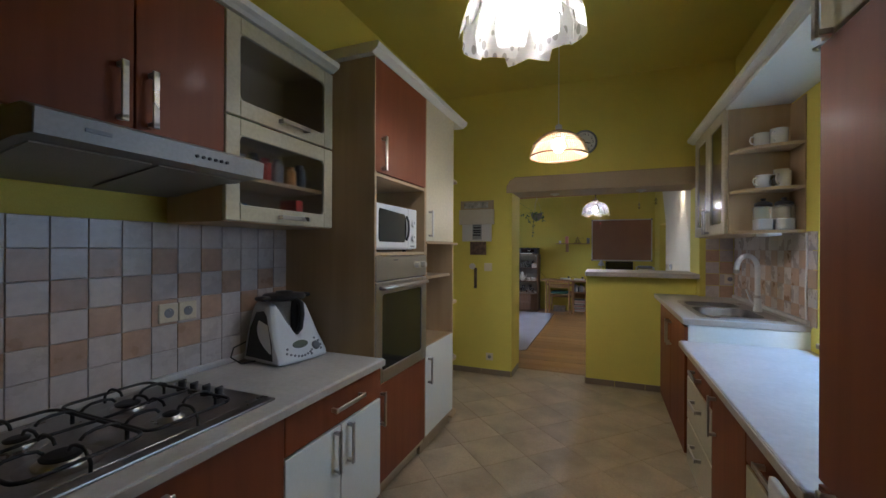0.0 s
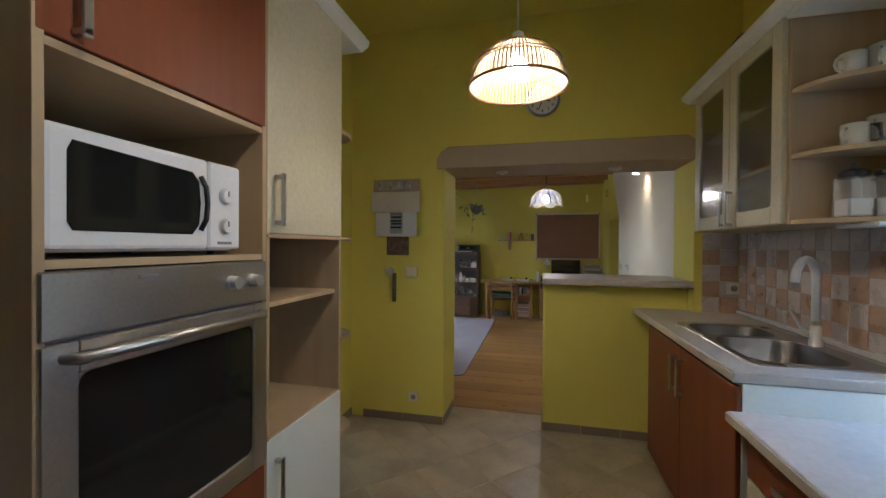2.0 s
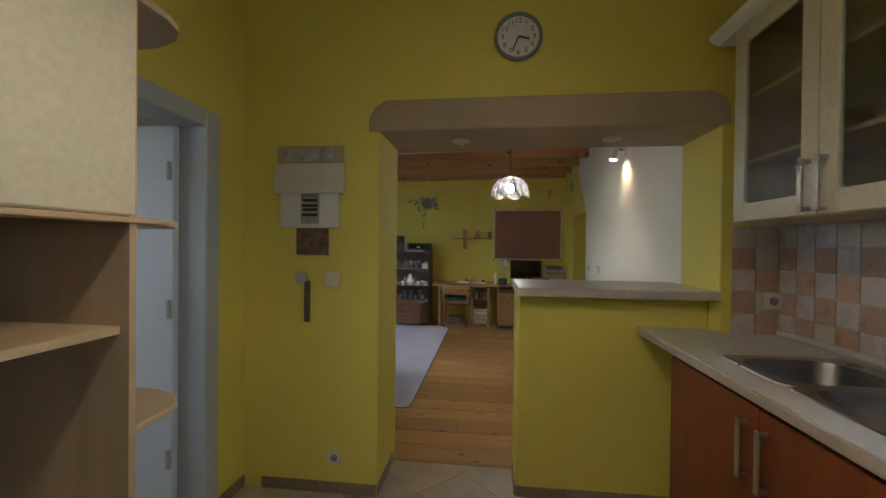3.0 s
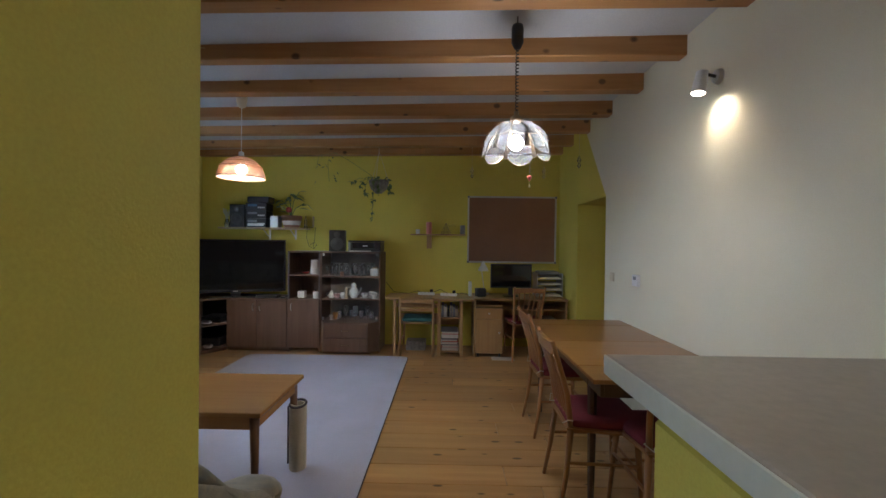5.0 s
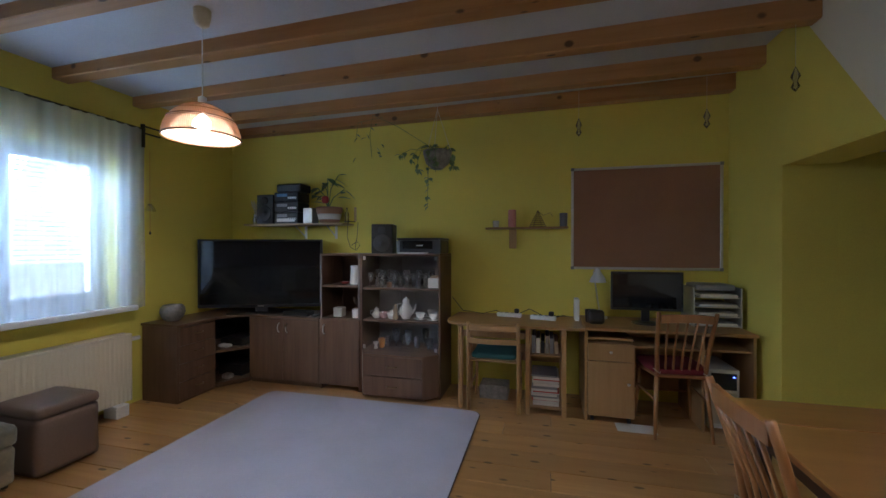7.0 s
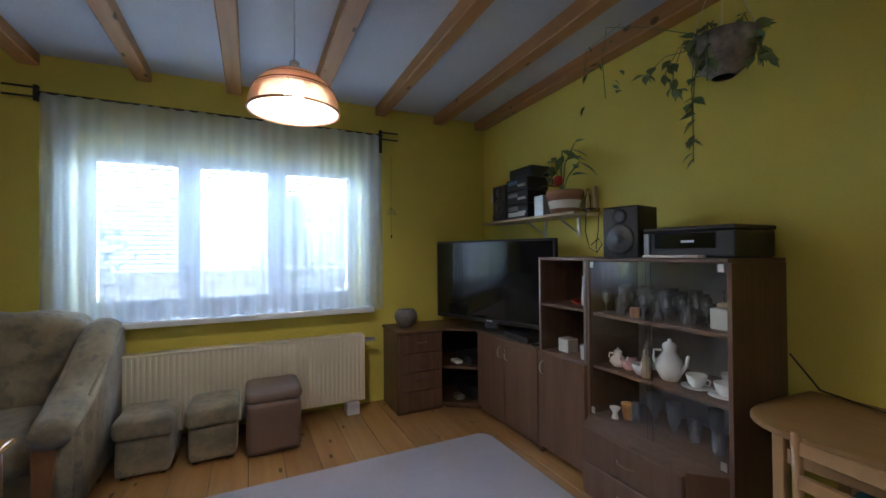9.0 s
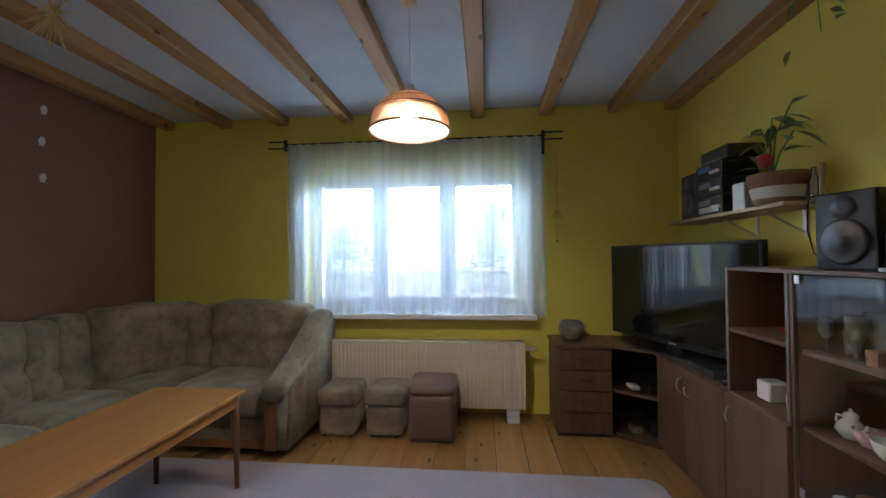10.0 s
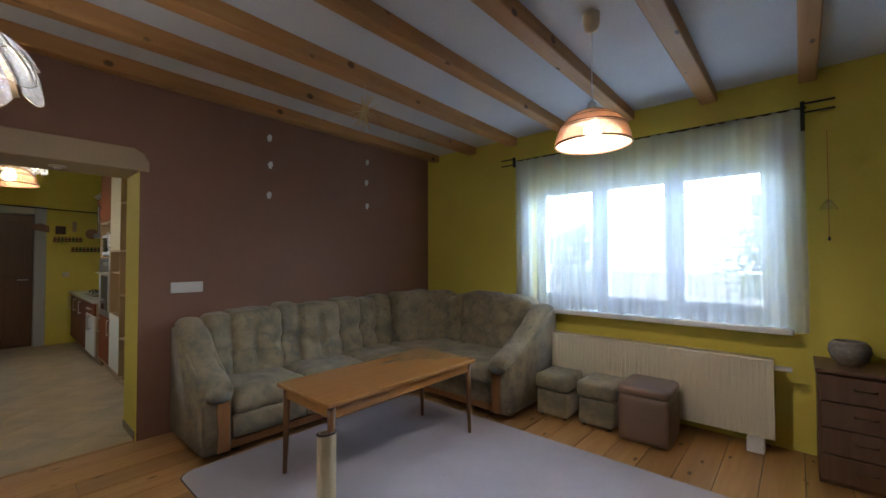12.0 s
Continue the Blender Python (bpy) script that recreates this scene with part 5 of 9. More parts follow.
# things behind the frosted doors
for x, y, z, r, h, mt in ((0.93, 3.72, 1.77, 0.05, 0.10, ORANGE), (0.93, 3.85, 1.77, 0.05, 0.07, PORCELAIN), (0.95, 3.35, 1.77, 0.06, 0.14, PORCELAIN), (0.93, 3.35, 2.05, 0.07, 0.09, PORCELAIN), (0.93, 3.85, 2.05, 0.06, 0.10, PORCELAIN), (0.93, 3.80, 1.514, 0.045, 0.06, BLUE_BOX), (0.92, 3.95, 1.514, 0.05, 0.05, RED), (0.93, 3.30, 1.514, 0.04, 0.09, GREY_PLASTIC)):
    single("crockery", lathe([(r * 0.6, 0), (r, h * 0.5), (r * 0.95, h), (r * 0.9, h), (0, h * 0.15)], x, y, z, 16), mt, "crockery behind a frosted glass door", "crockery", "crockery in the wall cabinet", smooth=True)
single("cable", tube([(KR - 0.012, 2.905, 1.49), (KR - 0.012, 2.90, 1.35), (KR - 0.012, 2.915, 1.15), (KR - 0.012, 2.905, 0.99)], 0.005, 6), WHITE_PLASTIC, "white lamp cable down the tiles", "cable")
socket("wall_socket", 1.05, 4.30, 1.13, "y", "ivory wall socket beside the sink tiles")
ash = thing("glass_ornament", 1.19, 2.40, 0.885, "clear glass flower ornament on the sill", "ornament")
for k in range(6):
    a = k * math.pi / 3
    part("petal", lathe([(0, 0), (0.02, 0.01), (0.014, 0.03), (0, 0.045)], 1.19 + 0.032 * math.cos(a), 2.40 + 0.032 * math.sin(a), 0.885, 10), CLEAR, ash, smooth=True)
part("cup", lathe([(0.02, 0), (0.03, 0.03), (0.026, 0.032), (0, 0.004)], 1.19, 2.40, 0.885, 14), CLEAR, ash, smooth=True)

# far wall: clock, calendar, switch, thermometer
ck = thing("wall_clock", -0.19, KN, 2.47, "round wall clock with a white face and grey rim", "clock")
CZ = 2.475


def on_wall(bm):
    """Turn a shape built round z into one that stands out from the far kitchen wall."""
    bmesh.ops.transform(bm, matrix=Matrix.Translation((-0.19, KN, CZ)) @ Matrix.Rotation(radians(90), 4, "X"), verts=bm.verts)
    return bm


part("rim", on_wall(lathe([(0.118, 0), (0.125, 0.012), (0.122, 0.030), (0.110, 0.032), (0.106, 0.014), (0.0, 0.012)], 0, 0, 0, 40)), GREY_PLASTIC, ck, smooth=True)
part("face", on_wall(lathe([(0.106, 0.016), (0, 0.016)], 0, 0, 0, 40)), PAPER, ck)


def lettering(text, size, m, material, parent, name="numeral"):
    """Flat built-in-font writing at the pose m, made into a mesh."""
    c = bpy.data.curves.new(name, "FONT")
    c.body, c.size, c.align_x, c.align_y, c.extrude = text, size, "CENTER", "CENTER", 0.0004
    o = bpy.data.objects.new("writing", c)
    me = bpy.data.meshes.new_from_object(o)
    bpy.data.objects.remove(o)
    bpy.data.curves.remove(c)
    me.transform(m)
    me.transform(Matrix.Translation(-ORIGIN[parent.name]))
    me.materials.append(material)
    ob = new(name, me)
    ob.parent = parent
    ORIGIN[ob.name] = ORIGIN[parent.name]
    return ob


for h in range(1, 13):
    a = radians(90 - 30 * h)
    lettering(str(h), 0.036, Matrix.Translation((-0.19 + 0.082 * math.cos(a), KN - 0.0175, CZ + 0.082 * math.sin(a))) @ Matrix.Rotation(radians(90), 4, "X"), BLACK, ck)
for deg, ln, w in ((-14, 0.058, 0.005), (-112, 0.080, 0.0035)):
    a = radians(deg)
    part("clock_hand", tube([(-0.19, KN - 0.021, CZ), (-0.19 + ln * math.cos(a), KN - 0.021, CZ + ln * math.sin(a))], w, 6), BLACK, ck)
cal = thing("wall_calendar", -1.32, KN, 1.48, "hanging paper wall calendar on a beige board", "calendar")
part("board", box(-1.515, 4.300, 1.66, -1.13, 4.309, 1.93, 0.002), BEIGE_PAINT, cal, "printed beige backing board")
part("picture", box(-1.47, 4.296, 1.845, -1.19, 4.2995, 1.915, 0.001), surface("calendar_picture", (0.36, 0.33, 0.29), 0.7, var=0.5, big=22), cal)
part("flap", box(-1.525, 4.280, 1.665, -1.12, 4.295, 1.83, 0.003), surface("cream_card", (0.60, 0.54, 0.42), 0.8, var=0.05), cal)
part("page", box(-1.49, 4.288, 1.475, -1.15, 4.2985, 1.664, 0.001), PAPER, cal)
part("date_panel", box(-1.368, 4.2868, 1.495, -1.262, 4.2878, 1.664, 0.0003), surface("grey_print", (0.33, 0.33, 0.31), 0.8, var=0.25, big=30), cal)
for k, (zz, tilt) in enumerate(((1.652, 0.0), (1.625, 0.10), (1.600, -0.16), (1.572, 0.16), (1.548, -0.10))):
    part("date_bar", placed(box(-0.045 + 0.006 * (k % 2), -0.0015, zz - 0.008 + 0.02 * tilt, 0.045, 0.0015, zz + 0.007 + 0.02 * tilt, 0.0005), -1.318, 4.2862, 0, 0), BLACK if k else GREY_PLASTIC, cal)
single("small_picture", box(-1.40, 4.300, 1.325, -1.215, 4.309, 1.472, 0.002), surface("dark_print", (0.13, 0.085, 0.06), 0.5, var=0.6, big=25), "small dark printed picture under the calendar", "picture")
th = thing("wall_thermometer", -1.33, KN, 0.95, "narrow dark thermometer strip with a round top", "thermometer")
part("strip", box(-1.352, 4.298, 0.95, -1.318, 4.309, 1.18, 0.003), surface("dark_strip", (0.10, 0.075, 0.05), 0.5, var=0.5, big=40), th)
part("dial", tube([(-1.372, 4.309, 1.195), (-1.372, 4.295, 1.195)], 0.034, 20), TIN, th)
sw = thing("light_switch", -1.19, KN, 1.19, "beige rocker light switch on the yellow wall", "switch")
part("plate", box(-1.235, 4.299, 1.145, -1.145, 4.309, 1.235, 0.004, seg=2), IVORY, sw)
part("rocker", box(-1.222, 4.294, 1.158, -1.158, 4.2985, 1.222, 0.003), IVORY, sw)
# spots in the lintel
for xx in (-0.50, 0.35):
    sp = thing("ceiling_spot", xx, 4.52, 1.985, "recessed chrome spot in the lintel, unlit", "spot", "spots in the lintel")
    part("ring", lathe([(0.048, 0.0145), (0.048, 0.004), (0.034, 0.0), (0.030, 0.010), (0, 0.010)], xx, 4.52, 1.985, 22), HANDLE, sp, smooth=True)
    part("lens", lathe([(0.026, 0.007), (0.020, -0.008), (0, -0.012)], xx, 4.52, 1.985, 16), TIN, sp, smooth=True)
single("step_stool", box(0.66, 4.12, 0.0, 0.98, 4.38, 0.03, 0.003, box(0.68, 4.14, 0.03, 0.72, 4.36, 0.20, 0.003, box(0.92, 4.14, 0.03, 0.96, 4.36, 0.20, 0.003, box(0.64, 4.10, 0.20, 1.0, 4.40, 0.225, 0.004)))), BEECH_H, "small pale wooden step stool under the worktop", "stool")


# ---- lamps ----
def wicker_lamp(x, y, rim, top, r, ceiling, label, reed, n, glow):
    s = thing("pendant_lamp", x, y, rim, label, "lamp", "wicker pendant lamps")
    h = top - rim
    prof = [(r * math.sin(a) if a < 1.57 else r, h * math.cos(a)) for a in [0.24 + k * (math.pi / 2 - 0.24) / 8 for k in range(9)]]
    me = meshed(tube([(q, 0, z) for q, z in prof], 0.0042, 4), "reed", reed)
    for k in range(n):
        piece("reed", me, s, (x, y, rim), k * 2 * math.pi / n)
    for i, at, th in ((0, 0, 0.0060), (3, 0, 0.0028), (5, -0.005, 0.0030), (5, 0.006, 0.0030), (8, 0, 0.0055)):
        q = prof[i]
        hoop = tube([(x + (q[0] + 0.003) * math.cos(a), y + (q[0] + 0.003) * math.sin(a), rim + q[1] + at) for a in [j * math.pi / 24 for j in range(49)]], th, 6)
        part("hoop", hoop, LEG_WOOD, s, "dark woven hoop", True)
    # added disc, shuts the top so no bulb light spills on the ceiling
    part("cap", lathe([(0, 0.006), (0.030, 0.006), (prof[0][0] + 0.006, 0.0), (prof[0][0] + 0.006, -0.003), (0, -0.002)], x, y, rim + prof[0][1], 20), reed, s, smooth=True)
    part("socket", lathe([(0.006, h + 0.05), (0.022, h + 0.04), (0.024, h - 0.04), (0.018, h - 0.06), (0, h - 0.06)], x, y, rim, 14), WHITE_PLASTIC, s, smooth=True)
    part("cord", tube([(x, y, rim + h + 0.04), (x, y, ceiling - 0.03)], 0.0028, 6), WHITE_PLASTIC, s)
    part("canopy", lathe([(0, 0.0), (0.045, 0.0), (0.045, -0.04), (0.035, -0.085), (0.01, -0.10), (0, -0.10)], x, y, ceiling, 18), IVORY, s, smooth=True)
    part("bulb", lathe([(0, -0.045), (0.024, -0.038), (0.040, -0.02), (0.045, 0), (0.038, 0.024), (0.02, 0.042), (0, 0.046)], x, y, rim + h * 0.42, 14), glow, s, "lit bulb", True)


wicker_lamp(-0.30, 2.92, 2.046, 2.222, 0.194, KC, "lit wicker dome pendant lamp in the kitchen", WICKER_PALE, 76, BULB_WARM)
wicker_lamp(-2.35, 7.57, 1.955, 2.140, 0.192, LC + (-2.35 - LE) * DROP, "lit wicker dome pendant lamp in the living room", WICKER, 118, BULB_BRIGHT)


def petal(x, y, z, a, r0, r1, z0, z1, half, wave, bm, bulge=0.02):
    """One curved petal of a lampshade, from the hub outwards and down."""
    rows, cols = 7, 7
    g = []
    for i in range(rows):
        u = i / (rows - 1)
        row = []
        for j in range(cols):
            v = j / (cols - 1) * 2 - 1
            wid = half * (0.35 + 0.65 * math.sin(min(u * 1.35, 1.0) * math.pi / 2)) * (1 if u < 0.8 else 1 - (u - 0.8) * 1.1)
            rr = r0 + (r1 - r0) * math.sin(u * math.pi / 2) + bulge * math.cos(v * math.pi / 2) + wave * math.sin(v * 3.0 + a * 3) * u
            zz = z0 + (z1 - z0) * (1 - math.cos(u * math.pi / 2)) - wave * abs(v) * u
            ang = a + v * wid / max(rr, 0.05)
            row.append(bm.verts.new((x + rr * math.cos(ang), y + rr * math.sin(ang), z + zz)))
        g.append(row)
    for i in range(rows - 1):
        for j in range(cols - 1):
            bm.faces.new((g[i][j], g[i][j + 1], g[i + 1][j + 1], g[i + 1][j]))
    return bm


def leafy_shade():
    """White petal material with pale grey leaf prints."""
    m = thin("leaf_printed_petals", (0.80, 0.79, 0.75), 0.28, 0.7, 60, 0.4)
    t = m.node_tree
    vec = coords(t, (26, 26, 14))
    v = t.nodes.new("ShaderNodeTexVoronoi")
    v.inputs["Scale"].default_value = 1.0
    link(t, vec, v.inputs["Vector"])
    col = ramp(t, v.outputs["Distance"], [(0.30, (0.42, 0.41, 0.36)), (0.36, (0.86, 0.85, 0.80))])
    for n in t.nodes:
        if n.type in ("BSDF_TRANSLUCENT", "BSDF_PRINCIPLED"):
            link(t, col, n.inputs[0])
    return m


fx, fy, fz = -0.35, 1.76, 2.342
fl = thing("pendant_lamp", fx, fy, fz, "lit white petal pendant lamp with leaf prints", "lamp")
SHADE_A = leafy_shade()
for k in range(9):
    a = k * 2 * math.pi / 9 + 0.2
    lift = 0.018 * (k % 2)
    part("petal", petal(fx, fy, fz, a, 0.03, 0.262 - lift * 0.6, 0.27, lift, 0.135, 0.022, bmesh.new(), 0.012), SHADE_A, fl, smooth=True)
for k in range(5):
    a = k * 2 * math.pi / 5 + 0.75
    part("inner_petal", petal(fx, fy, fz, a, 0.02, 0.175, 0.25, 0.035, 0.085, 0.012, bmesh.new(), 0.012), SHADE_A, fl, smooth=True)
part("hub", lathe([(0, 0.25), (0.035, 0.25), (0.03, 0.31), (0.012, 0.33), (0, 0.33)], fx, fy, fz, 16), WHITE_PLASTIC, fl, smooth=True)
part("cord", tube([(fx, fy, fz + 0.32), (fx, fy, KC - 0.03)], 0.003, 6), WHITE_PLASTIC, fl)
part("canopy", lathe([(0, 0), (0.05, 0), (0.045, -0.03), (0.01, -0.05), (0, -0.05)], fx, fy, KC, 18), WHITE_PLASTIC, fl, smooth=True)
part("bulb", lathe([(0, 0.085), (0.024, 0.092), (0.042, 0.115), (0.042, 0.135), (0.024, 0.165), (0, 0.175)], fx, fy, fz, 14), BULB_KITCHEN, fl, "lit bulb", True)


def glass_petal(a, u0, u1, half, out, scallop):
    """One tier's petal on the bell of the lamp: the sheet and the points along its free edge."""
    def at(u, v):
        q = out + 0.192 * math.sin(u * math.pi / 2) ** 0.85 + 0.010 * math.cos(v * math.pi / 2) * u
        return (gx + q * math.cos(a + v * half), gy + q * math.sin(a + v * half), gz + 0.012 + 0.228 * math.cos(u * math.pi / 2) ** 0.9)
    n = 9
    cols = [k / (n - 1) * 2 - 1 for k in range(n)]
    ends = [u1 - scallop * abs(v) ** 2.4 for v in cols]
    bm = bmesh.new()
    g = [[bm.verts.new(at(u0 + (e - u0) * i / (n - 1), v)) for v, e in zip(cols, ends)] for i in range(n)]
    for i in range(n - 1):
        for k in range(n - 1):
            bm.faces.new((g[i][k], g[i][k + 1], g[i + 1][k + 1], g[i + 1][k]))
    side = [u0 + (ends[0] - u0) * i / 5 for i in range(5)]
    edge = [at(u, -1) for u in side] + [at(e, v) for v, e in zip(cols, ends)] + [at(u, 1) for u in reversed(side)]
    return bm, edge


gx, gy, gz = -0.12, 6.40, 1.868
gl = thing("pendant_lamp", gx, gy, gz, "lit pendant lamp with etched glass petals and brass ribs", "lamp")
for k in range(6):
    a = k * math.pi / 3 + 0.2
    sheet, edge = glass_petal(a, 0.42, 0.97, 0.505, 0.0, 0.16)
    lower = part("outer_petal", sheet, LAMP_GLASS, gl, smooth=True)
    part("rim", tube(edge, 0.0016, 5), BRASS, lower, "thin brass rim")
    sheet, edge = glass_petal(a + math.pi / 6, 0.06, 0.70, 0.515, 0.008, 0.10)
    upper = part("upper_petal", sheet, LAMP_GLASS, gl, smooth=True)
    part("rim", tube(edge, 0.0016, 5), BRASS, upper, "thin brass rim")
    b = a + math.pi / 6
    rib = bmesh.new()
    for d in (-0.045, 0.0, 0.045):
        tube([(gx + q * math.cos(b + d), gy + q * math.sin(b + d), gz + z) for q, z in ((0.085, 0.212), (0.130, 0.172), (0.162, 0.118), (0.180, 0.062))], 0.0048, 6, rib)
    part("rib", rib, BRASS, gl, "folded dark brass rib", True)
part("hub", lathe([(0, 0.23), (0.045, 0.235), (0.035, 0.265), (0.014, 0.28), (0.014, 0.30), (0, 0.30)], gx, gy, gz, 16), BRASS, gl, smooth=True)
coil = [(gx + 0.009 * math.cos(k * 1.25), gy + 0.009 * math.sin(k * 1.25), gz + 0.29 + k * 0.0040) for k in range(96)]
part("coiled_cord", tube(coil, 0.0034, 5), IRON, gl, "black coiled cord")
part("cord_reel", lathe([(0, 0.66), (0.018, 0.665), (0.035, 0.70), (0.035, 0.78), (0.03, 0.80), (0, 0.80)], gx, gy, gz, 18), IRON, gl, smooth=True)
part("cord", tube([(gx, gy, gz + 0.79), (gx, gy, LC + (gx - LE) * DROP)], 0.004, 6), IRON, gl)
part("bulb", lathe([(0, 0.075), (0.024, 0.082), (0.042, 0.105), (0.042, 0.125), (0.024, 0.155), (0, 0.165)], gx, gy, gz, 14), BULB_LIVING, gl, "lit bulb", True)
part("pull_chain", tube([(gx + 0.07, gy - 0.06, gz + 0.02), (gx + 0.07, gy - 0.06, gz - 0.07)], 0.0015, 5), TIN, gl)
part("pull_heart", lathe([(0, -0.03), (0.012, -0.012), (0.013, 0.0), (0, 0.006)], gx + 0.07, gy - 0.06, gz - 0.085, 10), RED, gl, "small red heart", True)
part("pull_beads", lathe([(0, -0.035), (0.007, -0.028), (0, -0.02), (0.006, -0.012), (0, -0.005)], gx + 0.07, gy - 0.06, gz - 0.115, 8), CLEAR, gl, smooth=True)

ws = thing("wall_spot", 0.99, 6.33, 2.33, "lit white wall spot on a bracket", "spot")
part("base", tube([(1.0, 6.33, 2.35), (0.978, 6.33, 2.35)], 0.042, 20, r_end=0.036), WHITE_PLASTIC, ws)
part("arm", tube([(0.98, 6.33, 2.35), (0.935, 6.33, 2.36), (0.91, 6.33, 2.35)], 0.009, 8), BLACK, ws)
part("head", tube([(0.905, 6.33, 2.375), (0.900, 6.33, 2.335), (0.895, 6.33, 2.32), (0.885, 6.33, 2.255)], 0.030, 18, r_end=0.037), WHITE_PLASTIC, ws)
part("lens", tube([(0.8855, 6.33, 2.257), (0.885, 6.33, 2.252)], 0.032, 18), SPOT_GLOW, ws, "lit lens")

# ---- living room: window dressing and radiator ----
rad = thing("radiator", -3.85, 7.44, 0.0, "long cream panel radiator under the window", "radiator")
RX0, RX1, RY0, RY1, RZ0, RZ1 = -3.845, -3.735, 6.62, 8.25, 0.10, 0.640
part("back_panel", box(RX0, RY0, RZ0, RX0 + 0.012, RY1, RZ1, 0.004), RADIATOR, rad)
fins = bmesh.new()
n = 48
w = (RY1 - RY0) / n
outline = [(RX1 - 0.016, RY0)]
for k in range(n):
    y = RY0 + k * w
    outline += [(RX1 - 0.016, y + w * 0.15), (RX1 - 0.0125, y + w * 0.30), (RX1 - 0.0125, y + w * 0.70), (RX1 - 0.016, y + w * 0.85)]
outline += [(RX1 - 0.016, RY1), (RX1 - 0.028, RY1), (RX1 - 0.028, RY0)]
part("front_panel", prism(outline, "z", RZ0, RZ1 - 0.012, bm=fins), RADIATOR, rad)
part("top_grille", box(RX0, RY0, RZ1 - 0.012, RX1 - 0.006, RY1, RZ1 + 0.004, 0.004), RADIATOR, rad)
for yy in (RY0 - 0.002, RY1):
    part("end_cap", box(RX0, yy, RZ0, RX1 - 0.006, yy + 0.004, RZ1, 0.001), RADIATOR, rad)
part("valve", tube([(-3.79, RY1 + 0.004, 0.585), (-3.79, RY1 + 0.05, 0.585), (-3.79, RY1 + 0.10, 0.585)], 0.018, 12), WHITE_PLASTIC, rad, "white valve head")
part("valve", tube([(-3.79, RY0 - 0.002, 0.585), (-3.79, RY0 - 0.04, 0.585)], 0.011, 10), BLACK, rad)
for yy in (6.85, 8.10):
    part("foot", box(-3.84, yy, 0, -3.70, yy + 0.10, 0.098, 0.008, seg=2), WHITE_PLASTIC, rad)

rod = thing("curtain_rod", -3.84, 7.3, 2.36, "black iron curtain rod with forked brackets", "curtain rod")
part("pole", tube([(-3.84, 6.17, 2.358), (-3.84, 8.45, 2.358)], 0.008, 8), IRON, rod)
for yy, s in ((6.17, -1), (8.43, 1)):
    bk = bmesh.new()
    for z in (2.325, 2.385):
        tube([(-3.84, yy, z), (-3.84, yy + s * 0.16, z)], 0.007, 6, bk)
    box(-3.855, yy - 0.012, 2.20 if s > 0 else 2.30, -3.825, yy + 0.012, 2.40, 0.003, bk)
    tube([(LW, yy, 2.36), (-3.84, yy, 2.36)], 0.007, 6, bk)
    part("bracket", bk, IRON, rod)


def drape(y0, y1, z0, z1, x, folds, depth, seed, hem=0.0):
    bm = bmesh.new()
    cols, rows = int((y1 - y0) / 0.012), 26
    g = []
    for i in range(rows + 1):
        v = i / rows
        z = z1 + (z0 - z1) * v
        row = []
        for j in range(cols + 1):
            u = j / cols
            f = math.sin(u * folds * 2 * math.pi + 1.7 * noise.noise((u * 5, seed, 0))) * depth * (0.35 + 0.65 * v)
            f += noise.noise((u * 14, v * 1.2, seed)) * depth * 0.9
            dz = hem * noise.noise((u * 9, seed + 3, 0)) * v
            row.append(bm.verts.new((x + f, y0 + (y1 - y0) * u + 0.01 * noise.noise((u * 8, v * 2, seed + 7)), z + dz)))
        g.append(row)
    for i in range(rows):
        for j in range(cols):
            bm.faces.new((g[i][j], g[i][j + 1], g[i + 1][j + 1], g[i + 1][j]))
    return bm


single("curtain", drape(6.19, 8.44, 0.835, 2.36, -3.835, 26, 0.011, 2.0, 0.05), CURTAIN, "sheer white voile curtain gathered on the rod", "curtain", smooth=True)
single("curtain", drape(6.21, 6.36, 0.84, 2.34, -3.87, 4, 0.014, 5.0), CURTAIN, "bunched sheer white side curtain", "curtain", smooth=True)
single("curtain", drape(8.25, 8.42, 0.84, 2.34, -3.87, 4, 0.014, 8.0), CURTAIN, "bunched sheer white side curtain", "curtain", smooth=True)

# slatted blinds in each light
# slat colour darkened to stand in for their backlit shade
BLIND = surface("grey_blind_slat", (0.28, 0.30, 0.34), 0.6, var=0.02, bump=0)
for y0, y1 in LIGHTS:
    bl = thing("window_blind", -4.075, (y0 + y1) / 2, 0.96, "slatted blind lowered with open slats, backlit shade in its grey", "blind", "window blinds")
    part("head_rail", box(-4.088, y0 + 0.03, 1.99, -4.062, y1 - 0.03, 2.03, 0.003), FRAME_WHITE, bl)
    part("bottom_rail", box(-4.086, y0 + 0.04, 0.97, -4.064, y1 - 0.04, 0.985, 0.002), FRAME_WHITE, bl)
    sm = bmesh.new()
    ln = (y1 - y0) / 2 - 0.045
    prism([(-0.0125, -0.0065), (0, 0.0006), (0.0125, 0.0045), (0.0125, 0.0054), (0, 0.0015), (-0.0125, -0.0056)], "y", -ln, ln, bm=sm)
    me = meshed(sm, "slat", BLIND)
    for k in range(28):
        piece("slat", me, bl, (-4.075, (y0 + y1) / 2, 1.00 + k * 0.0355))
    for yy in (y0 + 0.12, y1 - 0.12):
        part("cord", tube([(-4.062, yy, 0.985), (-4.062, yy, 1.99)], 0.001, 4), FRAME_WHITE, bl)

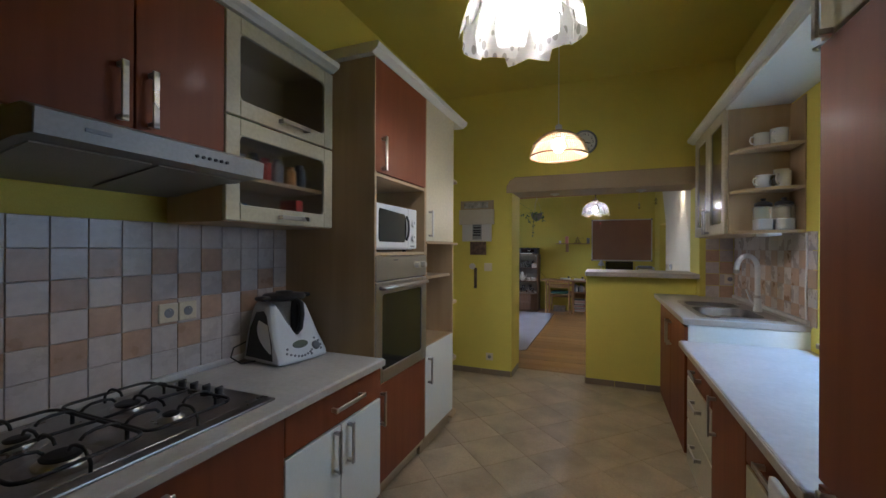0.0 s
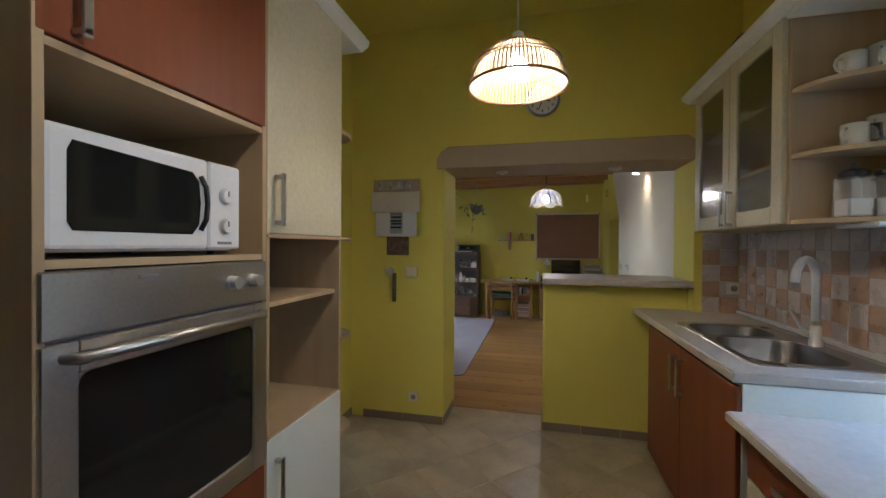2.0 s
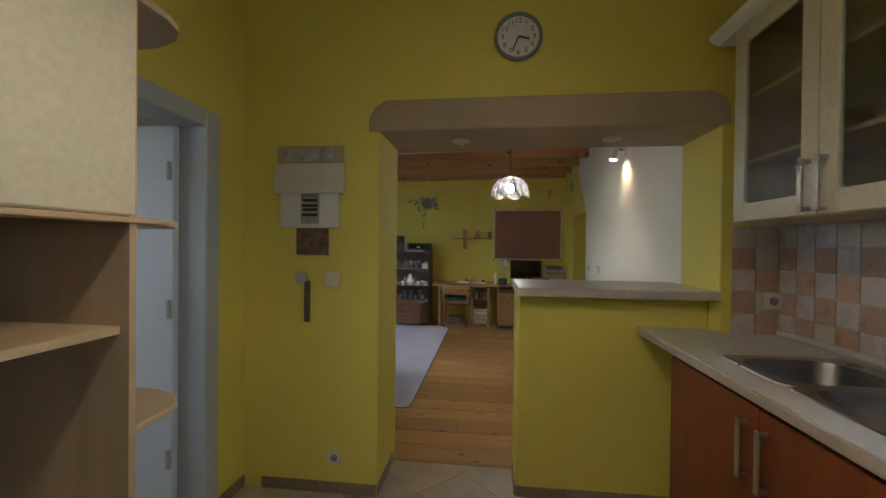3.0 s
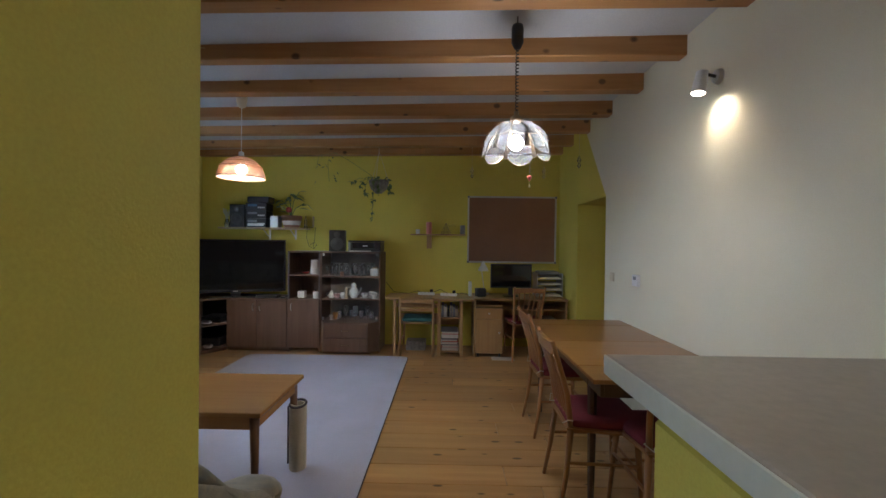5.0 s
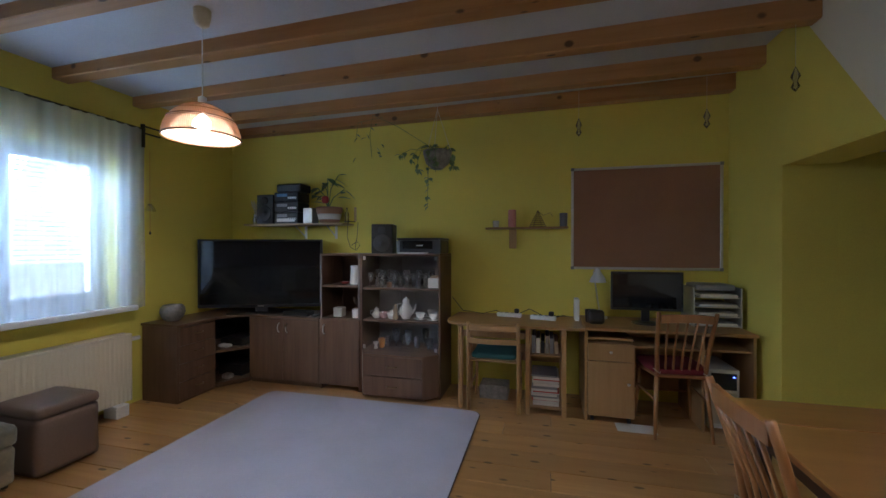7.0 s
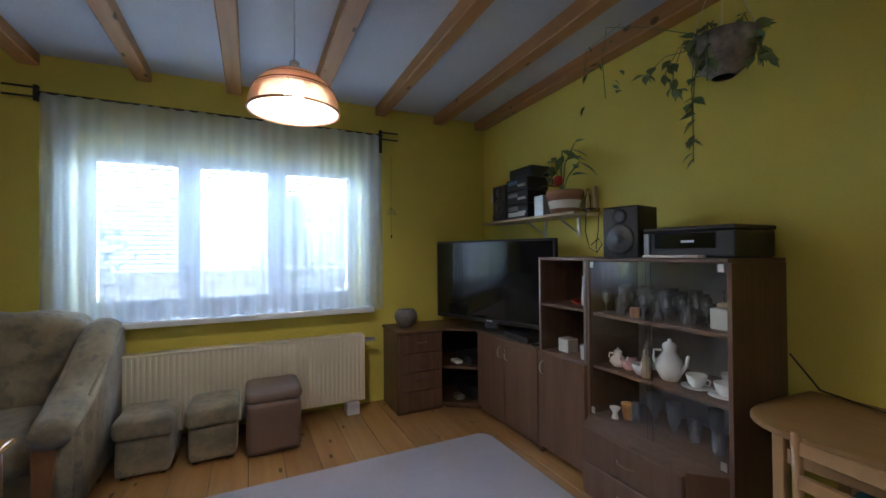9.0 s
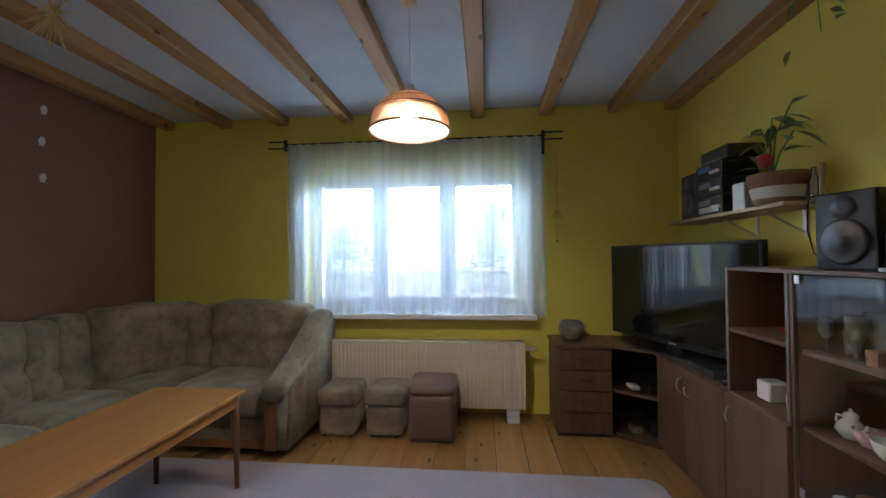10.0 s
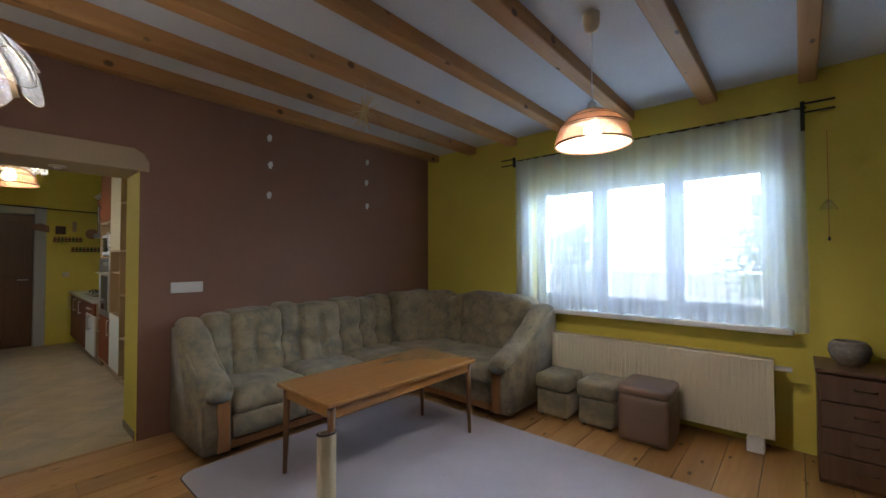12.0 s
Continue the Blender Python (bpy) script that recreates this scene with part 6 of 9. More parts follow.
# ---- rug, coffee table, scratching post ----
rg = thing("rug", -1.97, 7.22, 0.0, "pale lilac-grey rug with a dark bound edge", "rug")
rc = 0.08
ro = []
for cx, cy, s in ((-0.99 - rc, 8.94 - rc, 0), (-2.95 + rc, 8.94 - rc, 1), (-2.95 + rc, 5.50 + rc, 2), (-0.99 - rc, 5.50 + rc, 3)):
    ro += [(cx + rc * math.cos((s + k / 5) * math.pi / 2), cy + rc * math.sin((s + k / 5) * math.pi / 2)) for k in range(6)]
part("rug_field", prism(ro, "z", 0.001, 0.009, 0.003), RUG, rg)
part("binding", prism([(-1.97 + (x + 1.97) * 1.006, 7.22 + (y - 7.22) * 1.0035) for x, y in ro], "z", 0.0005, 0.006, 0.001), RUG_EDGE, rg, "dark bound edge")

ct = thing("coffee_table", -2.05, 6.23, 0.009, "long low table with an orange teak top on slim legs", "table")
part("tabletop", box(-2.69, 5.94, 0.545, -1.395, 6.52, 0.570, 0.006, seg=2), COFFEE_WOOD, ct)
for q in ((-2.66, 5.97, -1.43, 5.99), (-2.66, 6.47, -1.43, 6.49), (-2.66, 5.99, -2.64, 6.47), (-1.45, 5.99, -1.43, 6.47)):
    part("apron", box(q[0], q[1], 0.475, q[2], q[3], 0.544, 0.002), COFFEE_WOOD, ct)
for sx, x in ((-1, -2.645), (1, -1.445)):
    for sy, y in ((-1, 5.985), (1, 6.475)):
        part("leg", tube([(x, y, 0.545), (x + sx * 0.004, y + sy * 0.004, 0.30), (x + sx * 0.010, y + sy * 0.010, 0.0095)], 0.024, 12, r_end=0.013), LEG_WOOD, ct, smooth=True)

sp = thing("scratching_post", -1.415, 6.475, 0.009, "cream sisal scratching roll round a table leg with a dark rim", "scratching post")
roll = bmesh.new()
for k in range(52):
    z = 0.012 + k * 0.0076
    tube([(-1.415 + 0.047 * math.cos(a), 6.475 + 0.047 * math.sin(a), z) for a in [j * math.pi / 8 for j in range(17)]], 0.0042, 5, roll)
part("rope", roll, SISAL, sp, smooth=True)
part("core", lathe([(0.034, 0), (0.044, 0.001), (0.044, 0.395), (0.034, 0.396), (0.034, 0)], -1.415, 6.475, 0.0105, 20), SISAL, sp)
part("rim", tube([(-1.415 + 0.048 * math.cos(a), 6.475 + 0.048 * math.sin(a), 0.405 + 0.008 * math.sin(a)) for a in [j * math.pi / 10 for j in range(21)]], 0.007, 6), RUG_EDGE, sp, "dark fabric rim", True)
part("strap", box(-1.468, 6.44, 0.05, -1.460, 6.452, 0.40, 0.002), RUG_EDGE, sp)

# ---- corner sofa ----
sofa = thing("corner_sofa", -2.6, 5.4, 0.0, "large sage-grey patterned velour corner sofa with wooden arm fronts", "sofa")


def lean(bm, axis, origin, amount):
    for v in bm.verts:
        k = (v.co.z - origin) * amount
        if axis == "y":
            v.co.y -= k
        else:
            v.co.x -= k
    return bm


base = prism([(-1.29, 4.86), (-1.29, 5.46), (-3.05, 5.46), (-3.05, 6.46), (-3.86, 6.46), (-3.86, 4.90)], "z", 0.055, 0.27, 0.01)
part("base", base, SOFA, sofa)
part("base_trim", prism([(-1.29, 5.461), (-1.29, 5.478), (-3.03, 5.478), (-3.03, 6.46), (-3.049, 6.46), (-3.049, 5.461)], "z", 0.05, 0.105, 0.003), CHAIR_WOOD, sofa, "wooden trim along the base")
for q in ((-1.36, 5.40), (-2.2, 5.40), (-3.1, 6.40), (-3.8, 5.0), (-1.36, 4.92)):
    part("foot", lathe([(0.03, 0), (0.03, 0.044), (0, 0.044)], q[0], q[1], 0.010, 10), BLACK, sofa)
for k in range(3):
    x1 = -1.30 - k * 0.575
    part("seat_cushion", puffy(x1 - 0.566, 5.00, 0.25, x1, 5.525, 0.450, 0.085, 13, 0.020, seed=k * 3.1), SOFA, sofa, smooth=True)
    part("seat_front", puffy(x1 - 0.568, 5.44, 0.11, x1 - 0.004, 5.505, 0.285, 0.032, 8, 0.010, seed=k), SOFA, sofa, smooth=True)
part("seat_cushion", puffy(-3.72, 5.00, 0.25, -3.028, 5.68, 0.445, 0.07, 11, 0.012, seed=11), SOFA, sofa, smooth=True)
part("seat_cushion", puffy(-3.72, 5.68, 0.25, -3.0, 6.44, 0.445, 0.07, 11, 0.012, seed=14), SOFA, sofa, smooth=True)
xs = [-1.29, -1.47, -1.86, -2.04, -2.44, -2.70, -2.90, -3.12]
for k, (a, b) in enumerate(zip(xs, xs[1:])):
    wide = a - b > 0.3
    bc = puffy(b - 0.014, 4.88, 0.39, a + 0.014, 5.145 - 0.025 * (not wide), 0.955 - 0.022 * (k % 2) - 0.03 * (k == 0), 0.066, 15, 0.016, seed=20 + k)
    for v in bc.verts:
        # tucks across the middle of each back cushion, and a gather in the wide ones
        f = max(0.0, min(1.0, (v.co.y - 4.98) / 0.08))
        v.co.y -= 0.030 * math.exp(-((v.co.z - 0.62 - 0.04 * math.sin(v.co.x * 9)) / 0.035) ** 2) * f
        if wide:
            v.co.y -= 0.036 * math.exp(-((v.co.x - (a + b) / 2 - 0.10 * max(0.0, v.co.z - 0.62)) / 0.022) ** 2) * f * (1 if v.co.z < 0.70 else max(0.0, 1 - (v.co.z - 0.70) * 5))
    part("back_cushion", lean(bc, "y", 0.40, 0.14), SOFA, sofa, smooth=True)
cn = puffy(-3.76, 4.90, 0.39, -3.115, 5.22, 0.975, 0.085, 13, 0.024, seed=31)
for v in cn.verts:
    k = max(0.0, (-3.10 - v.co.x) / 0.66)
    v.co.y += 0.30 * k * k
part("back_cushion", cn, SOFA, sofa, smooth=True)
for k, (a, b, top) in enumerate(((5.36, 5.62, 0.93), (5.60, 6.47, 0.95))):
    bc = puffy(-3.84, a, 0.39, -3.57, b, top, 0.085, 15, 0.026, seed=40 + k)
    for v in bc.verts:
        u = (v.co.y - 5.42) / 1.05
        if v.co.z > 0.6:
            v.co.z += 0.035 * math.sin(max(0, min(1, u)) * math.pi) - 0.05 * max(0, u - 0.7)
        v.co.x += 0.045 * math.exp(-((v.co.z - 0.66 - 0.03 * math.sin(v.co.y * 11)) / 0.035) ** 2) * (-1 if v.co.x > -3.66 else 0)
    part("back_cushion", lean(bc, "x", 0.40, 0.10), SOFA, sofa, smooth=True)


def sofa_arm(axis, a0, a1, front_at, back_at):
    """A sloping arm; its outline runs from the front up to the back."""
    d = front_at - back_at
    line = [(0, 0.05), (0, 0.43), (0.02, 0.485), (0.10, 0.52), (0.26, 0.55), (0.42, 0.61), (0.57, 0.72), (0.72, 0.82), (0.86, 0.87), (1.0, 0.85), (1.0, 0.05)]
    pts = [(front_at - d * u, z) for u, z in line]
    bm = prism(pts, axis, a0, a1)
    bmesh.ops.bevel(bm, geom=[e for e in bm.edges], offset=0.028, segments=3, affect="EDGES")
    return bm


def arm_pad(line, width, at, along):
    """A stuffed pad that follows the top of an arm down to a rolled front."""
    bm = bmesh.new()
    rows = []
    for i, (u, z) in enumerate(line):
        k = i / (len(line) - 1)
        w = width * (0.80 + 0.20 * math.sin(k * math.pi))
        ring = []
        for j in range(14):
            a = j * 2 * math.pi / 14
            cx, cz = math.cos(a) * w, math.sin(a) * (0.050 + 0.012 * noise.noise((u * 9, j * 0.3, at)))
            p = (at + cx, u, z + cz) if along == "y" else (u, at + cx, z + cz)
            ring.append(bm.verts.new(p))
        rows.append(ring)
    for a, b in zip(rows, rows[1:]):
        for j in range(14):
            bm.faces.new((a[j], a[(j + 1) % 14], b[(j + 1) % 14], b[j]))
    bm.faces.new(rows[0])
    bm.faces.new(rows[-1][::-1])
    return bm


def pad_line(front_at, back_at):
    d = front_at - back_at
    return [(front_at - d * u, z) for u, z in ((-0.045, 0.44), (-0.035, 0.465), (0.02, 0.485), (0.10, 0.508), (0.20, 0.53), (0.32, 0.56), (0.44, 0.612), (0.56, 0.69), (0.68, 0.775), (0.80, 0.84), (0.92, 0.855), (0.99, 0.84))]


arm = part("arm", sofa_arm("x", -1.305, -1.105, 5.51, 4.84), SOFA, sofa, smooth=True)
part("arm_pad", arm_pad(pad_line(5.51, 4.86), 0.106, -1.208, "y"), SOFA, arm, "", True)
wf = [(-1.285, 0.06), (-1.205, 0.06), (-1.215, 0.20), (-1.200, 0.33), (-1.205, 0.42), (-1.275, 0.42), (-1.285, 0.35), (-1.278, 0.22)]
part("arm_front", prism(wf, "y", 5.508, 5.524, 0.004), CHAIR_WOOD, arm, "curved wooden arm front")
arm = part("arm", sofa_arm("y", 6.44, 6.63, -3.0, -3.86), SOFA, sofa, smooth=True)
part("arm_pad", arm_pad(pad_line(-3.0, -3.84), 0.102, 6.535, "x"), SOFA, arm, "", True)
wf = [(6.455, 0.06), (6.54, 0.06), (6.53, 0.20), (6.545, 0.33), (6.54, 0.42), (6.47, 0.42), (6.455, 0.35), (6.462, 0.22)]
part("arm_front", prism(wf, "x", -3.004, -2.986, 0.004), CHAIR_WOOD, arm, "curved wooden arm front")

for k, (y, ox) in enumerate(((6.665, 0.075), (7.025, 0.055))):
    o = thing("ottoman", -3.6 + ox, y + 0.15, 0.0, "small sage patterned storage ottoman with a padded lid", "ottoman", "small ottomans")
    part("body", puffy(-3.76 + ox, y + 0.012, 0.012, -3.42 + ox, y + 0.288, 0.235, 0.03, 7, 0.006, seed=50 + k), SOFA, o, smooth=True)
    part("lid", puffy(-3.775 + ox, y, 0.225, -3.405 + ox, y + 0.30, 0.355, 0.04, 8, 0.008, seed=60 + k), SOFA, o, smooth=True)
    for fx in (-3.72, -3.46):
        for fy in (y + 0.05, y + 0.25):
            part("foot", lathe([(0.015, 0), (0.015, 0.016), (0, 0.016)], fx + ox, fy, 0.0, 8), BLACK, o)
pf = thing("pouf", -3.55, 7.53, 0.0, "square taupe leatherette pouf", "pouf")
part("body", puffy(-3.685, 7.365, 0.004, -3.305, 7.705, 0.345, 0.025, 8, 0.003, seed=70), TAUPE, pf, smooth=True)
part("lid", puffy(-3.69, 7.36, 0.335, -3.30, 7.71, 0.415, 0.035, 8, 0.004, seed=71), TAUPE, pf, smooth=True)

# ---- media wall ----


def bow_handle(parent, x, y, z, face="y"):
    d = [(0, 0.045), (0.022, 0.030), (0.028, 0.0), (0.022, -0.030), (0, -0.045)]
    pts = [(x, y - o, z + h) for o, h in d] if face == "y" else [(x + o, y, z + h) for o, h in d]
    part("handle", tube(pts, 0.005, 6), HANDLE, parent, "curved metal handle", True)


dc = thing("drawer_cabinet", -3.7, 8.66, 0.0, "dark walnut drawer cabinet", "drawer cabinet")
part("body", box(-3.90, 8.465, 0.0, -3.52, 8.865, 0.655, 0.002), WALNUT, dc)
part("top", box(-3.91, 8.455, 0.656, -3.495, 8.875, 0.678, 0.004), WALNUT_H, dc)
for k in range(4):
    z0 = 0.03 + k * 0.155
    d = part("drawer", box(-3.519, 8.475, z0, -3.501, 8.855, z0 + 0.150, 0.003), WALNUT, dc)
    part("handle", tube([(-3.50, 8.62, z0 + 0.085), (-3.478, 8.635, z0 + 0.085), (-3.478, 8.695, z0 + 0.085), (-3.50, 8.71, z0 + 0.085)], 0.005, 6), BRASS, d, smooth=True)
cs = thing("corner_shelf", -3.6, 9.2, 0.0, "open dark walnut corner shelf under the television", "shelf")
poly = [(-3.91, 8.88), (-3.50, 8.88), (-3.335, 9.10), (-3.335, 9.54), (-3.91, 9.54)]
for z in (0.03, 0.335, 0.656):
    part("board", prism(poly, "z", z, z + 0.020, 0.002), WALNUT_H, cs)
part("back_panel", box(-3.908, 9.53, 0.05, -3.337, 9.538, 0.655, 0), BLACK, cs)
part("side_panel", box(-3.909, 8.89, 0.05, -3.900, 9.53, 0.655, 0), BLACK, cs)
part("plinth", prism([(-3.90, 8.90), (-3.52, 8.90), (-3.36, 9.12), (-3.36, 9.53), (-3.90, 9.53)], "z", 0, 0.029), WALNUT, cs)
single("receiver", box(-3.66, 9.08, 0.357, -3.40, 9.35, 0.43, 0.005), BLACK, "black set-top box on the corner shelf", "receiver")
single("game_pad", puffy(-3.60, 8.98, 0.357, -3.48, 9.05, 0.39, 0.015, 4, 0.004), WHITE_PLASTIC, "small pale object on the corner shelf", "gadget", smooth=True)
single("gadget_box", box(-3.70, 9.10, 0.051, -3.42, 9.36, 0.16, 0.006), BLACK, "dark box on the lower corner shelf", "box")
single("cable_bundle", puffy(-3.56, 8.98, 0.051, -3.47, 9.06, 0.10, 0.02, 4, 0.01), CERAMIC_GREY, "pale tangle on the lower corner shelf", "cable bundle", smooth=True)
tc = thing("tv_cabinet", -2.94, 9.32, 0.0, "low dark walnut cabinet with two doors", "cabinet")
part("body", box(-3.334, 9.12, 0.045, -2.56, 9.54, 0.650, 0.002), WALNUT, tc)
part("top", box(-3.334, 9.09, 0.651, -2.56, 9.54, 0.672, 0.003), WALNUT_H, tc)
part("plinth", box(-3.33, 9.14, 0, -2.56, 9.54, 0.044, 0), WALNUT, tc)
for a, b, hx in ((-3.332, -2.949, -2.99), (-2.945, -2.562, -2.90)):
    d = part("door", box(a, 9.101, 0.05, b, 9.119, 0.646, 0.003), WALNUT, tc)
    bow_handle(d, hx, 9.10, 0.56)
nc = thing("tall_cabinet", -2.35, 9.33, 0.0, "narrow dark walnut cabinet with open shelves over a door", "cabinet")
for a in (-2.556, -2.162):
    part("side_panel", box(a, 9.12, 0, a + 0.018, 9.54, 1.262, 0.001), WALNUT, nc)
for z in (0.045, 0.655, 0.965, 1.263):
    part("shelf", box(-2.556 if z > 1.2 else -2.538, 9.12, z, -2.144 if z > 1.2 else -2.162, 9.54, z + 0.018, 0.001), WALNUT_H, nc)
part("back_panel", box(-2.538, 9.53, 0.06, -2.162, 9.538, 1.26, 0), WALNUT, nc)
d = part("door", box(-2.554, 9.101, 0.05, -2.146, 9.119, 0.664, 0.003), WALNUT, nc)
bow_handle(d, -2.50, 9.10, 0.57)
EDGE = surface("pale_cabinet_edge", (0.16, 0.13, 0.115), 0.4, var=0.06)
for a in (-2.556, -2.162):
    part("edge_strip", box(a, 9.117, 0.67, a + 0.018, 9.1195, 1.28, 0.0005), EDGE, nc, "pale front edge")
gc = thing("display_cabinet", -1.76, 9.32, 0.0, "dark walnut display cabinet with sliding glass and two drawers", "display cabinet")
for a in (-2.142, -1.393):
    part("side_panel", box(a, 9.12, 0, a + 0.018, 9.54, 1.262, 0.001), WALNUT, gc)
part("top", box(-2.142, 9.10, 1.263, -1.375, 9.54, 1.281, 0.003), WALNUT_H, gc)
part("back_panel", box(-2.124, 9.53, 0.06, -1.393, 9.538, 1.26, 0), surface("grey_cabinet_back", (0.30, 0.28, 0.26), 0.5, var=0.06), gc)
part("shelf", box(-2.124, 9.15, 0.950, -1.393, 9.53, 0.968, 0.001), WALNUT_H, gc)
part("shelf", box(-2.124, 9.15, 0.655, -1.393, 9.53, 0.673, 0.001), WALNUT_H, gc)
part("drawer_case", prism([(-2.124, 9.12), (-2.06, 9.005), (-1.50, 9.005), (-1.393, 9.12), (-1.393, 9.53), (-2.124, 9.53)], "z", 0.02, 0.395, 0.002), WALNUT, gc)
for z0, z1 in ((0.04, 0.205), (0.215, 0.38)):
    d = part("drawer", box(-2.055, 8.988, z0, -1.505, 9.004, z1, 0.003), WALNUT, gc)
    part("handle", tube([(-1.83, 8.988, (z0 + z1) / 2), (-1.81, 8.968, (z0 + z1) / 2), (-1.75, 8.968, (z0 + z1) / 2), (-1.73, 8.988, (z0 + z1) / 2)], 0.005, 6), BRASS, d, smooth=True)
for a, b, yy in ((-2.122, -1.74, 9.128), (-1.775, -1.395, 9.138)):
    g = part("glass_pane", box(a, yy, 0.40, b, yy + 0.004, 1.258, 0), SMOKED, gc, "sliding glass pane")
    g.visible_shadow = False
for x, y in ((-2.10, 9.122), (-1.42, 9.132)):
    part("corner_clip", box(x - 0.012, y - 0.004, 0.41, x + 0.012, y, 0.445, 0.001), TIN, gc)
    part("corner_clip", box(x - 0.012, y - 0.004, 1.225, x + 0.012, y, 1.258, 0.001), TIN, gc)

# crockery and glasses in the display cabinet
GLASS_A = lathe([(0.026, 0), (0.004, 0.004), (0.0035, 0.055), (0.020, 0.072), (0.029, 0.105), (0.025, 0.145), (0.0235, 0.145), (0.027, 0.105), (0.0, 0.075)], 0, 0, 0, 14)
GLASS_A = meshed(GLASS_A, "wine_glass", CLEAR, True)
GLASS_B = meshed(lathe([(0.024, 0), (0.030, 0.10), (0.028, 0.10), (0.022, 0.006), (0, 0.005)], 0, 0, 0, 14), "tumbler", CLEAR, True)
GLASS_C = meshed(lathe([(0.026, 0), (0.005, 0.006), (0.005, 0.03), (0.030, 0.09), (0.034, 0.17), (0.031, 0.17), (0.027, 0.09), (0, 0.035)], 0, 0, 0, 14), "tall_glass", CLEAR, True)
random.seed(4)
for k in range(24):
    x = -2.07 + k * 0.0235 + random.uniform(-0.006, 0.006)
    me = (GLASS_A, GLASS_B, GLASS_C)[(k * 5 + k // 3) % 3]
    ob = new(me.name, me)
    ob.location = (x, 9.20 + 0.24 * ((k * 3) % 5) / 5, 0.9685)
    ob.scale = (0.86, 0.86, 0.92)
    tagged(ob, "clear drinking glass in the display cabinet", "glass", "glasses in the display cabinet")
for k in range(7):
    me = (GLASS_B, GLASS_C)[k % 2]
    ob = new(me.name, me)
    ob.location = (-1.93 + k * 0.07, 9.26 + 0.10 * (k % 3) / 2, 0.396)
    tagged(ob, "clear glass vessel on the cabinet floor", "glass", "glassware on the cabinet floor")
single("trinket_box", box(-1.52, 9.22, 0.9685, -1.42, 9.30, 1.06, 0.004), PAPER, "small house-shaped trinket box", "trinket")
single("trinket_box", box(-1.50, 9.23, 1.061, -1.43, 9.29, 1.085, 0.008), BEIGE_PAINT, "small beige trinket lid", "trinket")
single("candle_cup", lathe([(0.022, 0), (0.024, 0.05), (0, 0.05)], -1.885, 9.20, 0.9685, 12), TERRACOTTA, "small brown cup among the glasses", "cup")


def teapot(x, y, z, s, label, tall=1.0):
    p = thing("teapot", x, y, z, label, "teapot")
    part("body", lathe([(0.045 * s, 0), (0.052 * s, 0.008 * s), (0.083 * s, 0.06 * s * tall), (0.070 * s, 0.11 * s * tall), (0.036 * s, 0.155 * s * tall), (0.042 * s, 0.185 * s * tall), (0, 0.185 * s * tall)], x, y, z, 22), PORCELAIN, p, smooth=True)
    part("lid", lathe([(0.042 * s, 0), (0.030 * s, 0.016 * s), (0.010 * s, 0.024 * s), (0.012 * s, 0.038 * s), (0, 0.042 * s)], x, y, z + 0.186 * s * tall, 16), PORCELAIN, p, smooth=True)
    part("spout", tube([(x + 0.07 * s, y, z + 0.06 * s), (x + 0.105 * s, y, z + 0.10 * s * tall), (x + 0.118 * s, y, z + 0.15 * s * tall)], 0.015 * s, 8, r_end=0.009 * s), PORCELAIN, p, smooth=True)
    part("handle", tube([(x - 0.055 * s, y, z + 0.15 * s * tall), (x - 0.105 * s, y, z + 0.145 * s * tall), (x - 0.115 * s, y, z + 0.09 * s * tall), (x - 0.078 * s, y, z + 0.05 * s)], 0.008 * s, 8), PORCELAIN, p, smooth=True)


def cup(x, y, z, saucer=True, mt=PORCELAIN, label="white porcelain cup on a saucer"):
    c = thing("tea_cup", x, y, z, label, "cup", "cups in the display cabinet")
    h = 0.012 if saucer else 0.0
    if saucer:
        part("saucer", lathe([(0.03, 0), (0.065, 0.012), (0.064, 0.015), (0.0, 0.005)], x, y, z, 20), mt, c, smooth=True)
    part("bowl", lathe([(0.022, 0), (0.036, 0.018), (0.045, 0.055), (0.042, 0.055), (0.032, 0.02), (0, 0.008)], x, y, z + h, 20), mt, c, smooth=True)
    part("handle", tube([(x + 0.040, y, z + h + 0.046), (x + 0.062, y, z + h + 0.040), (x + 0.058, y, z + h + 0.02), (x + 0.034, y, z + h + 0.018)], 0.004, 6), mt, c, smooth=True)


ZS = 0.6735
teapot(-1.745, 9.27, ZS, 0.80, "tall white porcelain coffee pot", 1.15)
teapot(-2.03, 9.24, ZS, 0.55, "small white porcelain sugar pot", 0.8)
cup(-1.60, 9.25, ZS)
cup(-1.47, 9.24, ZS, True)
cup(-1.53, 9.40, ZS, True)
cup(-1.90, 9.36, ZS, False, PORCELAIN, "white porcelain milk cup")
cup(-1.96, 9.24, ZS, False, surface("rose_porcelain", (0.50, 0.30, 0.30), 0.2, var=0.4, big=40, bump=0), "small rose-patterned porcelain cup")
cup(-1.87, 9.22, ZS, False, PORCELAIN, "plain white porcelain cup")
single("figurine", lathe([(0.020, 0), (0.026, 0.02), (0.018, 0.06), (0.022, 0.085), (0.012, 0.11), (0.016, 0.13), (0, 0.145)], -1.825, 9.20, ZS, 14), BEIGE_PAINT, "small beige ceramic figurine", "figurine", smooth=True)
single("small_pot", lathe([(0.022, 0), (0.032, 0.06), (0.034, 0.085), (0.028, 0.085), (0, 0.01)], -1.98, 9.25, 0.396, 14), ORANGE, "small orange-rimmed pot in the cabinet", "pot", smooth=True)
single("egg_cup", lathe([(0.02, 0), (0.012, 0.03), (0.03, 0.06), (0.027, 0.06), (0, 0.035)], -2.02, 9.20, 0.396, 14), PORCELAIN, "white porcelain egg cup", "cup", smooth=True)
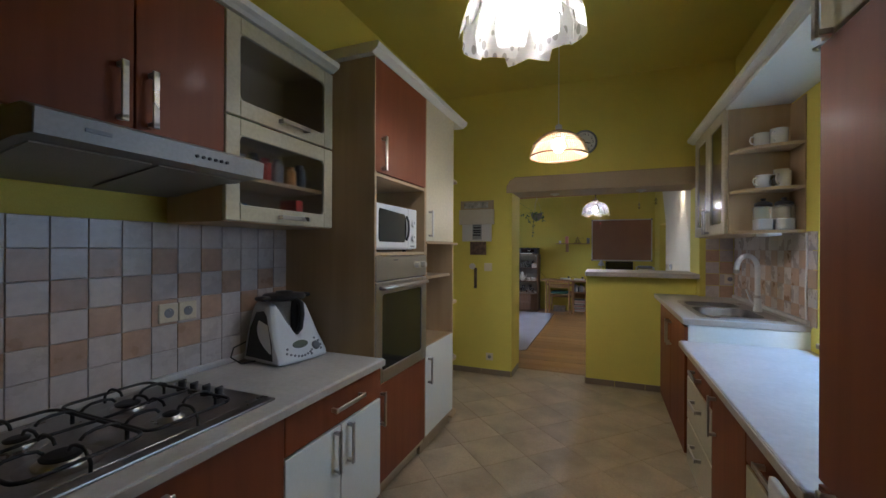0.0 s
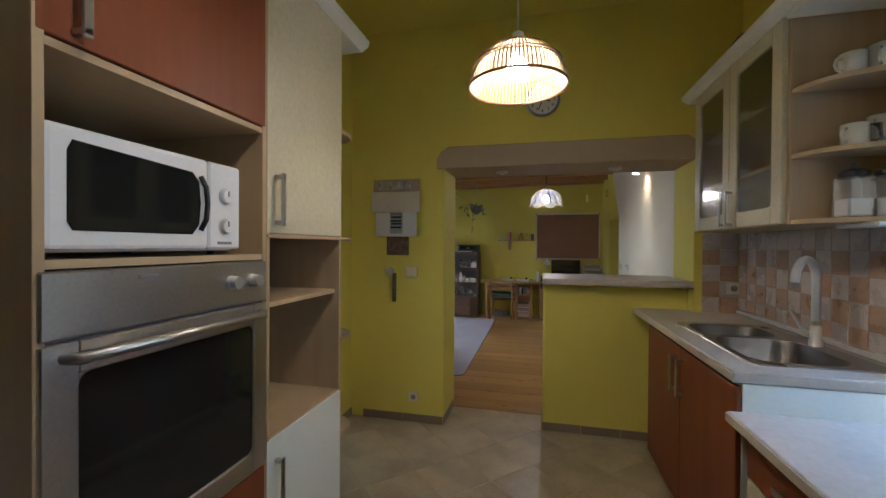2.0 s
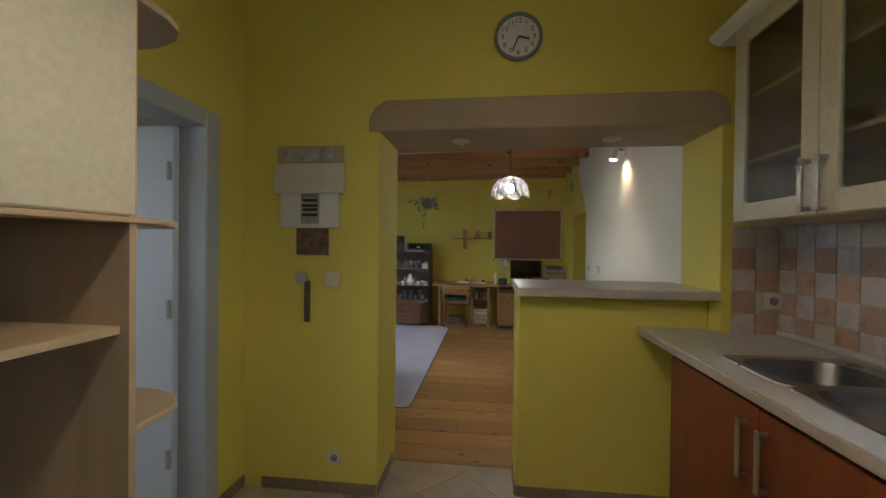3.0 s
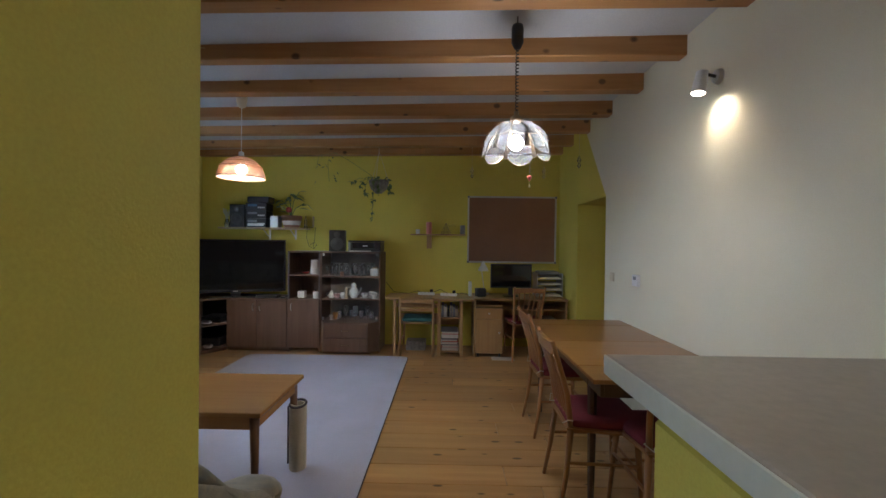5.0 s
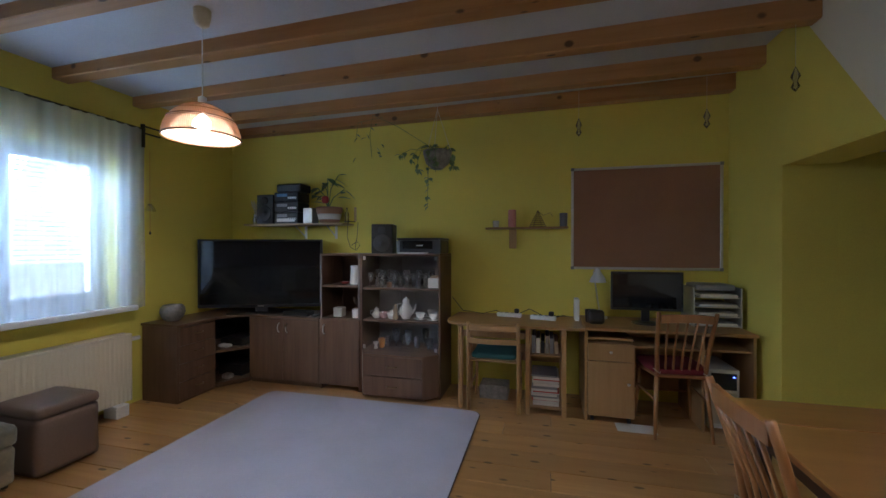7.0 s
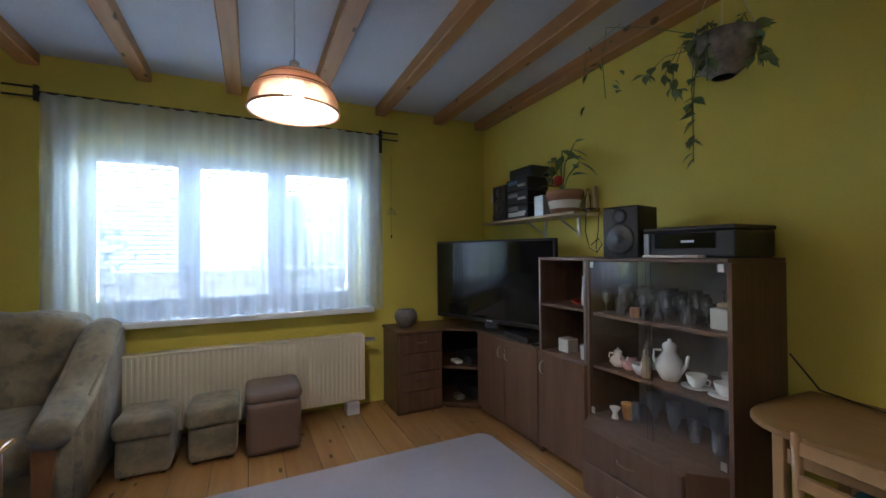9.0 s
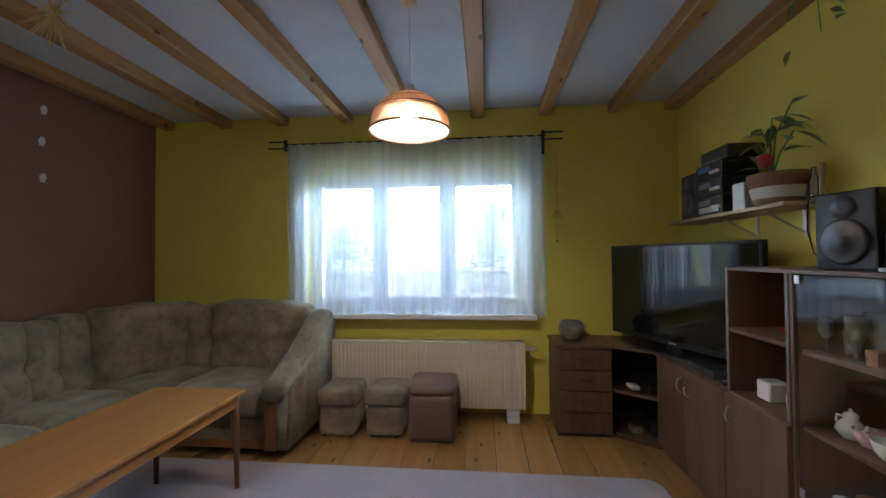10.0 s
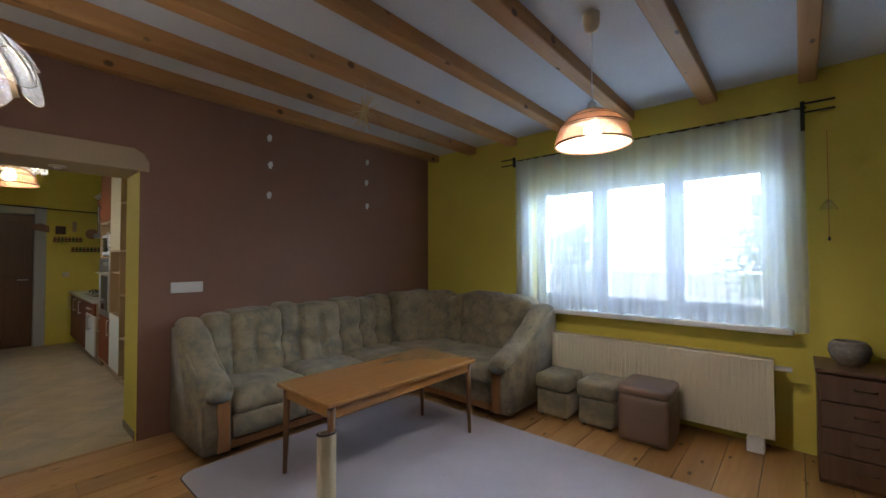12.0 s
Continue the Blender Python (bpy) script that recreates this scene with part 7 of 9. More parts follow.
# narrow cabinet's shelves
single("white_jug", lathe([(0.050, 0), (0.052, 0.01), (0.044, 0.15), (0.046, 0.18), (0.040, 0.18), (0, 0.02)], -2.27, 9.28, 0.9835, 20), PORCELAIN, "plain white jug on the open shelf", "jug", smooth=True)
single("small_dish", lathe([(0.03, 0), (0.05, 0.02), (0.047, 0.02), (0, 0.006)], -2.39, 9.30, 0.9835, 16), RED, "small red dish on the open shelf", "dish", smooth=True)
single("white_cube", box(-2.46, 9.19, 0.6735, -2.37, 9.28, 0.76, 0.006), PORCELAIN, "small white box with a print", "box")
single("photo_cup", lathe([(0.036, 0), (0.040, 0.08), (0.037, 0.08), (0, 0.01)], -2.22, 9.20, 0.6735, 16), PORCELAIN, "white cup on the open shelf", "cup", smooth=True)
pl = thing("small_plant", -2.27, 9.34, 0.6735, "small dried plant in a brown cup", "plant")
part("pot", lathe([(0.03, 0), (0.038, 0.07), (0.034, 0.07), (0, 0.01)], -2.27, 9.34, 0.6735, 14), TERRACOTTA, pl, smooth=True)
tw = bmesh.new()
for k in range(14):
    a = k * 2.4
    tube([(-2.27, 9.34, 0.74), (-2.27 + 0.03 * math.cos(a), 9.34 + 0.03 * math.sin(a), 0.79), (-2.27 + 0.05 * math.cos(a), 9.34 + 0.05 * math.sin(a), 0.83 + 0.02 * (k % 3))], 0.003, 4, tw)
part("twigs", tw, BARK, pl)

# television, turned in the corner
TVW, TVA = 1.20, math.degrees(math.atan2(0.42, 1.12))
tv = thing("television", -3.25, 9.20, 0.673, "large flat black television on its stand", "television")


def tv_box(x0, y0, z0, x1, y1, z1, b=0.004):
    return placed(box(x0, y0, z0, x1, y1, z1, b), -3.26, 9.185, 0, TVA)


part("screen", tv_box(-TVW / 2 + 0.016, -0.008, 0.765, TVW / 2 - 0.016, 0.0, 1.405, 0.001), SCREEN, tv, "dark glossy screen")
bz = bmesh.new()
for q in ((-TVW / 2, 0.735, TVW / 2, 0.766), (-TVW / 2, 1.402, TVW / 2, 1.42), (-TVW / 2, 0.766, -TVW / 2 + 0.018, 1.402), (TVW / 2 - 0.018, 0.766, TVW / 2, 1.402)):
    box(q[0], -0.014, q[1], q[2], 0.03, q[3], 0.003, bz)
part("bezel", placed(bz, -3.26, 9.185, 0, TVA), BLACK, tv)
part("back", tv_box(-TVW / 2 + 0.02, 0.001, 0.77, TVW / 2 - 0.02, 0.05, 1.40, 0.01), BLACK, tv)
part("neck", tv_box(-0.06, 0.0, 0.69, 0.06, 0.03, 0.76), BLACK, tv)
part("stand", tv_box(-0.30, -0.10, 0.6775, 0.30, 0.14, 0.692, 0.005), BLACK, tv)
part("badge", tv_box(-0.03, -0.0155, 0.746, 0.03, -0.014, 0.755, 0.0003), TIN, tv)
single("media_player", box(-2.97, 9.13, 0.6725, -2.70, 9.26, 0.715, 0.004), BLACK, "slim black media player on the cabinet", "media player")
rc_ = thing("remote_control", -2.62, 9.16, 0.6725, "black remote control on the cabinet", "remote")
part("body", box(-2.66, 9.13, 0.6725, -2.61, 9.28, 0.688, 0.004), BLACK, rc_)
part("buttons", box(-2.652, 9.15, 0.6885, -2.618, 9.22, 0.690, 0.0005), GREY_PLASTIC, rc_)
pot = thing("ceramic_pot", -3.74, 8.62, 0.678, "squat grey ceramic pot on the drawer cabinet", "pot")
part("vessel", lathe([(0.05, 0), (0.085, 0.035), (0.100, 0.08), (0.095, 0.12), (0.075, 0.145), (0.068, 0.145), (0.08, 0.11), (0, 0.02)], -3.74, 8.62, 0.678, 26), CERAMIC_GREY, pot, smooth=True)

# speaker and printer on the display cabinet


SPEAKER_GREY = surface("grey_speaker_cone", (0.045, 0.045, 0.048), 0.4, var=0.08, bump=0.03)


def speaker(x0, y0, z0, x1, y1, z1, label):
    s = thing("loudspeaker", (x0 + x1) / 2, (y0 + y1) / 2, z0, label, "loudspeaker", "loudspeakers")
    part("cabinet", box(x0, y0, z0, x1, y1, z1, 0.008, seg=2), BLACK, s)
    xm, w = (x0 + x1) / 2, (x1 - x0)
    h = z1 - z0
    wf = part("woofer", placed(lathe([(w * 0.40, 0), (w * 0.40, 0.006), (w * 0.34, 0.010), (w * 0.12, 0.002), (w * 0.10, 0.010), (0, 0.014)], 0, 0, 0, 24), 0, 0, 0, 0), SPEAKER_GREY, s, "dark grey woofer cone", True)
    wf.data.transform(Matrix.Translation(Vector((xm, y0, z0 + h * 0.36)) - ORIGIN[s.name]) @ Matrix.Rotation(radians(90), 4, "X") @ Matrix.Translation(ORIGIN[s.name]))
    tw = part("tweeter", lathe([(w * 0.20, 0), (w * 0.20, 0.005), (w * 0.09, 0.003), (0, 0.010)], 0, 0, 0, 18), SPEAKER_GREY, s, smooth=True)
    tw.data.transform(Matrix.Translation(Vector((xm, y0, z0 + h * 0.80)) - ORIGIN[s.name]) @ Matrix.Rotation(radians(90), 4, "X") @ Matrix.Translation(ORIGIN[s.name]))
    return s


speaker(-2.06, 9.16, 1.282, -1.86, 9.36, 1.555, "black bookshelf loudspeaker on the display cabinet").rotation_euler.z = radians(10)
pr = thing("printer", -1.60, 9.33, 1.282, "black multifunction printer on the display cabinet", "printer")
part("body", box(-1.80, 9.17, 1.284, -1.385, 9.48, 1.405, 0.010, seg=2), BLACK, pr)
part("lid", box(-1.80, 9.16, 1.406, -1.385, 9.49, 1.425, 0.006, seg=2), BLACK, pr)
part("front_recess", box(-1.745, 9.164, 1.325, -1.46, 9.172, 1.395, 0.003), BLACK_GLASS, pr)
part("trim", box(-1.80, 9.160, 1.29, -1.77, 9.17, 1.40, 0.003), GREY_PLASTIC, pr, "grey trim")
part("paper_tray", box(-1.77, 9.11, 1.2835, -1.50, 9.168, 1.295, 0.002), PAPER, pr, "paper tray")
part("badge", box(-1.61, 9.1625, 1.352, -1.55, 9.1638, 1.362, 0.0003), TIN, pr)

# shelf with the stereo
sh = thing("wall_shelf", -3.0, 9.43, 1.565, "pale wooden wall shelf on metal brackets", "shelf")
part("board", box(-3.57, 9.30, 1.565, -2.42, 9.548, 1.585, 0.003), BEECH_H, sh)
for x in (-2.98, -2.62):
    bkt = box(x - 0.012, 9.536, 1.43, x + 0.012, 9.549, 1.564, 0.002)
    tube([(x, 9.54, 1.45), (x, 9.35, 1.558)], 0.006, 6, bkt)
    part("bracket", bkt, TIN, sh)
speaker(-3.43, 9.33, 1.586, -3.23, 9.52, 1.89, "small black stereo loudspeaker on the wall shelf")
st = thing("stereo", -3.08, 9.43, 1.586, "black stacked mini stereo system", "stereo")
for k, (h, w) in enumerate(((0.085, 0.125), (0.075, 0.125), (0.075, 0.125))):
    z = 1.587 + sum((0.088, 0.078, 0.078)[:k])
    part("unit", box(-3.20, 9.33, z, -2.95, 9.53, z + h, 0.005), BLACK, st)
    part("display", box(-3.17, 9.326, z + h * 0.55, -3.06, 9.331, z + h * 0.85, 0.001), BLUE_BOX if k == 2 else GREY_PLASTIC, st)
    for j in range(4):
        part("knob", tube([(-3.04 + j * 0.022, 9.33, z + h * 0.4), (-3.04 + j * 0.022, 9.318, z + h * 0.4)], 0.008, 10), TIN, st)
part("cd_tray", box(-3.19, 9.35, 1.832, -2.93, 9.53, 1.895, 0.012, seg=2), BLACK, st)
part("tape_deck", box(-3.17, 9.325, 1.60, -2.98, 9.331, 1.625, 0.001), TIN, st)
st.scale = (1.12, 1.05, 1.33)
single("radio_speaker", box(-2.90, 9.36, 1.586, -2.79, 9.48, 1.745, 0.008, seg=2), TIN, "small silver-grey speaker on the wall shelf", "loudspeaker")


def leaf_mesh(name, length, width, material, fold=0.25):
    bm = bmesh.new()
    n = 5
    mid, lo, hi = [], [], []
    for i in range(n + 1):
        u = i / n
        w = width * math.sin(min(u * 1.15, 1.0) * math.pi) ** 0.8 * (0.5 if i in (0, n) else 1) * 0.5 if 0 < i < n else 0.0005
        z = -0.18 * length * u * u
        mid.append(bm.verts.new((length * u, 0, z)))
        lo.append(bm.verts.new((length * u, -w, z + w * fold)))
        hi.append(bm.verts.new((length * u, w, z + w * fold)))
    for i in range(n):
        bm.faces.new((mid[i], mid[i + 1], hi[i + 1], hi[i]))
        bm.faces.new((lo[i], lo[i + 1], mid[i + 1], mid[i]))
    return meshed(bm, name, material, True)


LEAF_ME = leaf_mesh("leaf", 0.075, 0.045, LEAF)
LEAF_PALE_ME = leaf_mesh("pale_leaf", 0.075, 0.045, LEAF_PALE)
LEAF_BIG = leaf_mesh("big_leaf", 0.15, 0.055, LEAF)


def put_leaf(me, parent, at, yaw, pitch, scale=1.0):
    ob = new("leaf", me)
    ob.parent = parent
    ob.location = Vector(at) - ORIGIN[parent.name]
    ob.rotation_euler = (random.uniform(-0.4, 0.4), pitch, yaw)
    ob.scale = (scale, scale, scale)


random.seed(11)
pp = thing("pot_plant", -2.63, 9.42, 1.586, "leafy potted plant in a striped terracotta pot on the shelf", "plant")
part("pot", lathe([(0.075, 0), (0.082, 0.01), (0.105, 0.09), (0.112, 0.092), (0.112, 0.125), (0.100, 0.125), (0.09, 0.02), (0, 0.02)], -2.63, 9.42, 1.586, 26), TERRACOTTA, pp, smooth=True)
part("band", lathe([(0.0865, 0.02), (0.1015, 0.07), (0.1035, 0.07), (0.0885, 0.02)], -2.63, 9.42, 1.5862, 26), PAPER, pp, "pale glazed band", True)
part("soil", lathe([(0.097, 0), (0.05, 0.006), (0, 0.008)], -2.63, 9.42, 1.695, 18), BARK, pp)
stems = bmesh.new()
tips = []
for a, r, h in ((2.6, 0.14, 0.17), (1.9, 0.05, 0.24), (0.6, 0.10, 0.26), (5.9, 0.17, 0.14), (4.4, 0.08, 0.20), (3.2, 0.10, 0.10)):
    x, y, z = -2.63, 9.40, 1.70
    e = (x + r * math.cos(a), max(9.30, min(9.50, y + 0.4 * r * math.sin(a))), z + h)
    tube([(x, y, z), (x + 0.3 * r * math.cos(a), y, z + 0.6 * h), e], 0.004, 5, stems)
    tips.append((e, a))
part("stems", stems, LEAF, pp)
for e, a in tips:
    for k in range(3):
        put_leaf(LEAF_BIG, pp, e if k == 0 else (e[0] - 0.03 * k * math.cos(a), e[1], e[2] - 0.03 * k), a + random.uniform(-0.9, 0.9), random.uniform(-0.4, 0.5), random.uniform(0.6, 0.95))
part("flower", puffy(-2.68, 9.36, 1.74, -2.62, 9.41, 1.80, 0.025, 4, 0.006), RED, pp, "red flower", True)
pp.scale = (1.2, 1.1, 1.3)
vs = thing("vase", -3.51, 9.42, 1.586, "slim glass vase with dried white grass", "vase")
part("vessel", lathe([(0.03, 0), (0.035, 0.05), (0.022, 0.09), (0.026, 0.11), (0.023, 0.11), (0.018, 0.088), (0, 0.006)], -3.51, 9.42, 1.586, 16), CLEAR, vs, smooth=True)
dr = bmesh.new()
for k in range(26):
    a = k * 2.399
    tube([(-3.51, 9.42, 1.62), (-3.51 + 0.02 * math.cos(a), 9.42 + 0.02 * math.sin(a), 1.74), (-3.51 + 0.055 * math.cos(a), 9.42 + 0.045 * math.sin(a), 1.80 + 0.05 * ((k * 7) % 5) / 5)], 0.0022, 4, dr)
part("grass", dr, PAPER, vs)
wv = thing("wire_candle_holder", -2.46, 9.44, 1.585, "wire candle holder with looped chains beside the shelf", "candle holder")
wm = bmesh.new()
tube([(-2.47, 9.42, 1.60), (-2.40, 9.40, 1.60), (-2.33, 9.40, 1.595)], 0.005, 5, wm)
for s in (-0.05, 0.06):
    tube([(-2.36 + s, 9.40, 1.595), (-2.37 + s, 9.40, 1.45), (-2.36 + s * 0.5, 9.40, 1.34), (-2.32, 9.40, 1.31), (-2.28, 9.40, 1.36), (-2.31, 9.40, 1.40), (-2.37, 9.40, 1.36)], 0.003, 5, wm)
part("wire", wm, IRON, wv, smooth=True)
part("candle", lathe([(0.012, 0), (0.012, 0.14), (0, 0.142)], -2.33, 9.40, 1.600, 12), BEIGE_PAINT, wv, smooth=True)
part("bottle", lathe([(0.022, 0), (0.022, 0.10), (0.008, 0.13), (0.008, 0.16), (0, 0.16)], -2.455, 9.46, 1.586, 12), CLEAR, wv, smooth=True)

# candle shelf
cshelf = thing("candle_shelf", -0.64, 9.46, 1.51, "short wooden wall shelf on a block bracket", "shelf")
part("board", prism([(-1.03, 9.548), (-1.03, 9.47), (-0.98, 9.41), (-0.285, 9.41), (-0.285, 9.548)], "z", 1.510, 1.526, 0.003), OAK_DESK, cshelf)
part("bracket", box(-0.81, 9.50, 1.33, -0.745, 9.548, 1.509, 0.004), OAK_V, cshelf)
single("candle", lathe([(0.036, 0), (0.036, 0.155), (0.030, 0.16), (0.008, 0.15), (0, 0.15)], -0.78, 9.47, 1.527, 20), PINK, "thick pink pillar candle", "candle", smooth=True)
single("tea_light", lathe([(0.026, 0), (0.030, 0.06), (0.027, 0.06), (0, 0.02)], -0.93, 9.47, 1.527, 16), PORCELAIN, "small white tea light cup", "candle", smooth=True)
single("dark_mug", lathe([(0.032, 0), (0.034, 0.12), (0.030, 0.12), (0, 0.01)], -0.325, 9.46, 1.527, 18), GREY_PLASTIC, "tall dark grey mug on the shelf", "mug", smooth=True)
bell = thing("wire_bell", -0.55, 9.47, 1.527, "wire bell ornament on the shelf", "ornament")
for k in range(9):
    u = k / 8
    r = 0.062 * (1 - u * 0.85) * (1.2 if u < 0.7 else 0.9)
    part("wire_ring", tube([(-0.55 + r * math.cos(a), 9.47 + 0.7 * r * math.sin(a), 1.530 + u * 0.14) for a in [j * math.pi / 10 for j in range(21)]], 0.0022, 4), BRASS, bell)
for j in range(6):
    a = j * math.pi / 3
    part("wire", tube([(-0.55 + 0.072 * math.cos(a), 9.47 + 0.05 * math.sin(a), 1.529), (-0.55, 9.47, 1.675)], 0.002, 4), BRASS, bell)
part("wire", tube([(-0.55, 9.47, 1.67), (-0.50, 9.47, 1.63), (-0.44, 9.46, 1.655), (-0.42, 9.46, 1.62)], 0.002, 4), BRASS, bell)

# cork board
cb = thing("cork_board", 0.35, 9.54, 1.14, "large brown cork board in a pale metal frame", "board")
part("cork", box(-0.25, 9.528, 1.15, 0.945, 9.546, 2.045, 0.001), CORK, cb)
for q in ((-0.256, 1.144, 0.951, 1.166), (-0.256, 2.030, 0.951, 2.052), (-0.256, 1.166, -0.234, 2.030), (0.929, 1.166, 0.951, 2.030)):
    part("frame", box(q[0], 9.518, q[1], q[2], 9.5275, q[3], 0.003), TIN, cb)
for x in (-0.245, 0.94):
    for z in (1.155, 2.041):
        part("corner_cap", box(x - 0.014, 9.515, z - 0.014, x + 0.014, 9.5175, z + 0.014, 0.002), GREY_PLASTIC, cb)

# hanging plant
random.seed(23)
hp = thing("hanging_plant", -1.41, 9.15, 2.03, "trailing ivy in a grey hanging bowl under the beams", "plant")
part("bowl", lathe([(0.04, 0), (0.10, 0.05), (0.125, 0.13), (0.128, 0.16), (0.115, 0.16), (0.10, 0.06), (0, 0.02)], -1.41, 9.15, 2.03, 24), CERAMIC_GREY, hp, smooth=True)
hang = bmesh.new()
for k in range(3):
    a = k * 2.094
    tube([(-1.41 + 0.12 * math.cos(a), 9.15 + 0.12 * math.sin(a), 2.19), (-1.41, 9.15, 2.56), (-1.41, 9.15, 2.695)], 0.002, 4, hang)
part("hanger", hang, PAPER, hp)
vines = bmesh.new()
for k, (dx, dy, drop) in enumerate(((-0.05, -0.10, 0.46), (0.02, -0.13, 0.16), (-0.20, -0.04, 0.05), (0.14, -0.06, 0.14), (-0.30, -0.02, -0.03), (-0.04, -0.12, 0.30), (0.10, 0.05, 0.10), (-0.14, -0.08, 0.13))):
    p0 = Vector((-1.41, 9.15, 2.18))
    p1 = Vector((-1.41 + dx * 0.8, 9.15 + dy, 2.22))
    p2 = Vector((-1.41 + dx * 1.1, 9.15 + dy * 1.15, 2.16 - drop * 0.5))
    p3 = Vector((-1.41 + dx * 1.15, 9.15 + dy * 1.15, 2.14 - drop))
    tube([p0, p1, p2, p3], 0.0022, 4, vines)
    for j in range(6 + int(abs(drop) * 12)):
        u = random.random()
        q = p1.lerp(p2, u * 2) if u < 0.5 else p2.lerp(p3, u * 2 - 1)
        put_leaf(LEAF_ME if random.random() < 0.6 else LEAF_PALE_ME, hp, q + Vector((random.uniform(-0.015, 0.015), random.uniform(-0.015, 0.015), 0)), random.uniform(0, 6.28), random.uniform(0.1, 1.2), random.uniform(0.55, 1.0))
for j in range(16):
    a = random.uniform(0, 6.28)
    put_leaf(LEAF_ME, hp, (-1.41 + 0.10 * math.cos(a), 9.15 + 0.10 * math.sin(a), 2.20 + random.uniform(0, 0.03)), a, random.uniform(-0.3, 0.7), random.uniform(0.6, 1.0))
# a sparse vine along the beam beside it
for j in range(12):
    put_leaf(LEAF_PALE_ME if j % 2 else LEAF_ME, hp, (-2.08 + random.uniform(-0.16, 0.16), 9.20 + random.uniform(-0.03, 0.03), 2.34 + random.uniform(-0.15, 0.22)), random.uniform(0, 6.28), random.uniform(0.2, 1.2), random.uniform(0.5, 0.9))
tube([(-1.50, 9.15, 2.25), (-1.80, 9.19, 2.45), (-2.05, 9.20, 2.58), (-2.08, 9.20, 2.40), (-2.06, 9.20, 2.18)], 0.0022, 4, vines)
tube([(-1.95, 9.20, 2.55), (-2.2, 9.20, 2.52), (-2.22, 9.20, 2.38)], 0.0022, 4, vines)
part("vines", vines, LEAF, hp)

# ---- desks ----
dk = thing("desk", -0.75, 9.25, 0.0, "pale oak desk with a rounded end", "desk")
top = [(-0.19, 9.545), (-1.30, 9.545), (-1.315, 9.30)] + [(-1.13 - 0.185 * math.cos(a), 9.16 - 0.185 * math.sin(a)) for a in [k * math.pi / 12 for k in range(7)]] + [(-0.19, 8.975)]
part("tabletop", prism(top, "z", 0.690, 0.712, 0.004), OAK_DESK, dk)
for x, y in ((-1.17, 9.01), (-1.17, 9.48), (-0.62, 9.01), (-0.34, 9.01), (-0.62, 9.48), (-0.34, 9.48)):
    part("leg", box(x - 0.018, y - 0.018, 0, x + 0.018, y + 0.018, 0.689, 0.004), PALE_CHAIR, dk)
part("rail", box(-1.15, 9.00, 0.60, -0.64, 9.02, 0.65, 0.003), PALE_CHAIR, dk)
part("keyboard_shelf", box(-1.15, 9.03, 0.595, -0.64, 9.30, 0.611, 0.002), OAK_DESK, dk)
for z in (0.04, 0.46):
    part("shelf", box(-0.60, 9.03, z, -0.36, 9.46, z + 0.016, 0.002), OAK_DESK, dk)
part("back_rail", box(-1.15, 9.47, 0.30, -0.36, 9.485, 0.45, 0.002), OAK_DESK, dk)
random.seed(5)
z = 0.0565
for k in range(15):
    h = random.uniform(0.008, 0.022)
    x = -0.595 + random.uniform(0, 0.02)
    single("magazine", box(x, 9.05 + random.uniform(0, 0.02), z, x + 0.205, 9.33, z + h, 0.001), (PAPER, TIN, RED, PAPER, GREY_PLASTIC)[k % 5], "stacked magazine on the desk shelf", "magazine", "magazines under the desk")
    z += h + 0.0005
for k in range(6):
    x = -0.59 + k * 0.036
    single("folder", box(x, 9.08, 0.4765, x + 0.03, 9.36, 0.62 - 0.02 * (k % 3), 0.002), (GREY_PLASTIC, PAPER, BLACK, CERAMIC_GREY, GREY_PLASTIC, BEIGE_PAINT)[k], "upright folder on the desk shelf", "folder", "folders under the desk")
pc = thing("computer_desk", 0.39, 9.25, 0.0, "honey oak computer desk with a side pedestal", "desk")
part("tabletop", box(-0.185, 8.96, 0.705, 0.965, 9.545, 0.727, 0.004), OAK_DESK, pc)
for x in (-0.185, 0.62, 0.945):
    part("side_panel", box(x, 9.0, 0, x + 0.020, 9.53, 0.704, 0.002), OAK_V, pc)
part("back_panel", box(-0.165, 9.515, 0.12, 0.945, 9.53, 0.70, 0.001), OAK_V, pc)
part("keyboard_tray", box(0.175, 9.0, 0.58, 0.618, 9.35, 0.596, 0.002), OAK_DESK, pc)
part("shelf", box(0.642, 9.02, 0.58, 0.943, 9.50, 0.596, 0.002), OAK_DESK, pc)
part("shelf", box(-0.164, 9.02, 0.625, 0.165, 9.50, 0.641, 0.002), OAK_DESK, pc)
ped = thing("drawer_pedestal", -0.01, 9.22, 0.0, "oak pedestal on castors with a drawer and a door", "pedestal")
part("body", box(-0.160, 8.995, 0.045, 0.165, 9.46, 0.605, 0.002), OAK_V, ped)
d = part("drawer", box(-0.163, 8.976, 0.475, 0.168, 8.994, 0.605, 0.003), OAK_V, ped)
part("knob", lathe([(0.006, 0), (0.013, 0.010), (0.010, 0.018), (0, 0.019)], 0.0, 8.962, 0.535, 10), TIN, d)
d = part("door", box(-0.163, 8.976, 0.05, 0.168, 8.994, 0.472, 0.003), OAK_V, ped)
part("knob", lathe([(0.006, 0), (0.013, 0.010), (0.010, 0.018), (0, 0.019)], 0.125, 8.962, 0.30, 10), TIN, d)
for x in (-0.13, 0.135):
    for y in (9.02, 9.42):
        part("castor", tube([(x - 0.012, y, 0.022), (x + 0.012, y, 0.022)], 0.022, 14), BLACK, ped)
tw_ = thing("computer_tower", 0.79, 9.25, 0.0, "white computer tower under the desk with a black front panel", "computer")
part("case", box(0.68, 9.06, 0.012, 0.885, 9.47, 0.445, 0.004), WHITE_PLASTIC, tw_)
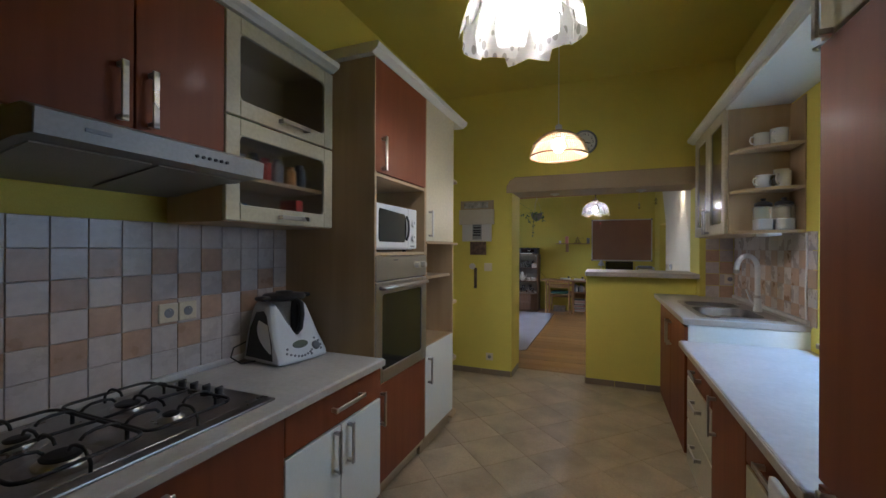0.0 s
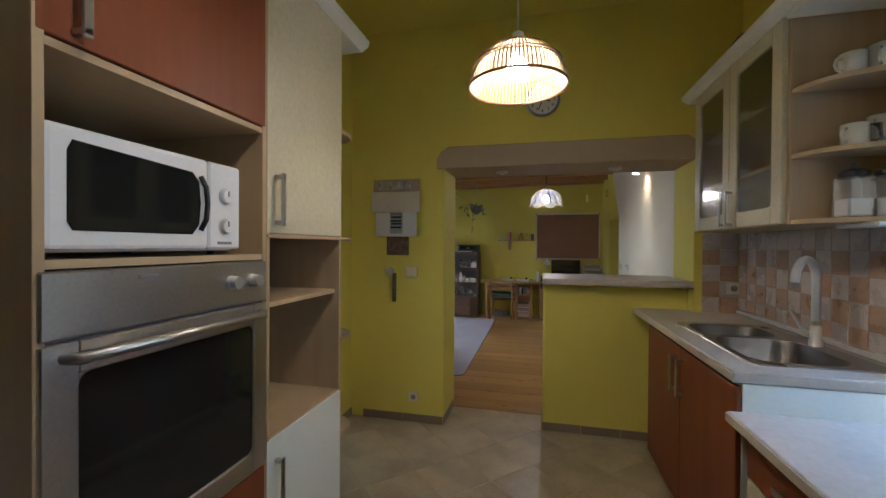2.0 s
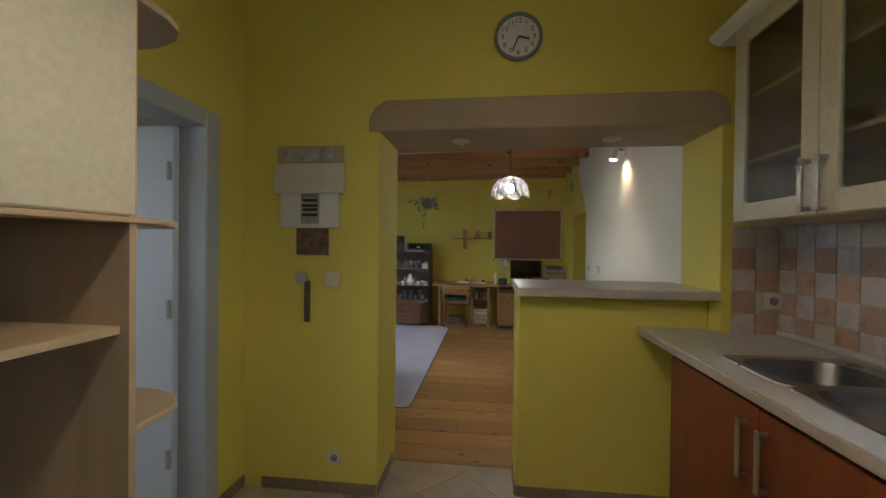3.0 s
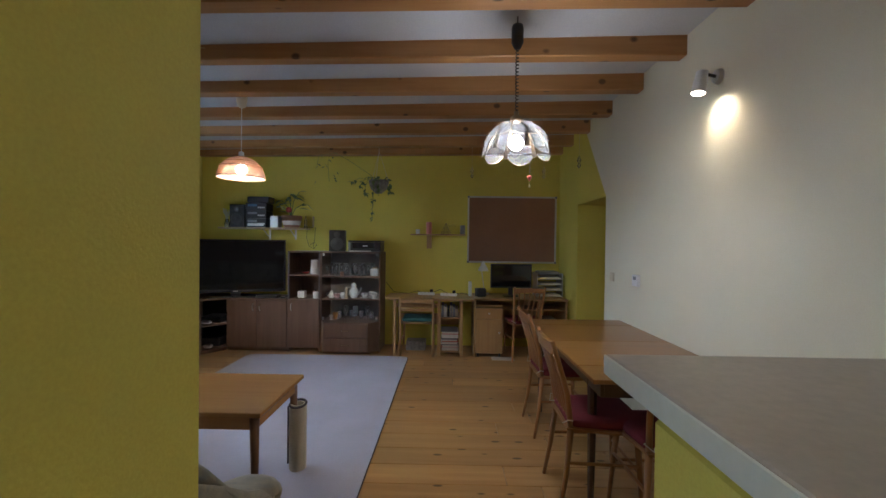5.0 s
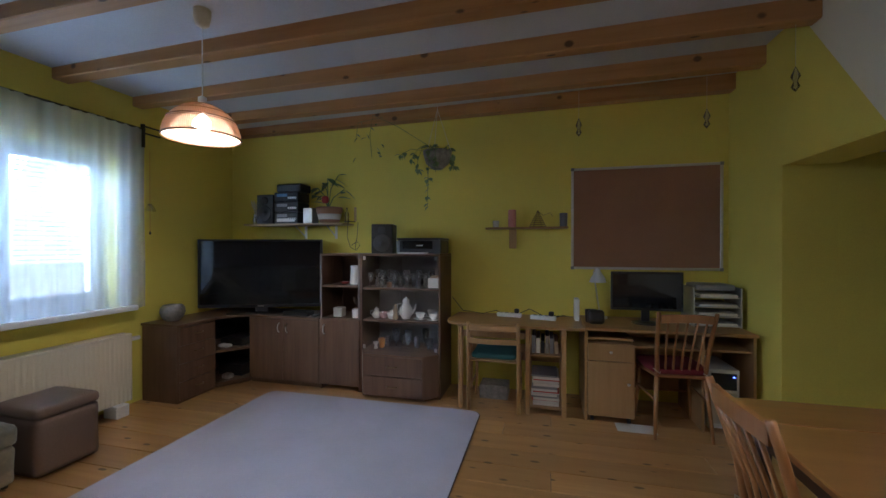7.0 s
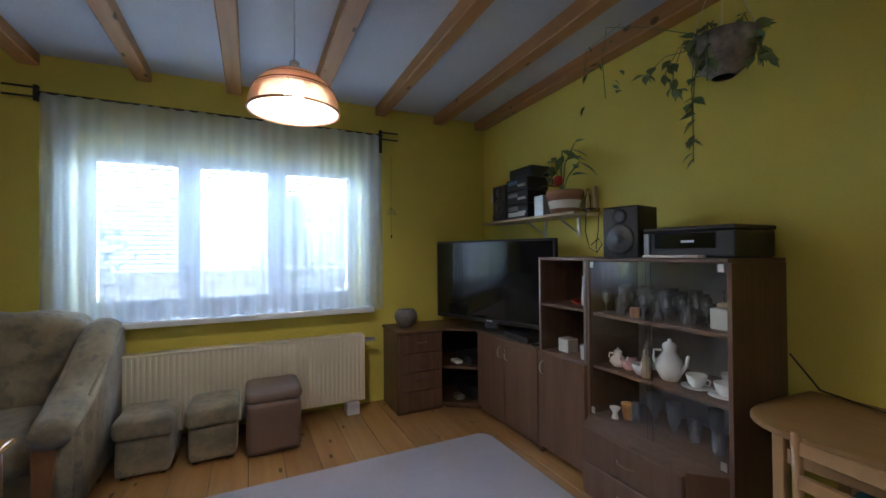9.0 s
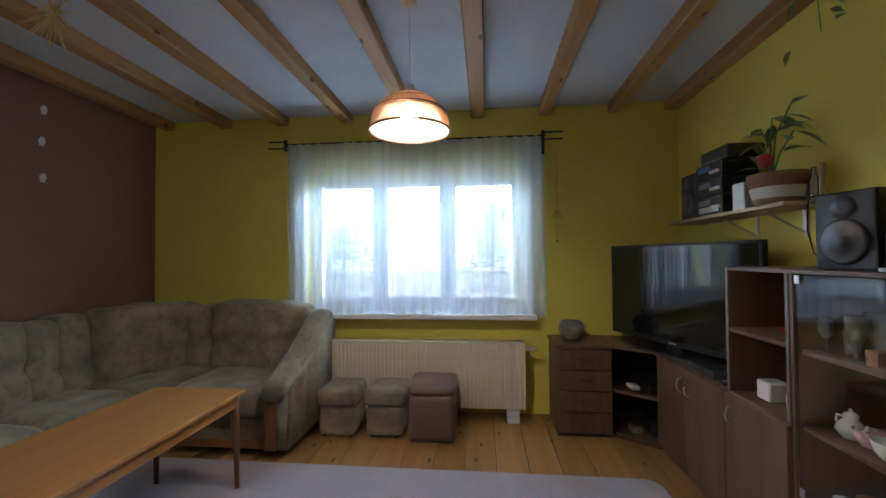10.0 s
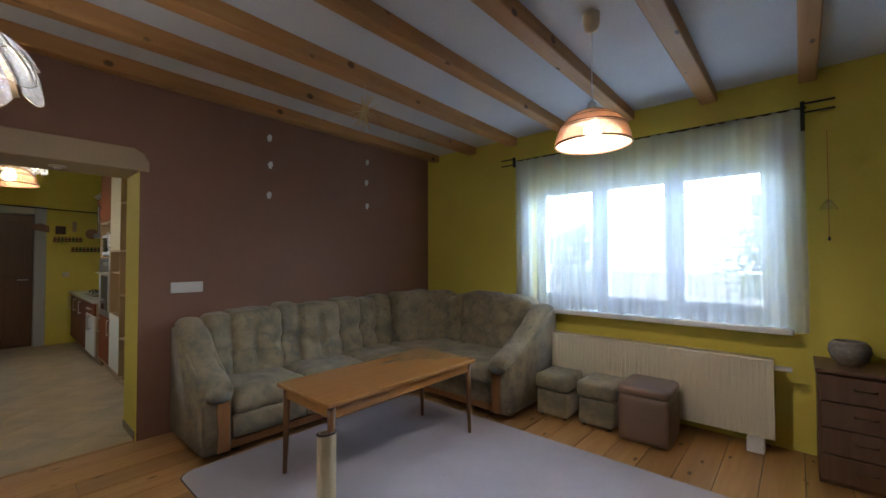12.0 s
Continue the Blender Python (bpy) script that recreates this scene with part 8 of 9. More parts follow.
part("front", box(0.70, 9.05, 0.30, 0.865, 9.059, 0.42, 0.002), BLACK, tw_, "black drive bays")
part("front", box(0.70, 9.052, 0.05, 0.865, 9.0595, 0.28, 0.002), TIN, tw_)
for k in range(4):
    part("foot", box(0.69 + 0.15 * (k % 2), 9.08 + 0.32 * (k // 2), 0, 0.72 + 0.15 * (k % 2), 9.11 + 0.32 * (k // 2), 0.0115, 0), BLACK, tw_)
part("power_light", lathe([(0.007, 0), (0.006, 0.004), (0, 0.005)], 0.845, 9.046, 0.395, 10), glowing("blue_power_light", (0.12, 0.18, 1.0), 5.0), tw_, "lit blue power light", True)
mn = thing("monitor", 0.30, 9.25, 0.727, "black computer monitor on the desk", "monitor")
part("bezel", box(0.035, 9.215, 0.835, 0.565, 9.24, 1.145, 0.005), BLACK, mn)
part("screen", box(0.050, 9.2125, 0.855, 0.550, 9.2148, 1.13, 0.0005), SCREEN, mn, "dark screen")
part("neck", box(0.27, 9.242, 0.745, 0.33, 9.27, 0.95, 0.004), BLACK, mn)
part("stand", lathe([(0.105, 0), (0.10, 0.010), (0.03, 0.018), (0, 0.018)], 0.30, 9.25, 0.7275, 24), BLACK, mn)
lt = thing("letter_tray", 0.80, 9.33, 0.727, "stack of grey letter trays full of papers", "letter tray")
for k in range(4):
    z = 0.735 + k * 0.072
    dxx = 0.02 * k * 0.3
    part("tray", box(0.64 + dxx, 9.20, z, 0.95, 9.50, z + 0.008, 0.002), TIN, lt)
    part("paper", box(0.66 + dxx, 9.205, z + 0.0085, 0.93, 9.49, z + 0.024 + 0.006 * (k % 2), 0.002), PAPER, lt, "papers in the tray")
for x in (0.632, 0.952):
    part("side", box(x, 9.20, 0.728, x + 0.008, 9.50, 1.03, 0.002), TIN, lt)
part("top_clutter", puffy(0.66, 9.24, 1.0, 0.93, 9.48, 1.055, 0.02, 6, 0.012), GREY_PLASTIC, lt, "dark folded things on top")
dl = thing("desk_lamp", -0.02, 9.43, 0.727, "small white desk lamp with a cone shade", "lamp")
part("base", lathe([(0.06, 0), (0.058, 0.015), (0.01, 0.022), (0, 0.022)], -0.02, 9.43, 0.7275, 20), WHITE_PLASTIC, dl)
part("arm", tube([(-0.02, 9.43, 0.745), (-0.05, 9.43, 0.95), (-0.075, 9.42, 1.13), (-0.05, 9.36, 1.17)], 0.006, 8), TIN, dl, smooth=True)
part("shade", lathe([(0.068, -0.085), (0.058, -0.05), (0.026, 0.0), (0.016, 0.03), (0, 0.035)], -0.05, 9.34, 1.13, 22), WHITE_PLASTIC, dl, smooth=True)
single("pen_holder", lathe([(0.045, 0), (0.05, 0.10), (0.046, 0.10), (0, 0.01)], -0.115, 9.22, 0.7275, 16), BLACK, "black pen holder on the desk", "pen holder")
single("router", box(-0.24, 9.30, 0.7125, -0.20, 9.42, 0.90, 0.006), WHITE_PLASTIC, "white upright router on the desk", "router")
single("elephant_block", puffy(-0.15, 9.10, 0.7275, -0.02, 9.17, 0.84, 0.03, 5, 0.012), BLACK, "black carved block on the desk", "ornament", smooth=True)
single("paper_sheet", box(0.03, 8.86, 0.001, 0.30, 9.0, 0.006, 0.001), PAPER, "white papers lying on the floor", "paper")


def power_strip(x, y, z, turn, label):
    p = thing("power_strip", x, y, z, label, "power strip", "power strips on the desk")
    part("body", placed(box(-0.11, -0.025, 0, 0.11, 0.025, 0.036, 0.008, seg=2), x, y, z, turn), WHITE_PLASTIC, p)
    for k in range(3):
        part("outlet", placed(lathe([(0.017, 0), (0.017, 0.0015), (0, 0.0015)], -0.07 + k * 0.05, 0, 0.036, 12), x, y, z, turn), GREY_PLASTIC, p)
    part("plug", placed(box(0.05, -0.02, 0.037, 0.09, 0.02, 0.075, 0.006), x, y, z, turn), BLACK, p)


power_strip(-0.80, 9.38, 0.7125, -8, "white power strip on the desk")
power_strip(-0.50, 9.30, 0.7125, -14, "white power strip with a black plug on the desk")
for pts in ([(-1.36, 9.52, 0.86), (-1.25, 9.50, 0.735), (-1.05, 9.46, 0.72), (-0.92, 9.42, 0.76), (-0.86, 9.39, 0.735)], [(-0.72, 9.38, 0.74), (-0.62, 9.44, 0.78), (-0.50, 9.40, 0.73), (-0.42, 9.36, 0.74), (-0.30, 9.42, 0.73)], [(-0.40, 9.28, 0.74), (-0.33, 9.34, 0.75), (-0.25, 9.45, 0.72)]):
    single("cable", tube(pts, 0.0035, 6), BLACK, "thin black cable on the desk", "cable", "cables on the desk", smooth=True)
single("book_under_desk", box(-1.05, 9.25, 0.0, -0.80, 9.45, 0.12, 0.004), CERAMIC_GREY, "dark box on the floor under the desk", "box")


# ---- chairs ----
def spindle_chair(label, cloth):
    """A beech chair with a spindle back, at the origin, facing +y."""
    c = thing("dining_chair", 0, 0, 0, label, "chair", "spindle-back chairs")
    seat = [(-0.20, 0.20), (-0.215, 0.05), (-0.17, -0.19), (0.17, -0.19), (0.215, 0.05), (0.20, 0.20), (0.12, 0.225), (-0.12, 0.225)]
    part("seat", prism(seat, "z", 0.425, 0.447, 0.006, seg=2), CHAIR_WOOD, c)
    cu = puffy(-0.20, -0.18, 0.440, 0.20, 0.215, 0.492, 0.024, 8, 0.005, seed=3)
    for v in cu.verts:
        if v.co.y < 0:
            v.co.x *= 1 + v.co.y * 0.9
    part("seat_cushion", cu, cloth, c, "", True)
    for x, y, s in ((-0.17, 0.17, -1), (0.17, 0.17, 1)):
        part("leg", tube([(x, y, 0.43), (x + s * 0.02, y + 0.01, 0.2), (x + s * 0.035, y + 0.02, 0)], 0.018, 10, r_end=0.011), CHAIR_WOOD, c, smooth=True)
    for x, s in ((-0.155, -1), (0.155, 1)):
        part("leg", tube([(x, -0.165, 0.44), (x + s * 0.018, -0.19, 0.2), (x + s * 0.03, -0.225, 0)], 0.018, 10, r_end=0.011), CHAIR_WOOD, c, smooth=True)
        part("back_post", tube([(x, -0.165, 0.43), (x + s * 0.010, -0.19, 0.62), (x + s * 0.022, -0.245, 0.80), (x + s * 0.026, -0.275, 0.895)], 0.016, 10, r_end=0.013), CHAIR_WOOD, c, smooth=True)
    rail = [(k * 0.033, -0.262 - 0.025 * (1 - (k / 5) ** 2) + 0.0, 0.850 + 0.012 * (1 - (k / 5) ** 2)) for k in range(-5, 6)]
    tr = bmesh.new()
    g = [[tr.verts.new((p[0], p[1] + dy, p[2] + dz)) for dy, dz in ((-0.010, -0.028), (0.010, -0.028), (0.008, 0.028), (-0.012, 0.028))] for p in rail]
    for a, b in zip(g, g[1:]):
        for k in range(4):
            tr.faces.new((a[k], a[(k + 1) % 4], b[(k + 1) % 4], b[k]))
    tr.faces.new(g[0])
    tr.faces.new(g[-1][::-1])
    part("top_rail", tr, CHAIR_WOOD, c)
    for k in range(5):
        x = -0.10 + k * 0.05
        part("spindle", tube([(x, -0.160, 0.44), (x * 1.1, -0.200, 0.62), (x * 1.22, -0.262 - 0.02 * (1 - (x / 0.15) ** 2), 0.835)], 0.0085, 8, r_end=0.0075), CHAIR_WOOD, c, smooth=True)
    for pts in ([(-0.185, 0.18, 0.22), (0.185, 0.18, 0.22)], [(-0.19, 0.175, 0.26), (-0.172, -0.19, 0.26)], [(0.19, 0.175, 0.26), (0.172, -0.19, 0.26)]):
        part("stretcher", tube(pts, 0.009, 8), CHAIR_WOOD, c)
    for s in (-1, 1):
        part("cushion_tie", tube([(s * 0.16, -0.15, 0.475), (s * 0.19, -0.19, 0.49), (s * 0.15, -0.205, 0.46), (s * 0.13, -0.16, 0.47)], 0.003, 5), PAPER, c, "pale cushion tie")
    return c


ch = spindle_chair("warm beech spindle-back chair with a dark red seat", RED_CLOTH)
copy_thing(ch, pose(0.315, 6.30, 0, 0, 0, -91))
copy_thing(ch, pose(0.595, 6.065, 0, 0, 0, -2))
copy_thing(ch, pose(0.43, 9.02, 0, 0, 0, 4))
ch.matrix_basis = pose(0.345, 7.12, 0, 0, 0, -88)

lc = thing("ladder_chair", -0.90, 9.10, 0.0, "pale beech ladder-back chair with a teal cushion", "chair")
for x in (-1.095, -0.69):
    part("back_post", tube([(x, 8.975, 0), (x, 8.955, 0.42), (x, 8.935, 0.735)], 0.016, 10, r_end=0.014), PALE_CHAIR, lc, smooth=True)
    part("leg", tube([(x + (0.015 if x < -0.9 else -0.015), 9.33, 0.42), (x, 9.34, 0)], 0.016, 10, r_end=0.013), PALE_CHAIR, lc, smooth=True)
    part("side_rail", tube([(x, 8.96, 0.40), (x, 9.33, 0.40)], 0.013, 8), PALE_CHAIR, lc)
    part("stretcher", tube([(x, 8.965, 0.18), (x, 9.335, 0.18)], 0.009, 8), PALE_CHAIR, lc)
for z in (0.585, 0.690):
    part("back_slat", prism([(-1.09, 8.930), (-0.90, 8.905), (-0.695, 8.930), (-0.695, 8.948), (-0.90, 8.923), (-1.09, 8.948)], "z", z - 0.022, z + 0.022, 0.003), PALE_CHAIR, lc)
part("front_rail", tube([(-1.08, 9.33, 0.40), (-0.705, 9.33, 0.40)], 0.013, 8), PALE_CHAIR, lc)
part("seat", box(-1.085, 8.97, 0.405, -0.70, 9.34, 0.425, 0.006), PALE_CHAIR, lc)
part("cushion", puffy(-1.075, 8.975, 0.424, -0.71, 9.33, 0.475, 0.024, 7, 0.006), TEAL_CLOTH, lc, "teal seat cushion", True)

# dining table
dt = thing("dining_table", 0.60, 6.76, 0.0, "glossy brown veneered extending dining table on dark legs", "table")
for y0, y1 in ((5.965, 6.20), (6.203, 6.76), (6.763, 7.30), (7.303, 7.54)):
    part("table_leaf", box(0.195, y0, 0.728, 0.985, y1, 0.750, 0.003), TABLE_WOOD, dt)
for q in ((0.25, 6.02, 0.27, 7.46), (0.92, 6.02, 0.94, 7.46), (0.27, 6.02, 0.92, 6.04), (0.27, 7.44, 0.92, 7.46)):
    part("apron", box(q[0], q[1], 0.645, q[2], q[3], 0.727, 0.002), DARK_WOOD, dt)
for x in (0.275, 0.915):
    for y in (6.20, 7.40):
        part("leg", tube([(x, y, 0.727), (x, y, 0)], 0.028, 8, r_end=0.017), DARK_WOOD, dt)

# ---- walls' small things ----
tm = thing("thermostat", 1.0, 7.25, 1.12, "white wall thermostat with a dark display", "thermostat")
part("case", box(0.972, 7.205, 1.075, 0.999, 7.300, 1.165, 0.005, seg=2), WHITE_PLASTIC, tm)
part("display", box(0.9705, 7.225, 1.125, 0.9722, 7.275, 1.152, 0.001), GREY_PLASTIC, tm)
sw2 = thing("light_switch", 1.0, 7.74, 1.11, "cream rocker light switch on the cream wall", "switch")
part("plate", box(0.988, 7.70, 1.07, 0.999, 7.78, 1.15, 0.004, seg=2), IVORY, sw2)
part("rocker", box(0.984, 7.715, 1.085, 0.988, 7.765, 1.135, 0.002), IVORY, sw2)


def brown_y(x):
    return 4.72 + 0.11 * max(0.0, (-0.93 - x) / 3.0)


sp3 = thing("switch_panel", -1.24, brown_y(-1.24), 1.11, "white triple socket panel on the brown wall", "switch")
part("plate", box(-1.355, brown_y(-1.24), 1.075, -1.13, brown_y(-1.24) + 0.016, 1.16, 0.004, seg=2), WHITE_PLASTIC, sp3)
for k in range(3):
    part("rocker", box(-1.34 + k * 0.070, brown_y(-1.24) + 0.0162, 1.088, -1.28 + k * 0.070, brown_y(-1.24) + 0.020, 1.147, 0.002), WHITE_PLASTIC, sp3)
for x, z in ((-1.89, 2.46), (-1.90, 2.21), (-1.89, 1.93), (-2.98, 2.42), (-2.97, 2.19), (-2.98, 1.93)):
    y = brown_y(x)
    hk = bmesh.new()
    box(x - 0.022, y - 0.002, z - 0.014, x + 0.022, y + 0.006, z + 0.014, 0.002, hk)
    box(x - 0.014, y - 0.002, z - 0.034, x + 0.016, y + 0.005, z - 0.012, 0.002, hk)
    box(x - 0.018, y - 0.002, z + 0.012, x + 0.010, y + 0.006, z + 0.030, 0.002, hk)
    single("wall_patch", hk, WHITE_PLASTIC, "small white plaster patch where a shelf was removed", "wall patch", "patches on the brown wall")
# straw star under the beam
random.seed(9)
ss = thing("straw_star", -1.95, 6.10, 2.20, "hanging straw star ornament under a beam", "ornament")
STRAW = surface("pale_straw", (0.55, 0.40, 0.17), 0.7, var=0.15)
for k in range(40):
    a, b = random.uniform(0, 6.28), random.uniform(-1.4, 1.4)
    d = Vector((math.cos(a) * math.cos(b), math.sin(a) * math.cos(b), math.sin(b)))
    c0 = Vector((-1.95, 6.10, 2.40)) - d * 0.03
    part("straw", tube([c0, c0 + d * random.uniform(0.11, 0.20)], 0.0046, 4, r_end=0.0025), STRAW, ss)
part("string", tube([(-1.95, 6.10, 2.42), (-1.95, 6.10, under_beam(-1.95))], 0.0015, 4), PAPER, ss)
# glass chime by the window, and clear ornaments near the cork board
cm = thing("wind_chime", -3.91, 8.55, 1.45, "small glass chime on a string by the window", "ornament")
part("string", tube([(-3.91, 8.55, 2.20), (-3.91, 8.55, 1.46)], 0.0015, 4), RED, cm)
part("bell", lathe([(0.045, 0), (0.040, 0.02), (0.022, 0.055), (0.008, 0.07), (0, 0.07)], -3.91, 8.55, 1.66, 16), CLEAR, cm, smooth=True)
part("clapper", lathe([(0, 0), (0.008, 0.012), (0.006, 0.03), (0, 0.035)], -3.91, 8.55, 1.45, 10), BLACK, cm, smooth=True)
for x, y, z in ((-0.23, 9.04, 2.26), (0.66, 9.04, 2.26), (0.90, 8.44, 2.28)):
    oc = thing("glass_ornament", x, y, z, "clear glass ornament hung on a thread", "ornament", "hanging glass ornaments")
    part("thread", tube([(x, y, z + 0.10), (x, y, under_beam(x))], 0.001, 4), PAPER, oc)
    part("drop", lathe([(0, -0.05), (0.022, -0.02), (0.010, 0.01), (0.024, 0.04), (0.008, 0.08), (0, 0.10)], x, y, z, 12), CLEAR, oc, smooth=True)

# back of the kitchen: spice shelves and ornaments on the yellow wall
for x0, x1, z in ((-1.19, -0.84, 1.62), (-1.42, -1.05, 1.46)):
    s = thing("spice_shelf", (x0 + x1) / 2, -0.40, z, "small wooden spice shelf with jars on the yellow wall", "shelf", "spice shelves")
    part("board", box(x0, -0.409, z, x1, -0.33, z + 0.012, 0.002), LEG_WOOD, s)
    part("rail", box(x0, -0.338, z + 0.03, x1, -0.33, z + 0.045, 0.002), LEG_WOOD, s)
    for k in range(8):
        xx = x0 + 0.025 + k * (x1 - x0 - 0.05) / 7
        single("spice_jar", lathe([(0.016, 0), (0.016, 0.05), (0.013, 0.055), (0.013, 0.065), (0, 0.065)], xx, -0.372, z + 0.0125, 10), (BRASS, TERRACOTTA, GREEN_BOX)[k % 3], "tiny spice jar on the wall shelf", "jar", "spice jars by the door")
single("wall_plaque", box(-0.99, -0.409, 1.74, -0.87, -0.392, 1.87, 0.004), DARK_WOOD, "dark square wall plaque", "plaque")
single("wall_plate", placed(lathe([(0.05, 0), (0.085, 0.012), (0.08, 0.016), (0, 0.006)], 0, 0, 0, 22), 0, 0, 0, 0), TERRACOTTA, "brown round wall plate", "plate", smooth=True).matrix_basis = Matrix.Translation((-1.31, -0.408, 1.76)) @ Matrix.Rotation(radians(-90), 4, "X")
single("wall_strip", box(-1.12, -0.409, 1.79, -1.07, -0.398, 1.95, 0.003), BEIGE_PAINT, "pale narrow wall hanging", "hanging")
single("pot_holder", prism([(-0.80, 1.76), (-0.62, 1.80), (-0.60, 1.88), (-0.70, 1.90), (-0.80, 1.86)], "y", -0.408, -0.385, 0.005), LEG_WOOD, "brown carved key rack", "key rack")
sw4 = thing("light_switch", -1.0, -0.40, 1.1, "beige rocker switch on the yellow wall", "switch")
part("plate", box(-1.04, -0.409, 1.06, -0.96, -0.399, 1.14, 0.003), IVORY, sw4)
part("rocker", box(-1.025, -0.399, 1.075, -0.975, -0.395, 1.125, 0.002), IVORY, sw4)
single("pipe", tube([(-1.70, -0.385, 2.10), (-0.2, -0.385, 2.155), (1.05, -0.385, 2.20)], 0.009, 8), IRON, "dark cable run along the back wall", "cable")

# ---- outdoors: garden shrubs and a conifer ----
random.seed(31)


def leafy(name, x, y, top, radius, label, cone, leaves, base=-0.72):
    """A trunk with limbs and a crown of loose leaves; cone narrows the crown towards the top."""
    tree = thing(name, x, y, base, label, "tree" if cone else "shrub", "garden plants")
    part("trunk", tube([(x, y, base - 0.03), (x + 0.06, y, base + 0.4 * (top - base)), (x, y + 0.05, top - 0.1)], 0.10, 8, r_end=0.015), BARK, tree, smooth=True)
    limbs, crown = bmesh.new(), bmesh.new()
    n = 26
    for k in range(n):
        u = (k + 0.5) / n
        z = base + 0.25 + (top - base - 0.35) * u
        a = k * 2.4
        r = radius * ((1.02 - u) if cone else math.sin((0.18 + 0.78 * u) * math.pi) ** 0.6) * random.uniform(0.75, 1.1)
        e = Vector((x + r * math.cos(a), y + r * math.sin(a), z + (-0.12 if cone else 0.18) * r))
        tube([(x, y, z), e], 0.022, 5, limbs, r_end=0.006)
        for j in range(leaves // n):
            c = Vector((x, y, z)).lerp(e, random.uniform(0.25, 1.08)) + Vector((random.gauss(0, 0.13), random.gauss(0, 0.13), random.gauss(0, 0.11)))
            d = Vector((random.uniform(-1, 1), random.uniform(-1, 1), random.uniform(-1, 1))).normalized() * random.uniform(0.04, 0.075)
            w = d.cross(Vector((0.3, 0.5, 0.8))).normalized() * 0.026
            crown.faces.new([crown.verts.new(c - d), crown.verts.new(c + w), crown.verts.new(c + d), crown.verts.new(c - w)])
    part("limbs", limbs, BARK, tree)
    part("crown", crown, LEAF_PALE, tree)


leafy("tree", -7.4, 8.05, 2.42, 0.95, "pale green conifer in the garden outside the window", True, 1500)
for sx, sy, st, sr in ((-7.7, 8.95, 2.25, 0.62), (-7.3, 5.45, 2.0, 0.55), (-8.4, 4.6, 2.0, 0.7), (-8.2, 6.6, 0.55, 0.45)):
    leafy("shrub", sx, sy, st, sr, "pale leafy garden shrub outside the window", False, 800)

# ---- tiles and boards, piece by piece ----
# wall tiles over the left worktop and round the sink
PITCH, TT = 0.1075, 0.007


def wall_tile_mesh(material, w, h):
    return meshed(box(0, -w / 2, -h / 2, TT, w / 2, h / 2, 0.0016), "tile", material)


FULL = {m: wall_tile_mesh(m, PITCH - 0.003, PITCH - 0.003) for m in (TILE_WHITE, TILE_PEACH)}
structure("tile_bed_west", box(KL, -0.40, 0.86, KL + 0.0035, 1.805, 1.494, 0), WALL_GROUT, "grout bed of the tiled splashback", "splashback")
for col in range(21):
    y = 1.819 - PITCH * (col + 0.5)
    for row in range(6):
        z = 1.494 - PITCH * (row + 0.5)
        peach = (col + row) % 2 == 1 and 1 <= row <= 4 and not (row == 1 and col in (0, 1, 2, 3)) and not (row == 4 and col < 4) and not (row == 2 and col == 0)
        piece("tile", FULL[TILE_PEACH if peach else TILE_WHITE], wall_kitchen_left, (KL + 0.001, y, z))
structure("tile_bed_east", box(KR - 0.0035, 2.86, 0.951, KR, 4.305, 1.50, 0), WALL_GROUT, "grout bed of the tiled sink wall", "splashback")
for col in range(14):
    y = 4.305 - PITCH * (col + 0.5)
    for row in range(5):
        z = 1.498 - PITCH * (row + 0.5)
        peach = (col + row) % 2 == 1 and row >= 1
        piece("tile", FULL[TILE_PEACH if peach else TILE_WHITE], wall_kitchen_right, (KR - 0.001 - TT, y, z))
# return of the tiles on the far wall beside the sink
FAR = {m: meshed(box(-PITCH / 2 + 0.002, -TT, -PITCH / 2 + 0.002, PITCH / 2 - 0.002, 0, PITCH / 2 - 0.002, 0.0016), "tile", m) for m in (TILE_WHITE, TILE_PEACH)}
for col in range(2):
    for row in range(5):
        peach = (col + row) % 2 == 0 and row >= 1
        piece("tile", FAR[TILE_PEACH if peach else TILE_WHITE], wall_between, (KR - 0.010 - PITCH * (col + 0.5), KN - 0.001, 1.498 - PITCH * (row + 0.5)))

